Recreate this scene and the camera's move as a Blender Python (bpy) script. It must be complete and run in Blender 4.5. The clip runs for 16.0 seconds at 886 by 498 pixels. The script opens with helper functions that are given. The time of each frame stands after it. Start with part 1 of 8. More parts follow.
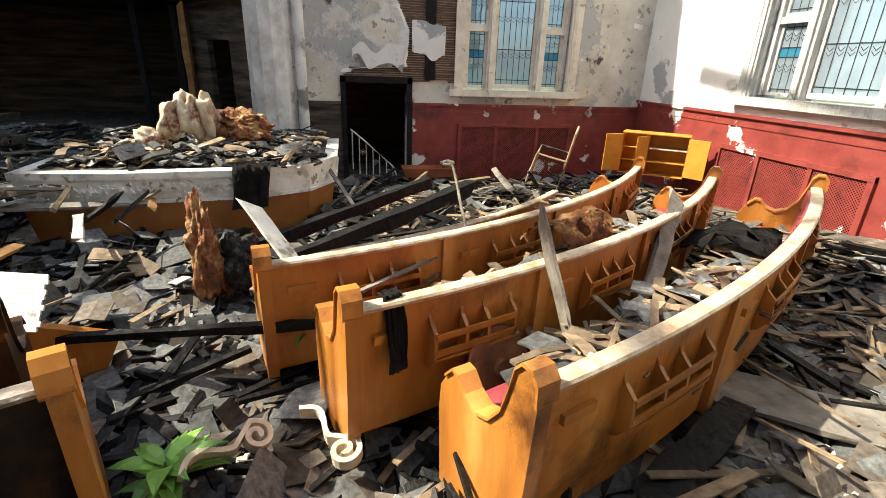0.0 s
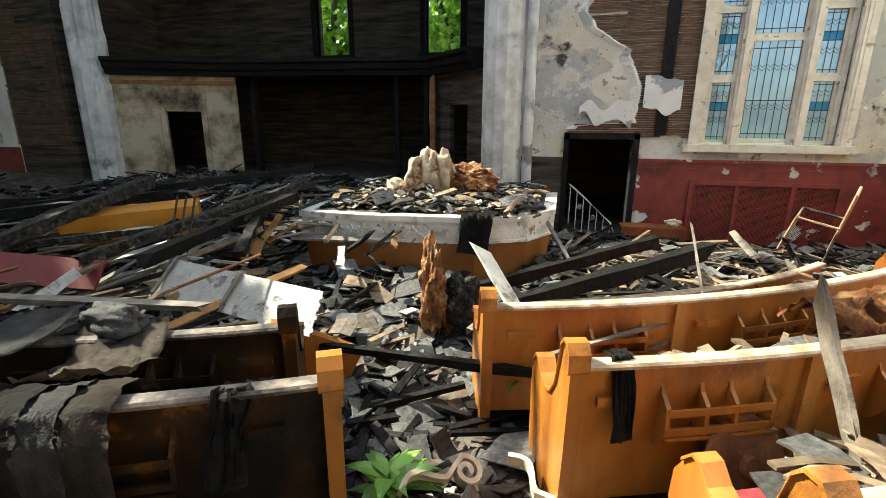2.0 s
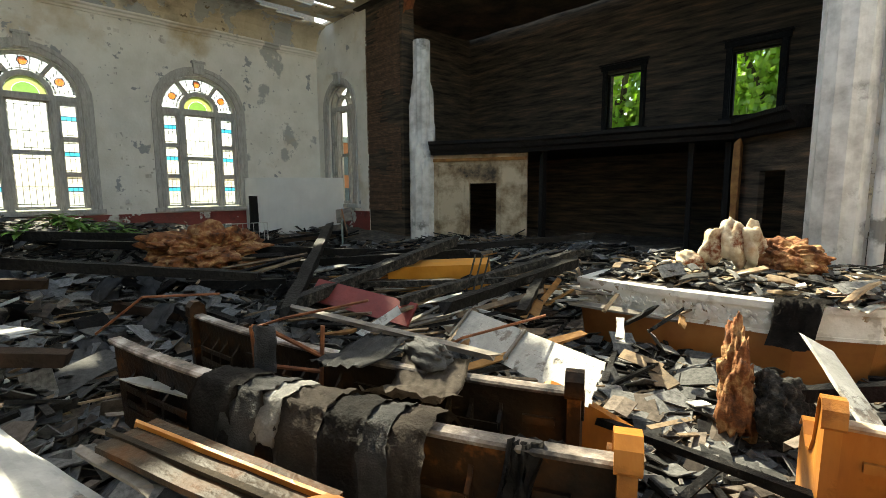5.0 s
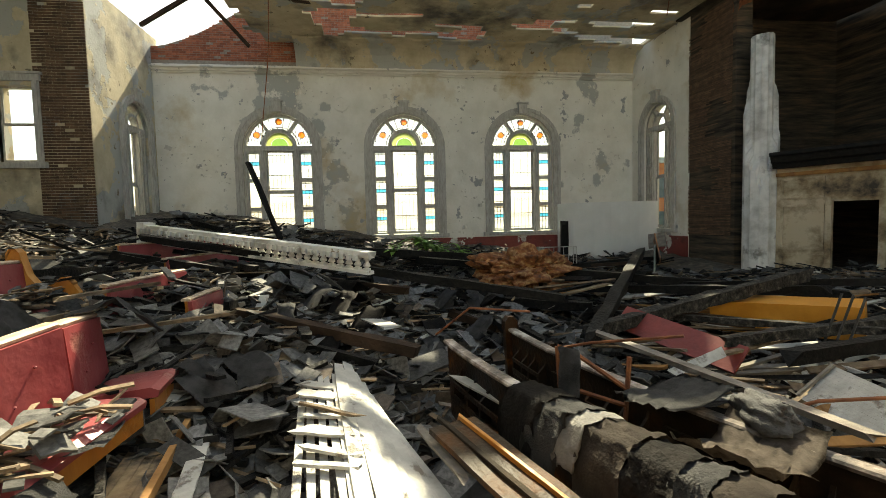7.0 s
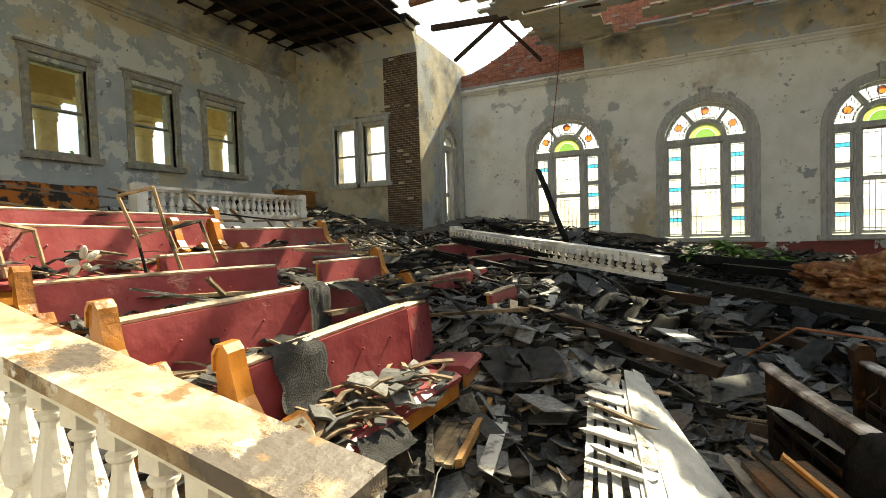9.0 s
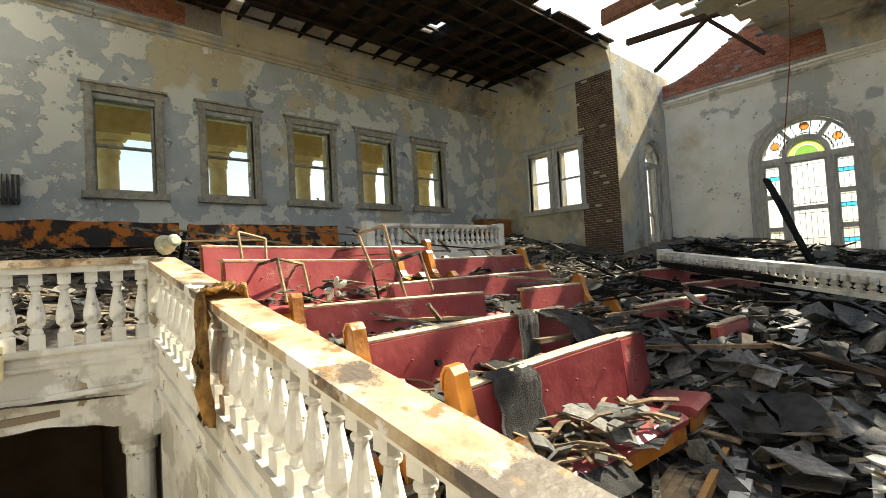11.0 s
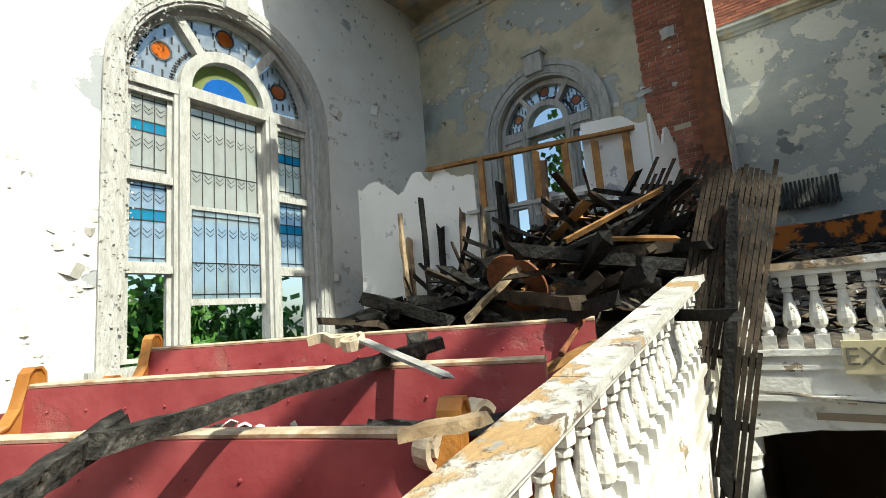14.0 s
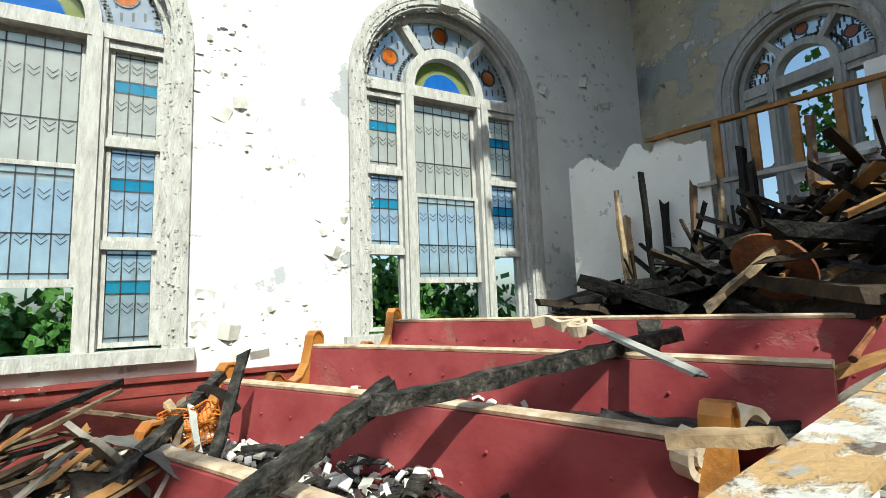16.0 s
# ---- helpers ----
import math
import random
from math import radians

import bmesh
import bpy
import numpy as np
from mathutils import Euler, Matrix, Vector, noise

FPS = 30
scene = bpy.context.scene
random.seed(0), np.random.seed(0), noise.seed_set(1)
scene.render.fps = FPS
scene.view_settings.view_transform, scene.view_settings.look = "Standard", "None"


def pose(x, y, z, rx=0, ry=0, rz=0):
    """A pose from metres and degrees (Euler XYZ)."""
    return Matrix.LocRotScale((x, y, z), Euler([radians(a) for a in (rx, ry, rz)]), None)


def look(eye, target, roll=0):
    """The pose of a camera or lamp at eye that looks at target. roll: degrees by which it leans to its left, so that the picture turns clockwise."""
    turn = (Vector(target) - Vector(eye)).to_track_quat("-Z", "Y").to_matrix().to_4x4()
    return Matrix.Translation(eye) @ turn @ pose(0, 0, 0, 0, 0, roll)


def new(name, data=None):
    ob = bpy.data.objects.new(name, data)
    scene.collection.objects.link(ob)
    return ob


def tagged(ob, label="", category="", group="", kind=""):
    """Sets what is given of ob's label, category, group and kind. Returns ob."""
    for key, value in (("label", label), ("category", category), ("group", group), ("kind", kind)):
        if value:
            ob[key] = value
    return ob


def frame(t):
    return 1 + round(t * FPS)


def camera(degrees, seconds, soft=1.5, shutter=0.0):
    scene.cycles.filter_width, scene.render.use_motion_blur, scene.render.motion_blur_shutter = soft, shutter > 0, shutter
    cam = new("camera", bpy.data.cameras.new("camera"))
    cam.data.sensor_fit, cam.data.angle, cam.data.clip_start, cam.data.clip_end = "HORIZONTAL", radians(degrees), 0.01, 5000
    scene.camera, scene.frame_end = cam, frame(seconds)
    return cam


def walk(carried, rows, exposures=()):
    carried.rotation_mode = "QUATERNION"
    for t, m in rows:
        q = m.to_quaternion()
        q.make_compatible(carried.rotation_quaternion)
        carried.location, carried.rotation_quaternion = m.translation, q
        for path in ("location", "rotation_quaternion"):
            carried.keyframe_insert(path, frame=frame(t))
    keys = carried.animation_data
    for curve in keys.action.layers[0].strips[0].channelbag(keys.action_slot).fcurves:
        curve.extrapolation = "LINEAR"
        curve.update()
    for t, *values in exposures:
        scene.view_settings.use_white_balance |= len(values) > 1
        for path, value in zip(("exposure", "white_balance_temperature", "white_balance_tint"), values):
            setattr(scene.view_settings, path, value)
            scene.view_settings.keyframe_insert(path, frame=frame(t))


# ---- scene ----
cam = camera(86.2, 16.0, soft=0.7)
PATH = [
    (0, (0.986, 2.057, 2.191), (1.359, 3.883, 1.466), 2.1),
    (0.5, (0.949, 2.058, 2.183), (1.198, 3.923, 1.506), 1.5),
    (1, (0.896, 2.062, 2.176), (0.987, 3.959, 1.549), 1.9),
    (1.5, (0.858, 2.055, 2.167), (0.692, 3.962, 1.587), 1.2),
    (2, (0.834, 2.042, 2.17), (0.374, 3.915, 1.643), 0.2),
    (2.5, (0.789, 2.043, 2.171), (0.076, 3.853, 1.707), -0.1),
    (3, (0.763, 2.041, 2.167), (-0.113, 3.792, 1.761), -0.3),
    (5.5, (0.658, 1.956, 2.142), (-0.932, 3.152, 1.941), 0.1),
    (6, (0.632, 1.96, 2.118), (-1.139, 2.87, 1.932), -0.0),
    (6.5, (0.683, 1.95, 2.152), (-1.23, 2.51, 1.99), -0.8),
    (7, (0.648, 1.981, 2.146), (-1.328, 2.262, 2.022), -1.4),
    (7.5, (0.688, 1.98, 2.15), (-1.308, 1.918, 2.053), -2.0),
    (8, (0.705, 1.963, 2.15), (-1.257, 1.584, 2.07), -1.7),
    (10.5, (0.783, 1.886, 2.152), (-0.708, 0.553, 2.146), -3.4),
    (11, (0.826, 1.866, 2.182), (-0.512, 0.38, 2.247), -3.3),
    (11.5, (0.897, 1.831, 2.192), (-0.176, 0.149, 2.337), -3.1),
    (12, (0.983, 1.772, 2.195), (0.293, -0.094, 2.4), -2.3),
    (12.5, (1.06, 1.744, 2.2), (0.749, -0.215, 2.46), -2.2),
    (13, (1.139, 1.712, 2.164), (1.26, -0.266, 2.431), -3.3),
    (13.5, (1.249, 1.721, 2.162), (1.921, -0.144, 2.427), -4.0),
    (14, (1.324, 1.807, 2.186), (2.543, 0.246, 2.463), -4.4),
    (14.5, (1.436, 1.929, 2.221), (2.988, 0.704, 2.52), -3.8),
    (15, (1.461, 1.922, 2.222), (3.132, 0.851, 2.47), -1.7),
    (15.5, (1.452, 1.916, 2.232), (3.178, 0.931, 2.457), -1.6),
    (16, (1.456, 1.906, 2.231), (3.211, 0.976, 2.465), -2.1),
]
EXPOSURE = [(0.0, 1.25, 6750, 3), (1.5, 1.25, 6900, 0), (3.0, 1.9, 6400, -5), (5.5, 1.45, 7700, -2), (8.0, 1.38, 8200, -3), (11.0, 1.4, 7500, 1), (13.0, 1.0, 6700, -3), (14.5, 0.47, 6100, -2), (16.0, 0.42, 6000, -3)]
walk(cam, [(t, look(eye, target, roll)) for t, eye, target, roll in PATH], EXPOSURE)

# ---- world and sun ----
world = bpy.data.worlds.new("sky")
scene.world = world
world.use_nodes = True
wn = world.node_tree
wn.nodes.clear()
SUN_EL, SUN_AZ = 46.0, 280.0  # degrees up; degrees clockwise from +y
sky = wn.nodes.new("ShaderNodeTexSky")
sky.sky_type = "NISHITA"
sky.sun_disc = False
sky.sun_elevation, sky.sun_rotation = radians(SUN_EL), radians(SUN_AZ)
sky.dust_density = 2.5
wbg = wn.nodes.new("ShaderNodeBackground")
wbg.inputs[1].default_value = 0.14
wout = wn.nodes.new("ShaderNodeOutputWorld")
wn.links.new(sky.outputs[0], wbg.inputs[0])
wn.links.new(wbg.outputs[0], wout.inputs[0])
sun_data = bpy.data.lights.new("sun", "SUN")
sun_data.energy, sun_data.angle, sun_data.color = 5.0, radians(0.6), (1.0, 0.93, 0.82)
sun = new("sun", sun_data)
az, el = radians(SUN_AZ), radians(SUN_EL)
sun_from = Vector((math.sin(az) * math.cos(el), math.cos(az) * math.cos(el), math.sin(el)))
sun.matrix_world = look(sun_from * 40, (0, 0, 0))

# ---- materials ----
def mat(name, stops, scale=3.0, detail=6.0, rough=0.85, bump=0.3, bscale=30.0, metal=0.0, island=0.0, each=0.0,
        stretch=(1, 1, 1), layers=(), bdist=0.02, wave=None):
    """Noise-driven colour ramp, with patches laid over it: layers of (colour, scale, edge, softness, roughness)."""
    m = bpy.data.materials.new(name)
    m.use_nodes = True
    t = m.node_tree
    N, L = t.nodes, t.links
    b = N["Principled BSDF"]
    co = N.new("ShaderNodeTexCoord")
    mp = N.new("ShaderNodeMapping")
    mp.inputs[3].default_value = stretch
    L.new(co.outputs["Object"], mp.inputs[0])
    n = N.new("ShaderNodeTexNoise")
    n.inputs["Scale"].default_value, n.inputs["Detail"].default_value, n.inputs["Roughness"].default_value = scale, detail, 0.62
    L.new(mp.outputs[0], n.inputs["Vector"])
    r = N.new("ShaderNodeValToRGB")
    while len(r.color_ramp.elements) < len(stops):
        r.color_ramp.elements.new(0.5)
    for e, (p, c) in zip(r.color_ramp.elements, stops):
        e.position, e.color = p, (*c, 1)
    L.new(n.outputs[0], r.inputs[0])
    col = r.outputs[0]
    height = None
    for k, (c, sc, edge, soft, _) in enumerate(layers):
        n2 = N.new("ShaderNodeTexNoise")
        n2.inputs["Scale"].default_value, n2.inputs["Detail"].default_value, n2.inputs["Roughness"].default_value = sc, 9, 0.6
        off = N.new("ShaderNodeMapping")
        off.inputs[1].default_value = (3.7 * k + 1, 9.1 * k, 5.3 * k)
        L.new(co.outputs["Object"], off.inputs[0])
        L.new(off.outputs[0], n2.inputs["Vector"])
        mr = N.new("ShaderNodeMapRange")
        mr.inputs[1].default_value, mr.inputs[2].default_value = edge - soft, edge + soft
        L.new(n2.outputs[0], mr.inputs[0])
        mx = N.new("ShaderNodeMix")
        mx.data_type = "RGBA"
        L.new(mr.outputs[0], mx.inputs[0])
        L.new(col, mx.inputs[6])
        mx.inputs[7].default_value = (*c, 1)
        col = mx.outputs[2]
        if height is None:
            height = mr.outputs[0]
    if island or each:
        src = N.new("ShaderNodeNewGeometry") if island else N.new("ShaderNodeObjectInfo")
        amount = island or each
        mr = N.new("ShaderNodeMapRange")
        mr.inputs[3].default_value, mr.inputs[4].default_value = 1 - amount, 1 + amount * 0.6
        L.new(src.outputs["Random Per Island" if island else "Random"], mr.inputs[0])
        hs = N.new("ShaderNodeHueSaturation")
        L.new(mr.outputs[0], hs.inputs["Value"])
        L.new(col, hs.inputs["Color"])
        col = hs.outputs[0]
    L.new(col, b.inputs["Base Color"])
    b.inputs["Metallic"].default_value = metal
    rr = N.new("ShaderNodeMapRange")
    rr.inputs[3].default_value, rr.inputs[4].default_value = max(rough - 0.15, 0.05), min(rough + 0.12, 1)
    L.new(n.outputs[0], rr.inputs[0])
    L.new(rr.outputs[0], b.inputs["Roughness"])
    bn = N.new("ShaderNodeTexNoise")
    bn.inputs["Scale"].default_value, bn.inputs["Detail"].default_value = bscale, 6
    L.new(mp.outputs[0], bn.inputs["Vector"])
    bm_ = N.new("ShaderNodeBump")
    bm_.inputs["Strength"].default_value, bm_.inputs["Distance"].default_value = bump, bdist
    L.new(bn.outputs[0], bm_.inputs["Height"])
    last = bm_
    if height is not None:
        b2 = N.new("ShaderNodeBump")
        b2.invert = True
        b2.inputs["Strength"].default_value, b2.inputs["Distance"].default_value = 0.7, 0.012
        L.new(height, b2.inputs["Height"])
        L.new(bm_.outputs[0], b2.inputs["Normal"])
        last = b2
    L.new(last.outputs[0], b.inputs["Normal"])
    return m


def glass(name, colour, see=0.35):
    """Leaded glass: part clear, part scattering."""
    m = bpy.data.materials.new(name)
    m.use_nodes = True
    t = m.node_tree
    N, L = t.nodes, t.links
    N.remove(N["Principled BSDF"])
    tr, tl, gl = N.new("ShaderNodeBsdfTransparent"), N.new("ShaderNodeBsdfTranslucent"), N.new("ShaderNodeBsdfGlossy")
    df = N.new("ShaderNodeBsdfDiffuse")
    nz, rp = N.new("ShaderNodeTexNoise"), N.new("ShaderNodeValToRGB")
    nz.inputs["Scale"].default_value = 6
    rp.color_ramp.elements[0].color = (*[c * 0.75 for c in colour], 1)
    rp.color_ramp.elements[1].color = (*[min(c * 1.1, 1) for c in colour], 1)
    L.new(nz.outputs[0], rp.inputs[0])
    for node in (tr, tl, df):
        L.new(rp.outputs[0], node.inputs[0])
    gl.inputs["Roughness"].default_value = 0.08
    a, b, c = N.new("ShaderNodeMixShader"), N.new("ShaderNodeMixShader"), N.new("ShaderNodeMixShader")
    a.inputs[0].default_value = 0.3
    L.new(tl.outputs[0], a.inputs[1]); L.new(df.outputs[0], a.inputs[2])
    b.inputs[0].default_value = see
    L.new(a.outputs[0], b.inputs[1]); L.new(tr.outputs[0], b.inputs[2])
    fr = N.new("ShaderNodeFresnel")
    L.new(fr.outputs[0], c.inputs[0])
    L.new(b.outputs[0], c.inputs[1]); L.new(gl.outputs[0], c.inputs[2])
    L.new(c.outputs[0], N["Material Output"].inputs[0])
    return m


W_, G_ = (0.74, 0.72, 0.64), (0.42, 0.43, 0.41)
M_PLASTER = mat("peeling_plaster", [(0.3, (0.68, 0.66, 0.59)), (0.6, (0.80, 0.78, 0.72))], 1.6, layers=[(G_, 0.55, 0.605, 0.012, 1), ((0.50, 0.40, 0.24), 0.35, 0.64, 0.06, 1), ((0.34, 0.35, 0.35), 1.6, 0.65, 0.01, 1), ((0.44, 0.43, 0.40), 5.2, 0.68, 0.01, 1)], bump=0.4, bscale=14)
M_PLASTER_WHITE = mat("white_plaster", [(0.3, (0.70, 0.69, 0.65)), (0.6, (0.80, 0.79, 0.76))], 1.2, layers=[((0.36, 0.37, 0.38), 0.7, 0.60, 0.012, 1), ((0.42, 0.43, 0.45), 2.6, 0.66, 0.008, 1), ((0.55, 0.45, 0.32), 1.1, 0.70, 0.01, 1), ((0.50, 0.50, 0.50), 6.0, 0.66, 0.008, 1)], bump=0.35, bscale=14)
M_PLASTER_TAN = mat("stained_plaster", [(0.3, (0.42, 0.36, 0.24)), (0.65, (0.62, 0.55, 0.40))], 1.4, layers=[(G_, 0.9, 0.54, 0.008, 1), ((0.10, 0.09, 0.08), 0.5, 0.60, 0.08, 1), ((0.20, 0.17, 0.12), 3.6, 0.66, 0.01, 1)], bump=0.45, bscale=14)
M_PLASTER_GREY = mat("grey_plaster", [(0.3, (0.36, 0.37, 0.36)), (0.65, (0.50, 0.51, 0.49))], 1.4, layers=[((0.70, 0.68, 0.59), 1.3, 0.52, 0.006, 1), ((0.58, 0.49, 0.32), 0.45, 0.60, 0.02, 1), ((0.22, 0.23, 0.23), 2.0, 0.65, 0.008, 1), ((0.30, 0.29, 0.26), 5.5, 0.69, 0.01, 1)], bump=0.4, bscale=14)
M_BRICK_BACK = mat("mortar", [(0.3, (0.20, 0.17, 0.14)), (0.7, (0.34, 0.30, 0.26))], 12)
M_BRICK = mat("red_brick", [(0.3, (0.24, 0.07, 0.04)), (0.7, (0.42, 0.15, 0.08))], 8, each=0.3, island=0.35)
M_CHAR = mat("charred_wood", [(0.35, (0.006, 0.006, 0.006)), (0.6, (0.016, 0.0145, 0.013)), (0.8, (0.04, 0.036, 0.032))], 14, rough=0.6, bump=0.9, bscale=22, island=0.4, stretch=(1, 1, 1))
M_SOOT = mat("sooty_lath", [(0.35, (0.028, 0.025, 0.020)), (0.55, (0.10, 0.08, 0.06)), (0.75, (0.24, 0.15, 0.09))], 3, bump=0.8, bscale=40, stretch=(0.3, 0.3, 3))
M_LATH = mat("bare_lath", [(0.3, (0.07, 0.04, 0.025)), (0.7, (0.20, 0.12, 0.07))], 5, bump=0.5, bscale=40, island=0.4)
M_RED = mat("red_paint", [(0.3, (0.17, 0.025, 0.02)), (0.7, (0.26, 0.045, 0.035))], 4, rough=0.55, layers=[((0.68, 0.66, 0.60), 1.1, 0.615, 0.008, 1), ((0.10, 0.02, 0.018), 2.5, 0.62, 0.08, 1)], bump=0.2)
M_OAK = mat("varnished_oak", [(0.3, (0.26, 0.085, 0.014)), (0.55, (0.45, 0.175, 0.032)), (0.75, (0.60, 0.30, 0.08))], 3, rough=0.35, bump=0.15, bscale=25, stretch=(1, 1, 0.25), each=0.2, layers=[((0.07, 0.022, 0.006), 1.8, 0.60, 0.08, 1)])
M_OAK_TOP = mat("bleached_oak", [(0.3, (0.30, 0.18, 0.09)), (0.6, (0.58, 0.47, 0.34))], 9, rough=0.6, bump=0.3)
M_VINYL = mat("red_vinyl", [(0.3, (0.22, 0.030, 0.036)), (0.7, (0.35, 0.075, 0.078))], 3, rough=0.45, bump=0.25, bscale=14, layers=[((0.30, 0.12, 0.10), 2.2, 0.66, 0.06, 1)])
M_WHITE = mat("flaking_white_paint", [(0.3, (0.62, 0.59, 0.52)), (0.6, (0.80, 0.78, 0.73))], 4, rough=0.6, layers=[((0.34, 0.26, 0.17), 5.0, 0.63, 0.01, 1), ((0.50, 0.47, 0.41), 1.7, 0.57, 0.02, 1)], bump=0.4, bscale=22)
M_FRAME = mat("grey_window_paint", [(0.3, (0.34, 0.325, 0.295)), (0.5, (0.46, 0.45, 0.42)), (0.7, (0.56, 0.55, 0.525))], 14, detail=9.0, bump=0.8, bscale=55, stretch=(1, 1, 0.3))
M_GREYWOOD = mat("weathered_wood", [(0.3, (0.12, 0.10, 0.08)), (0.7, (0.34, 0.30, 0.25))], 6, bump=0.5, island=0.4, stretch=(1, 1, 1))
M_FLOOR = mat("ash_and_dirt", [(0.3, (0.03, 0.025, 0.019)), (0.55, (0.11, 0.09, 0.07)), (0.75, (0.28, 0.23, 0.18))], 5, bump=0.8, bscale=18, bdist=0.05)
M_SHINGLE = mat("roof_shingle", [(0.3, (0.058, 0.057, 0.054)), (0.7, (0.20, 0.196, 0.188))], 25, rough=0.7, bump=0.5, bscale=120, island=0.7, bdist=0.005)
M_DECK = mat("roof_deck", [(0.3, (0.02, 0.015, 0.012)), (0.7, (0.09, 0.055, 0.035))], 3, bump=0.5, island=0.4)
M_GRASS = mat("leaf", [(0.3, (0.04, 0.12, 0.015)), (0.7, (0.12, 0.28, 0.05))], 6, rough=0.5, bump=0.2, island=0.35)
M_RUST = mat("rusty_iron", [(0.3, (0.10, 0.03, 0.012)), (0.7, (0.30, 0.11, 0.04))], 9, rough=0.8, bump=0.5)
M_STONE = mat("buff_stone", [(0.3, (0.56, 0.38, 0.17)), (0.7, (0.72, 0.55, 0.32))], 4, bump=0.3)
M_GROUND = mat("ground", [(0.3, (0.05, 0.09, 0.03)), (0.7, (0.16, 0.18, 0.10))], 0.4, bump=0.3)
G_CLEAR = glass("frosted_glass", (0.90, 0.94, 0.97), 0.72)
M_BRICK_SOOT = mat("sooty_brick", [(0.3, (0.06, 0.035, 0.022)), (0.7, (0.17, 0.10, 0.06))], 5, island=0.35)
# opal tints carry the light seen through the panes: cream above, sky blue below
G_PEACH = glass("cream_lit_opal_glass", (1.0, 0.92, 0.82), 0.62)
G_PALE = glass("sky_lit_opal_glass", (0.74, 0.86, 1.0), 0.6)
G_BLUE = glass("blue_glass", (0.10, 0.52, 0.74), 0.45)
G_GREEN = glass("green_glass", (0.25, 0.42, 0.12), 0.3)
G_AMBER = glass("amber_glass", (0.80, 0.28, 0.06), 0.3)
M_LEAD = mat("lead_came", [(0.3, (0.03, 0.03, 0.03)), (0.7, (0.08, 0.08, 0.08))], 12, rough=0.5, metal=0.6)

M_PLASTER_BURNT = mat("smoked_plaster", [(0.3, (0.46, 0.42, 0.35)), (0.6, (0.68, 0.65, 0.57))], 1.3, layers=[((0.40, 0.40, 0.38), 0.5, 0.54, 0.012, 1), ((0.62, 0.54, 0.36), 0.8, 0.60, 0.05, 1), ((0.06, 0.05, 0.045), 0.9, 0.62, 0.02, 1), ((0.30, 0.27, 0.22), 4.5, 0.61, 0.01, 1)], bump=0.5, bscale=14)
M_OLDFRAME = mat("old_window_wood", [(0.3, (0.22, 0.19, 0.14)), (0.6, (0.40, 0.37, 0.30))], 7, layers=[((0.50, 0.40, 0.25), 6.0, 0.6, 0.03, 1)], bump=0.5, bscale=25)
G_SKYBLUE = glass("sky_blue_glass", (0.06, 0.28, 0.75), 0.3)
G_OLIVE = glass("olive_glass", (0.45, 0.50, 0.22), 0.3)
M_BURNT_OAK = mat("scorched_oak", [(0.3, (0.008, 0.007, 0.006)), (0.55, (0.035, 0.022, 0.012)), (0.8, (0.13, 0.05, 0.015))], 2.5, rough=0.5, bump=0.4, bscale=30)
M_CABINET = mat("orange_plywood", [(0.3, (0.48, 0.19, 0.02)), (0.7, (0.66, 0.30, 0.045))], 3, rough=0.45, bump=0.1)
M_FELT = mat("roofing_felt", [(0.3, (0.010, 0.009, 0.009)), (0.7, (0.034, 0.030, 0.027))], 8, rough=0.8, bump=0.5, bscale=50)
M_SPLINTER = mat("split_wood", [(0.3, (0.09, 0.058, 0.034)), (0.7, (0.32, 0.23, 0.14))], 9, bump=0.4, island=0.55)
M_FOAM = mat("burnt_foam", [(0.3, (0.30, 0.14, 0.05)), (0.55, (0.66, 0.58, 0.42)), (0.75, (0.78, 0.74, 0.62))], 3.5, bump=0.7, bscale=14, layers=[((0.20, 0.06, 0.02), 3.0, 0.60, 0.05, 1)])
M_RUSTFOAM = mat("burnt_rusty_foam", [(0.3, (0.03, 0.012, 0.006)), (0.5, (0.22, 0.075, 0.02)), (0.72, (0.55, 0.36, 0.17))], 6, bump=0.9, bscale=30)
M_GOLDCLOTH = mat("scorched_insulation", [(0.3, (0.10, 0.04, 0.012)), (0.6, (0.42, 0.25, 0.08)), (0.8, (0.60, 0.42, 0.18))], 9, bump=0.9, bscale=30)
M_RAILTOP = mat("worn_handrail", [(0.3, (0.20, 0.125, 0.065)), (0.55, (0.48, 0.37, 0.24)), (0.8, (0.66, 0.59, 0.48))], 5, rough=0.55, bump=0.3, layers=[((0.10, 0.08, 0.065), 2.0, 0.58, 0.03, 1), ((0.22, 0.13, 0.06), 6.0, 0.60, 0.02, 1), ((0.72, 0.70, 0.66), 3.1, 0.60, 0.012, 1)])
M_RAILWHITE = mat("white_handrail", [(0.3, (0.40, 0.38, 0.34)), (0.6, (0.62, 0.60, 0.56))], 5, rough=0.6, bump=0.5, layers=[((0.44, 0.29, 0.14), 1.3, 0.56, 0.015, 1), ((0.16, 0.12, 0.09), 5.0, 0.61, 0.01, 1), ((0.33, 0.31, 0.28), 9.0, 0.60, 0.02, 1)])
M_SIGN = mat("yellowed_plastic", [(0.3, (0.56, 0.48, 0.28)), (0.7, (0.64, 0.57, 0.36))], 6, rough=0.4, bump=0.05)
M_SIGNTEXT = mat("grey_lettering", [(0.3, (0.13, 0.12, 0.09)), (0.7, (0.18, 0.16, 0.12))], 9)
M_BEADBOARD = mat("white_boarding", [(0.3, (0.34, 0.33, 0.30)), (0.7, (0.56, 0.55, 0.51))], 7, rough=0.6, bump=0.3, island=0.2, layers=[((0.20, 0.17, 0.14), 4.0, 0.60, 0.03, 1)])
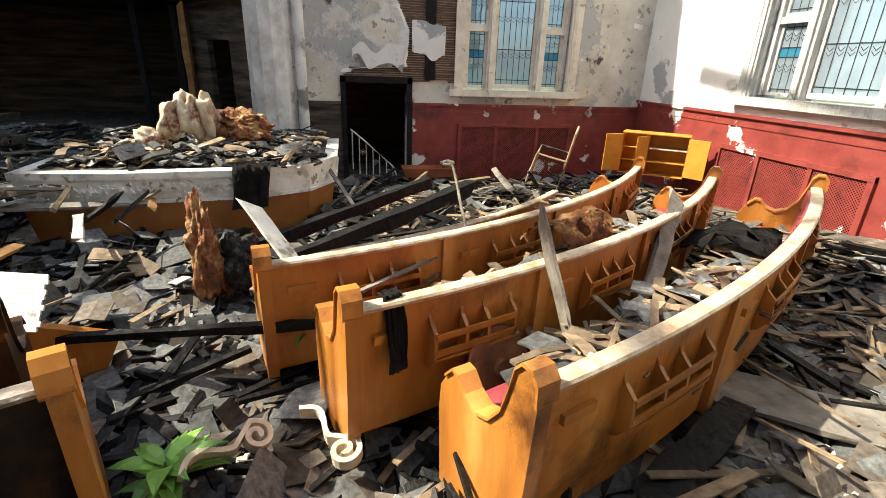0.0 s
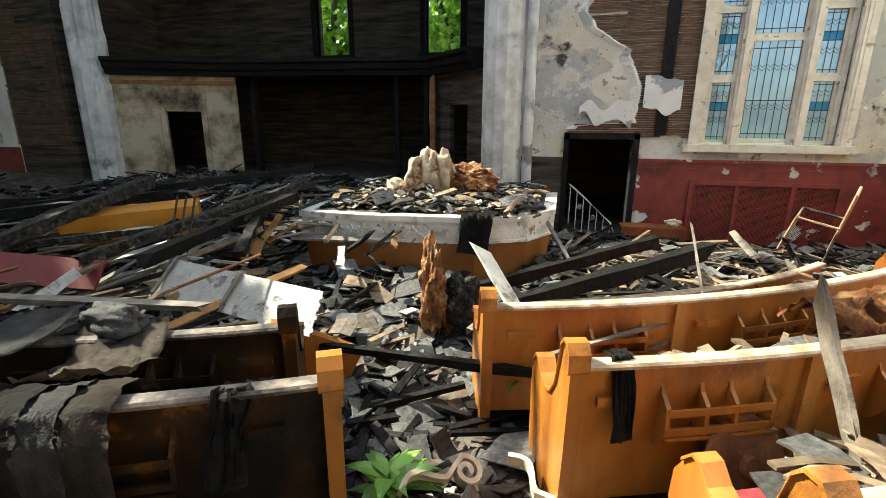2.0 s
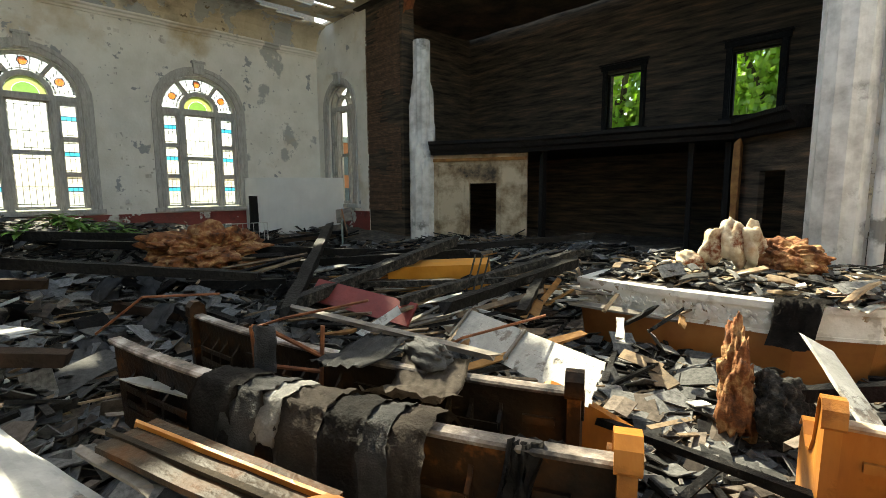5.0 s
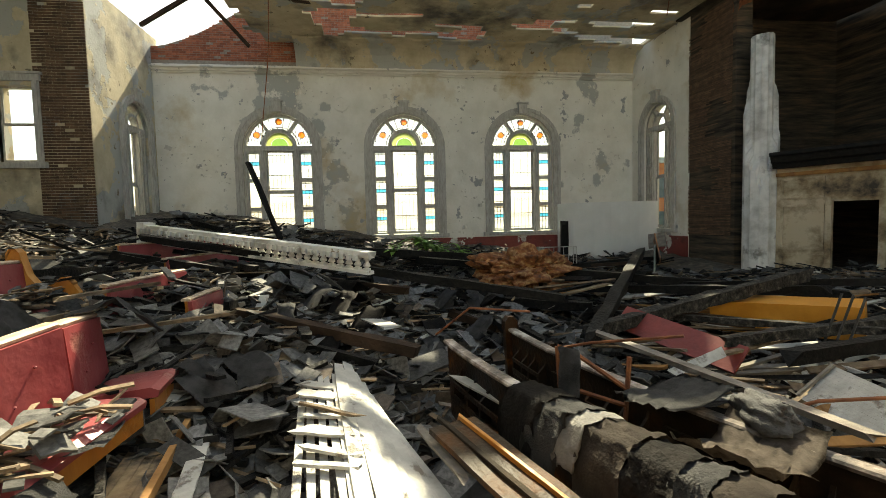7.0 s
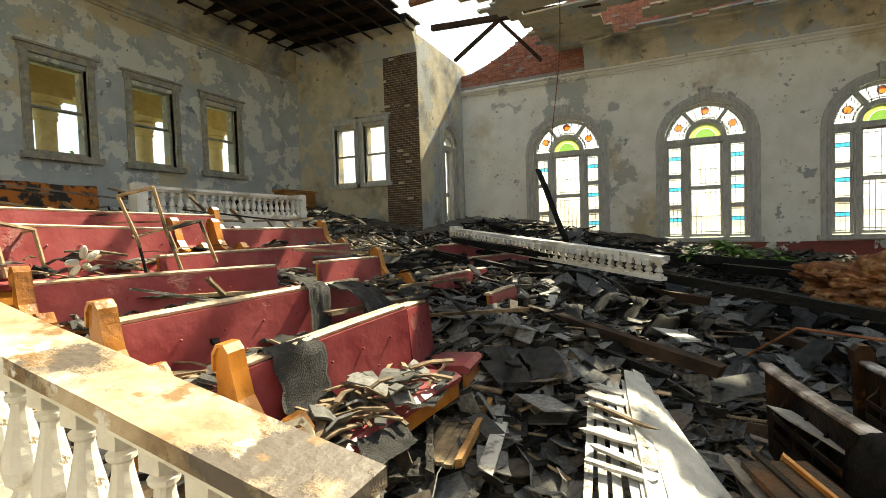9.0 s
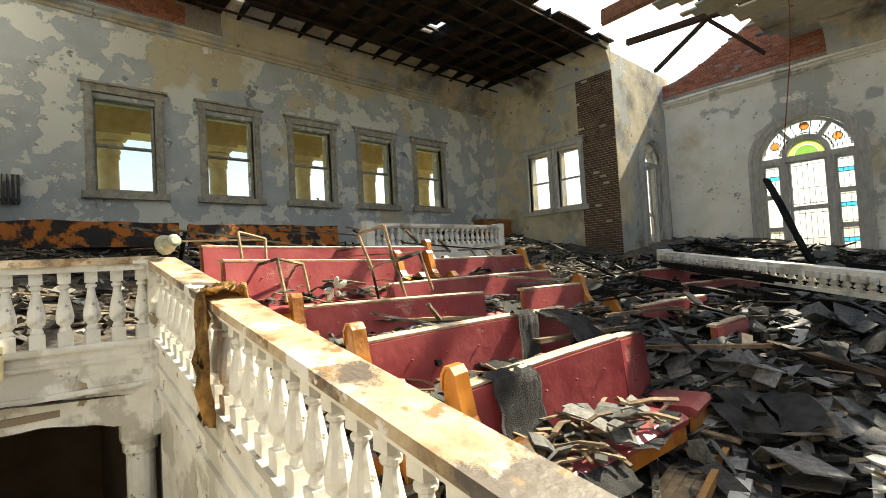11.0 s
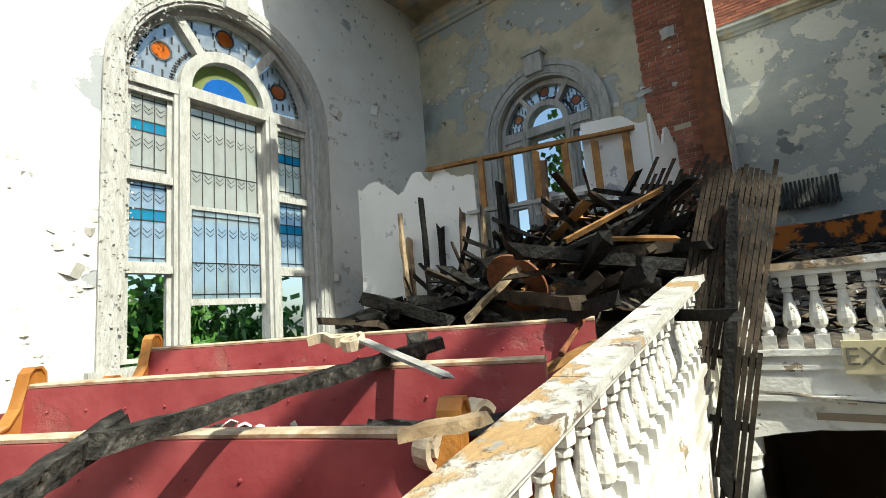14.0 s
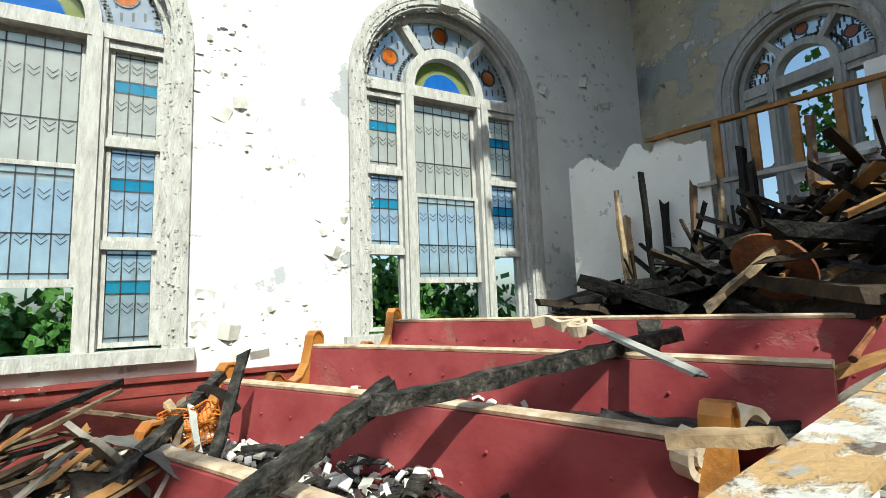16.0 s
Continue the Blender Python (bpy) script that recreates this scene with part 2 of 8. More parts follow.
M_IRON = mat("dark_iron", [(0.3, (0.03, 0.03, 0.032)), (0.7, (0.10, 0.10, 0.10))], 9, rough=0.6, metal=0.5)
# leaf green raised in the colour to imitate sun shining through the crowns
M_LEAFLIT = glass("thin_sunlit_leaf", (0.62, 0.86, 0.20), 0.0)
M_BARK = mat("bark", [(0.3, (0.06, 0.045, 0.03)), (0.7, (0.14, 0.11, 0.08))], 9, bump=0.8)
# lighter leaf copy, with sunlight put into its green
M_SAGE = mat("sunlit_leaf", [(0.3, (0.10, 0.26, 0.03)), (0.7, (0.26, 0.48, 0.09))], 3, rough=0.5, bump=0.1, island=0.4)
M_WINDOWDARK = mat("dark_pane", [(0.3, (0.05, 0.06, 0.07)), (0.7, (0.10, 0.12, 0.13))], 2, rough=0.1, bump=0.0)

M_HALF_OAK = mat("half_burnt_oak", [(0.42, (0.009, 0.008, 0.007)), (0.55, (0.045, 0.02, 0.008)), (0.66, (0.36, 0.13, 0.026))], 1.6, rough=0.45, bump=0.3, bscale=30)
# tan plaster darkened in its colour to stand for the passage's dimness
M_PASSAGE = mat("shade_toned_plaster", [(0.3, (0.20, 0.15, 0.10)), (0.7, (0.34, 0.27, 0.19))], 2, bump=0.2)
M_COLUMN = mat("sooty_white_plaster", [(0.3, (0.38, 0.37, 0.34)), (0.55, (0.68, 0.67, 0.64)), (0.75, (0.80, 0.79, 0.76))], 2.2, layers=[((0.24, 0.23, 0.21), 1.3, 0.62, 0.04, 1)], bump=0.35, bscale=14)
M_LATH_DARK = mat("blackened_lath", [(0.3, (0.012, 0.010, 0.008)), (0.7, (0.06, 0.045, 0.03))], 4, bump=0.5, island=0.4)
M_PANEL = mat("scorched_cream_panel", [(0.32, (0.04, 0.03, 0.02)), (0.42, (0.26, 0.19, 0.11)), (0.55, (0.56, 0.47, 0.33))], 1.3, rough=0.7, bump=0.3)
M_GOLDWOOD = mat("raw_orange_wood", [(0.3, (0.16, 0.07, 0.02)), (0.7, (0.42, 0.22, 0.07))], 5, bump=0.3)
M_ORANGEWOOD = mat("orange_veneer", [(0.3, (0.22, 0.075, 0.02)), (0.7, (0.40, 0.17, 0.045))], 1.6, rough=0.4, bump=0.15, bscale=20)

M_PLASTER_BIT = mat("plaster_bits", [(0.3, (0.30, 0.27, 0.22)), (0.7, (0.66, 0.63, 0.57))], 9, island=0.4, bump=0.3)
M_SHINGLE_BROWN = mat("brown_shingle", [(0.3, (0.07, 0.055, 0.043)), (0.7, (0.20, 0.165, 0.135))], 20, rough=0.8, bump=0.5, bscale=120, island=0.6, bdist=0.005)
M_CREAM = mat("cream_window_paint", [(0.3, (0.60, 0.54, 0.42)), (0.6, (0.76, 0.71, 0.60))], 5, layers=[((0.40, 0.34, 0.25), 6.0, 0.64, 0.02, 1)], bump=0.3, bscale=25)
M_LATH_GREY = mat("scorched_lath", [(0.3, (0.016, 0.013, 0.010)), (0.7, (0.085, 0.062, 0.043))], 5, bump=0.5, each=0.4)
M_STUD = mat("tan_timber", [(0.3, (0.20, 0.13, 0.07)), (0.7, (0.46, 0.34, 0.20))], 6, bump=0.4, layers=[((0.02, 0.018, 0.016), 1.4, 0.56, 0.05, 1)])
M_CHAR_GREY = mat("grey_char", [(0.36, (0.010, 0.010, 0.009)), (0.56, (0.045, 0.041, 0.036)), (0.80, (0.19, 0.17, 0.15))], 15, rough=0.75, bump=1.0, bscale=26, bdist=0.03)

M_ASHCAP = mat("ashy_worn_wood", [(0.38, (0.03, 0.025, 0.022)), (0.52, (0.20, 0.16, 0.13)), (0.66, (0.55, 0.50, 0.45))], 5, rough=0.6, bump=0.4)
M_FELT_BROWN = mat("brown_felt", [(0.3, (0.036, 0.029, 0.024)), (0.7, (0.09, 0.075, 0.063))], 5, rough=0.85, bump=0.4, bscale=70)
M_FELT_GREY = mat("grey_felt", [(0.3, (0.040, 0.040, 0.040)), (0.7, (0.115, 0.113, 0.112))], 7, rough=0.85, bump=0.5, bscale=110)
M_REDWOOD = mat("reddish_wood", [(0.3, (0.16, 0.04, 0.015)), (0.7, (0.30, 0.09, 0.03))], 4, rough=0.5, bump=0.2)
M_WHITEIRON = mat("pale_painted_iron", [(0.3, (0.40, 0.39, 0.36)), (0.7, (0.62, 0.60, 0.56))], 9, rough=0.5, bump=0.2)
M_SCROLL = mat("bleached_carving", [(0.3, (0.46, 0.36, 0.24)), (0.7, (0.70, 0.60, 0.46))], 8, rough=0.6, bump=0.3)
M_BURNTFOAM = mat("burnt_cushion", [(0.3, (0.012, 0.010, 0.009)), (0.7, (0.04, 0.03, 0.025))], 4, layers=[((0.50, 0.15, 0.02), 3.2, 0.53, 0.03, 1)], bump=0.6)
M_GREENIRON = mat("grey_green_paint", [(0.3, (0.20, 0.24, 0.22)), (0.7, (0.32, 0.37, 0.34))], 6, rough=0.5)
M_PARTITION = mat("clean_white_board", [(0.3, (0.66, 0.66, 0.64)), (0.7, (0.76, 0.76, 0.74))], 1.5, bump=0.1, rough=0.7)
M_LAMP = mat("patinated_metal", [(0.3, (0.22, 0.24, 0.18)), (0.7, (0.46, 0.46, 0.36))], 9, rough=0.4, metal=0.3)
M_NETTING = mat("orange_plastic", [(0.3, (0.55, 0.13, 0.01)), (0.7, (0.75, 0.24, 0.02))], 6, rough=0.5, bump=0.1)
M_SLATE = mat("slate_felt", [(0.3, (0.22, 0.21, 0.20)), (0.7, (0.34, 0.33, 0.31))], 12, rough=0.8, bump=0.3, bscale=80)
M_FLAKE = mat("paint_flake", [(0.3, (0.55, 0.52, 0.46)), (0.7, (0.78, 0.76, 0.70))], 6, island=0.25, bump=0.1)
M_FARBRICK = mat("orange_brick", [(0.3, (0.42, 0.13, 0.05)), (0.7, (0.55, 0.20, 0.08))], 2, bump=0.2)
for m in (M_HALF_OAK, M_FELT_GREY, M_FELT_BROWN, M_SHINGLE, M_SHINGLE_BROWN, M_CHAR, M_CHAR_GREY, M_LATH_GREY, M_LATH_DARK, M_DECK, M_BURNT_OAK, M_FELT, M_SOOT):
    m.node_tree.nodes["Principled BSDF"].inputs["Specular IOR Level"].default_value = 0.15

# ---- mesh helpers ----
def quad_box(bm, u0, u1, w0, w1, lo0, hi0, lo1, hi1, place):
    """A prism between u0 and u1 whose bottom and top run from (lo0, hi0) to (lo1, hi1)."""
    v = [bm.verts.new(place(*p)) for p in ((u0, w0, lo0), (u1, w0, lo1), (u1, w1, lo1), (u0, w1, lo0),
                                           (u0, w0, hi0), (u1, w0, hi1), (u1, w1, hi1), (u0, w1, hi0))]
    for f in ((0, 1, 2, 3), (7, 6, 5, 4), (0, 4, 5, 1), (1, 5, 6, 2), (2, 6, 7, 3), (3, 7, 4, 0)):
        bm.faces.new([v[i] for i in f])


def straight(u, w, z):
    return (u, w, z)


def box(bm, x0, x1, y0, y1, z0, z1, place=straight):
    quad_box(bm, x0, x1, y0, y1, z0, z1, z0, z1, place)


def obox(bm, centre, size, turn=(0, 0, 0), jag=0.0, rnd=random):
    """A box of a size, turned, with ragged ends where jag is given."""
    m = pose(*centre, *turn)
    sx, sy, sz = (s / 2 for s in size)
    v = []
    for z in (-sz, sz):
        for x, y in ((-sx, -sy), (sx, -sy), (sx, sy), (-sx, sy)):
            v.append(bm.verts.new(m @ Vector((x + (rnd.uniform(-jag, jag) if jag else 0), y, z))))
    for f in ((3, 2, 1, 0), (4, 5, 6, 7), (0, 1, 5, 4), (1, 2, 6, 5), (2, 3, 7, 6), (3, 0, 4, 7)):
        bm.faces.new([v[i] for i in f])


def mesh_of(name, bm, material):
    bmesh.ops.recalc_face_normals(bm, faces=bm.faces)
    me = bpy.data.meshes.new(name)
    bm.to_mesh(me)
    bm.free()
    me.materials.append(material)
    return me


def part(name, bm, material, parent=None, label="", smooth=False):
    me = mesh_of(name, bm, material)
    if smooth:
        me.polygons.foreach_set("use_smooth", [True] * len(me.polygons))
    ob = new(name, me)
    if parent:
        ob.parent = parent
    if label:
        ob["label"] = label
    return ob


def empty(name, m=None):
    ob = new(name)
    ob.empty_display_size = 0.1
    if m is not None:
        ob.matrix_world = m
        bpy.context.view_layer.update()
    return ob


def wall(name, place, u0, u1, z0, z1, w0, w1, holes, material, label):
    """A wall along u from u0 to u1, w0 to w1 thick, with holes (kind, centre, half width, bottom, spring or top)."""
    bm = bmesh.new()
    us = {u0, u1}
    for kind, c, h, bot, spring in holes:
        n = 14 if kind == "arch" else 1
        us.update(c - h * math.cos(math.pi * i / n) if n > 1 else c - h + 2 * h * i for i in range(n + 1))
    us = sorted(us)
    for a, b in zip(us, us[1:]):
        if b - a < 1e-5:
            continue
        mid, hole = (a + b) / 2, None
        for h in holes:
            if abs(mid - h[1]) < h[2]:
                hole = h
        if not hole:
            quad_box(bm, a, b, w0, w1, z0, z1, z0, z1, place)
            continue
        kind, c, h, bot, spring = hole
        t = [spring + (math.sqrt(max(h * h - (x - c) ** 2, 0)) if kind == "arch" else 0) for x in (a, b)]
        if bot > z0:
            quad_box(bm, a, b, w0, w1, z0, bot, z0, bot, place)
        quad_box(bm, a, b, w0, w1, t[0], z1, t[1], z1, place)
    bmesh.ops.remove_doubles(bm, verts=bm.verts, dist=0.0005)
    ob = part(name, bm, material)
    return tagged(ob, label, "wall", kind="structure")


# Which way a wall faces: maps along, outwards, up to the world.
def on_x(x, sign):
    return lambda u, w, z: (x + sign * w, u, z)


def on_y(y, sign):
    return lambda u, w, z: (u, y + sign * w, z)



def pydata(name, verts, faces, material, parent=None, label=""):
    me = bpy.data.meshes.new(name)
    me.from_pydata(verts, [], faces)
    me.materials.append(material)
    ob = new(name, me)
    if parent:
        ob.parent = parent
    if label:
        ob["label"] = label
    return ob


def plates(name, centres, sizes, eulers, bend, material, parent=None, label=""):
    """Many thin bent plates in one mesh: three rings of four corners each."""
    c, s, e, b = (np.asarray(a, float) for a in (centres, sizes, eulers, bend))
    n = len(c)
    base = np.array([(x, y, z) for x in (-0.5, 0, 0.5) for y, z in ((-0.5, -0.5), (0.5, -0.5), (0.5, 0.5), (-0.5, 0.5))])
    p = base[None] * s[:, None, :]
    p[:, 4:8, 2] += b[:, None]
    cx, sx, cy, sy, cz, sz = (f(e[:, k]) for k in range(3) for f in (np.cos, np.sin))
    R = np.empty((n, 3, 3))
    R[:, 0, 0], R[:, 0, 1], R[:, 0, 2] = cy * cz, sx * sy * cz - cx * sz, cx * sy * cz + sx * sz
    R[:, 1, 0], R[:, 1, 1], R[:, 1, 2] = cy * sz, sx * sy * sz + cx * cz, cx * sy * sz - sx * cz
    R[:, 2, 0], R[:, 2, 1], R[:, 2, 2] = -sy, sx * cy, cx * cy
    v = (np.einsum("nij,nkj->nki", R, p) + c[:, None, :]).reshape(-1, 3)
    f = [(0, 1, 5, 4), (1, 2, 6, 5), (2, 3, 7, 6), (3, 0, 4, 7), (4, 5, 9, 8), (5, 6, 10, 9), (6, 7, 11, 10), (7, 4, 8, 11), (3, 2, 1, 0), (8, 9, 10, 11)]
    faces = (np.array(f)[None] + (np.arange(n) * 12)[:, None, None]).reshape(-1, 4)
    return pydata(name, v.tolist(), faces.tolist(), material, parent, label)


def arch_band(bm, place, c, ra, rb, z0, spring, w0, w1, n=20, legs=True):
    """A band between two arches, down to z0 on straight legs."""
    path = [(math.pi * i / n) for i in range(n + 1)]
    inner = [(c + ra * math.cos(a), spring + ra * math.sin(a)) for a in path]
    outer = [(c + rb * math.cos(a), spring + rb * math.sin(a)) for a in path]
    if legs:
        inner = [(c + ra, z0)] + inner + [(c - ra, z0)]
        outer = [(c + rb, z0)] + outer + [(c - rb, z0)]
    rings = [[bm.verts.new(place(u, w, z)) for u, w, z in ((i[0], w0, i[1]), (o[0], w0, o[1]), (o[0], w1, o[1]), (i[0], w1, i[1]))] for i, o in zip(inner, outer)]
    for p, q in zip(rings, rings[1:]):
        for k in range(4):
            bm.faces.new((p[k], p[(k + 1) % 4], q[(k + 1) % 4], q[k]))
    bm.faces.new(rings[0]); bm.faces.new(rings[-1][::-1])


def lathe(bm, profile, at=(0, 0, 0), n=12):
    rings = [[bm.verts.new((at[0] + r * math.cos(2 * math.pi * k / n), at[1] + r * math.sin(2 * math.pi * k / n), at[2] + z)) for k in range(n)] for r, z in profile]
    for p, q in zip(rings, rings[1:]):
        for k in range(n):
            bm.faces.new((p[k], p[(k + 1) % n], q[(k + 1) % n], q[k]))
    bm.faces.new(rings[0][::-1]); bm.faces.new(rings[-1])


def tube(bm, pts, r, n=8):
    """A round bar through points."""
    pts = [Vector(p) for p in pts]
    rings = []
    for i, p in enumerate(pts):
        d = (pts[min(i + 1, len(pts) - 1)] - pts[max(i - 1, 0)]).normalized()
        a = d.orthogonal().normalized()
        b = d.cross(a)
        rings.append([bm.verts.new(p + r * (a * math.cos(2 * math.pi * k / n) + b * math.sin(2 * math.pi * k / n))) for k in range(n)])
    for p, q in zip(rings, rings[1:]):
        j = min(range(n), key=lambda s: (q[s].co - p[0].co).length)
        for k in range(n):
            bm.faces.new((p[k], p[(k + 1) % n], q[(k + 1 + j) % n], q[(k + j) % n]))
    bm.faces.new(rings[0]); bm.faces.new(rings[-1][::-1])

XL, XR, YF, YB, YBACK, YCH = -16.4, 7.2, 11.8, -5.4, -10.0, 17.0
XBL, XBR, ZTOP = -12.75, 2.3, 7.5
WEST = [-1.2, 3.12, 7.45]
EAST = [-1.33, 3.48, 7.5]
BWX = [-0.95, -3.1, -5.25, -7.35, -9.45]
on_west, on_east, on_front, on_rear, on_back = on_x(XL, -1), on_x(XR, 1), on_y(YF, 1), on_y(YB, -1), on_y(YBACK, -1)
wall("wall_west", on_west, YB, YF, -1.0, ZTOP, 0, 0.45, [("arch", y, 1.2, 1.62, 4.75) for y in WEST], M_PLASTER, "peeling white and grey plaster wall with three arched windows")
wall("wall_east", on_east, YB, YF, -1.0, 8.4, 0, 0.45, [("arch", y, 1.32, 1.84, 5.28) for y in EAST], M_PLASTER_WHITE, "sunlit white plaster wall with three tall arched windows")
wall("wall_front_east", on_front, -0.2, XR + 0.45, -1.0, 8.4, 0, 0.45, [("arch", 4.34, 1.1, 1.72, 5.28), ("door", 1.55, 0.6, -1.0, 1.82)], M_PLASTER_BURNT, "smoke-stained plaster wall with a window and a doorway")
wall("wall_front_west", on_front, XL - 0.45, -13.1, -1.0, 8.4, 0, 0.45, [("arch", -14.8, 0.86, 1.62, 5.15)], M_PLASTER, "peeling plaster wall with a narrow arched window")
wall("wall_rear_east", on_rear, XBR, XR + 0.45, -1.0, 8.6, 0, 0.45, [("arch", 4.6, 0.9, 1.75, 5.2)], M_PLASTER_TAN, "stained plaster wall with an arched window")
wall("wall_rear_west", on_y(-5.1, -1), XL - 0.45, XBL, -1.0, 8.4, 0, 0.45, [("arch", -15.1, 0.8, 1.62, 5.1)], M_PLASTER_TAN, "stained plaster wall with a narrow arched window")
wall("wall_back", on_back, XBL - 0.4, XBR + 0.4, -1.0, 8.05, 0, 0.45, [("rect", x, 0.55, 4.1, 6.05) for x in BWX], M_PLASTER_GREY, "grey plaster wall with peeling paint and five windows")
wall("wall_back_west", on_x(XBL, -1), YBACK, -5.55, -1.0, 9.0, 0, 0.45, [("rect", -8.0, 0.42, 3.85, 5.75), ("rect", -6.8, 0.42, 3.85, 5.75)], M_PLASTER_TAN, "tan stained plaster wall with a pair of windows")
wall("wall_back_east", on_x(XBR, 1), YBACK, YB - 0.45, -1.0, 9.0, 0, 0.45, [], M_PLASTER_GREY, "grey plaster wall at the gallery side")
wall("wall_choir_back", on_y(YCH, 1), -13.5, 0.8, -1.0, 9.0, 0, 0.4, [("rect", -6.45, 0.55, 4.1, 5.85), ("rect", -2.85, 0.55, 4.1, 5.85)], M_SOOT, "charred black wall with two open windows")
wall("wall_choir_west", on_x(-13.1, -1), YF + 0.45, YCH, -1.0, 9.0, 0, 0.4, [], M_SOOT, "charred choir side wall")
wall("wall_choir_east", on_x(0.4, 1), YF + 0.45, YCH, -1.0, 9.0, 0, 0.4, [], M_SOOT, "charred choir side wall")
# a lobby behind the doorway, made dark by its wall colour, with a stair rail
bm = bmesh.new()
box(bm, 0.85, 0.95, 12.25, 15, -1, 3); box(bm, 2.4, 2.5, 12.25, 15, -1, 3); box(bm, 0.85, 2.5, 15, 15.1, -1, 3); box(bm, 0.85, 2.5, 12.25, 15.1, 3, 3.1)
tagged(part("wall_lobby", bm, M_SOOT), "lobby walls behind the doorway, in a dark colour", "wall", kind="structure")


def brick_face(name, place, u0, u1, z0, z1, top=None, seed=1, label="", missing=0.02, material=M_BRICK):
    """Courses of separate bricks proud of a mortar bed, up to the line top(u)."""
    rnd = random.Random(seed)
    verts, faces = [], []
    z, row = z0, 0
    while z < z1:
        u = u0 - (0.11 if row % 2 else 0)
        while u < u1:
            a, b = max(u, u0), min(u + 0.205, u1)
            lim = top((a + b) / 2) if top else z1
            if b - a > 0.04 and z + 0.06 < lim + rnd.uniform(-0.05, 0.05) and rnd.random() > missing:
                d = -0.012 + rnd.uniform(-0.004, 0.004)
                k = len(verts)
                verts += [place(*p) for p in ((a, 0.03, z), (b, 0.03, z), (b, 0.03, z + 0.062), (a, 0.03, z + 0.062), (a, d, z), (b, d, z), (b, d, z + 0.062), (a, d, z + 0.062))]
                faces += [(k + 4, k + 5, k + 6, k + 7), (k, k + 1, k + 5, k + 4), (k + 1, k + 2, k + 6, k + 5), (k + 2, k + 3, k + 7, k + 6), (k + 3, k, k + 4, k + 7)]
            u += 0.215
        z, row = z + 0.074, row + 1
    return tagged(pydata(name, verts, faces, material, None), label, "brickwork", kind="structure")


def gable(name, place, u0, u1, z0, top, label, w1=0.4):
    bm = bmesh.new()
    n = 24
    for i in range(n):
        a, b = u0 + (u1 - u0) * i / n, u0 + (u1 - u0) * (i + 1) / n
        quad_box(bm, a, b, 0.0, w1, z0, max(top(a), z0 + 0.01), z0, max(top(b), z0 + 0.01), place)
    tagged(part(name, bm, M_BRICK_BACK), label, "gable", kind="structure")


west_top = lambda u: 8.0 + 2.6 * smooth01(-5.4, 1.0, u)
back_top = lambda u: 9.2 + 0.45 * (2.3 - u)


def smooth01(a, b, x):
    t = min(max((x - a) / (b - a), 0), 1)
    return t * t * (3 - 2 * t)


gable("gable_west", on_west, YB, YF, ZTOP, west_top, "mortar bed of the exposed brick gable")
brick_face("brickwork_west", on_west, YB, 9.0, 7.62, 10.6, west_top, 3, "exposed red brick above the plaster")
gable("gable_back", on_back, XBL, XBR + 0.4, 8.05, lambda u: min(back_top(u), 10.4), "mortar bed of the back gable")
brick_face("brickwork_back", on_back, -2.2, XBR, 8.1, 10.3, back_top, 4, "exposed red brick above the back wall")
brick_face("brickwork_pier", on_x(XBL, -1), -6.35, -5.1, 1.2, 8.6, None, 5, "bare soot-browned brick pier", 0.02, M_BRICK_SOOT)
brick_face("brickwork_rear_pier", on_rear, 2.3, 2.95, 1.5, 8.3, None, 6, "bare red brick at the broken wall end")
# steel stanchion and ragged plaster edge beside the rear pier
bm = bmesh.new()
box(bm, 2.02, 2.28, -5.55, -5.53, 1.0, 9.0); box(bm, 2.02, 2.28, -5.27, -5.25, 1.0, 9.0); box(bm, 2.14, 2.16, -5.53, -5.27, 1.0, 9.0)
tagged(part("steel_stanchion", bm, M_RUST), "rusty steel column standing bare in the broken wall", "column")

# ---- cornices ----
def moulding(name, prof, pts, material, label, parent=None):
    """A profile of (out, up) carried along a line of points."""
    bm = bmesh.new()
    rings = []
    for i, p in enumerate(pts):
        a, b = Vector(pts[max(i - 1, 0)]), Vector(pts[min(i + 1, len(pts) - 1)])
        d = (b - a).normalized()
        side = Vector((-d.y, d.x, 0))
        rings.append([bm.verts.new(Vector(p) + side * o + Vector((0, 0, z))) for o, z in prof])
    for p, q in zip(rings, rings[1:]):
        for k in range(len(prof)):
            bm.faces.new((p[k], p[(k + 1) % len(prof)], q[(k + 1) % len(prof)], q[k]))
    bm.faces.new(rings[0]); bm.faces.new(rings[-1][::-1])
    return tagged(part(name, bm, material, parent), label, "trim", kind="structure")


def line(a, b, n=40, wob=0.0, seed=0):
    return [(a[0] + (b[0] - a[0]) * i / n, a[1] + (b[1] - a[1]) * i / n, a[2] + (b[2] - a[2]) * i / n + wob * noise.noise(Vector((i * 0.4, seed, 0)))) for i in range(n + 1)]


CORN = [(0, 0), (0.05, 0), (0.07, 0.05), (0.13, 0.07), (0.15, 0.13), (0.22, 0.16), (0.22, 0.21), (0, 0.21)]
moulding("cornice_west", CORN, line((XL, YF, 7.2), (XL, -5.1, 7.2), wob=0.03), M_PLASTER, "cracked plaster cornice")
moulding("cornice_back", CORN, line((XBL, YBACK, 7.6), (XBR, YBACK, 7.75), wob=0.03), M_PLASTER_TAN, "stained plaster cornice")
COVE = [(0, 0), (0.03, 0)] + [(0.03 + 0.75 * (1 - math.cos(a)), 0.75 * math.sin(a)) for a in (0.3, 0.6, 0.9, 1.2, 1.5)] + [(0.78, 0.80), (0, 0.80)]
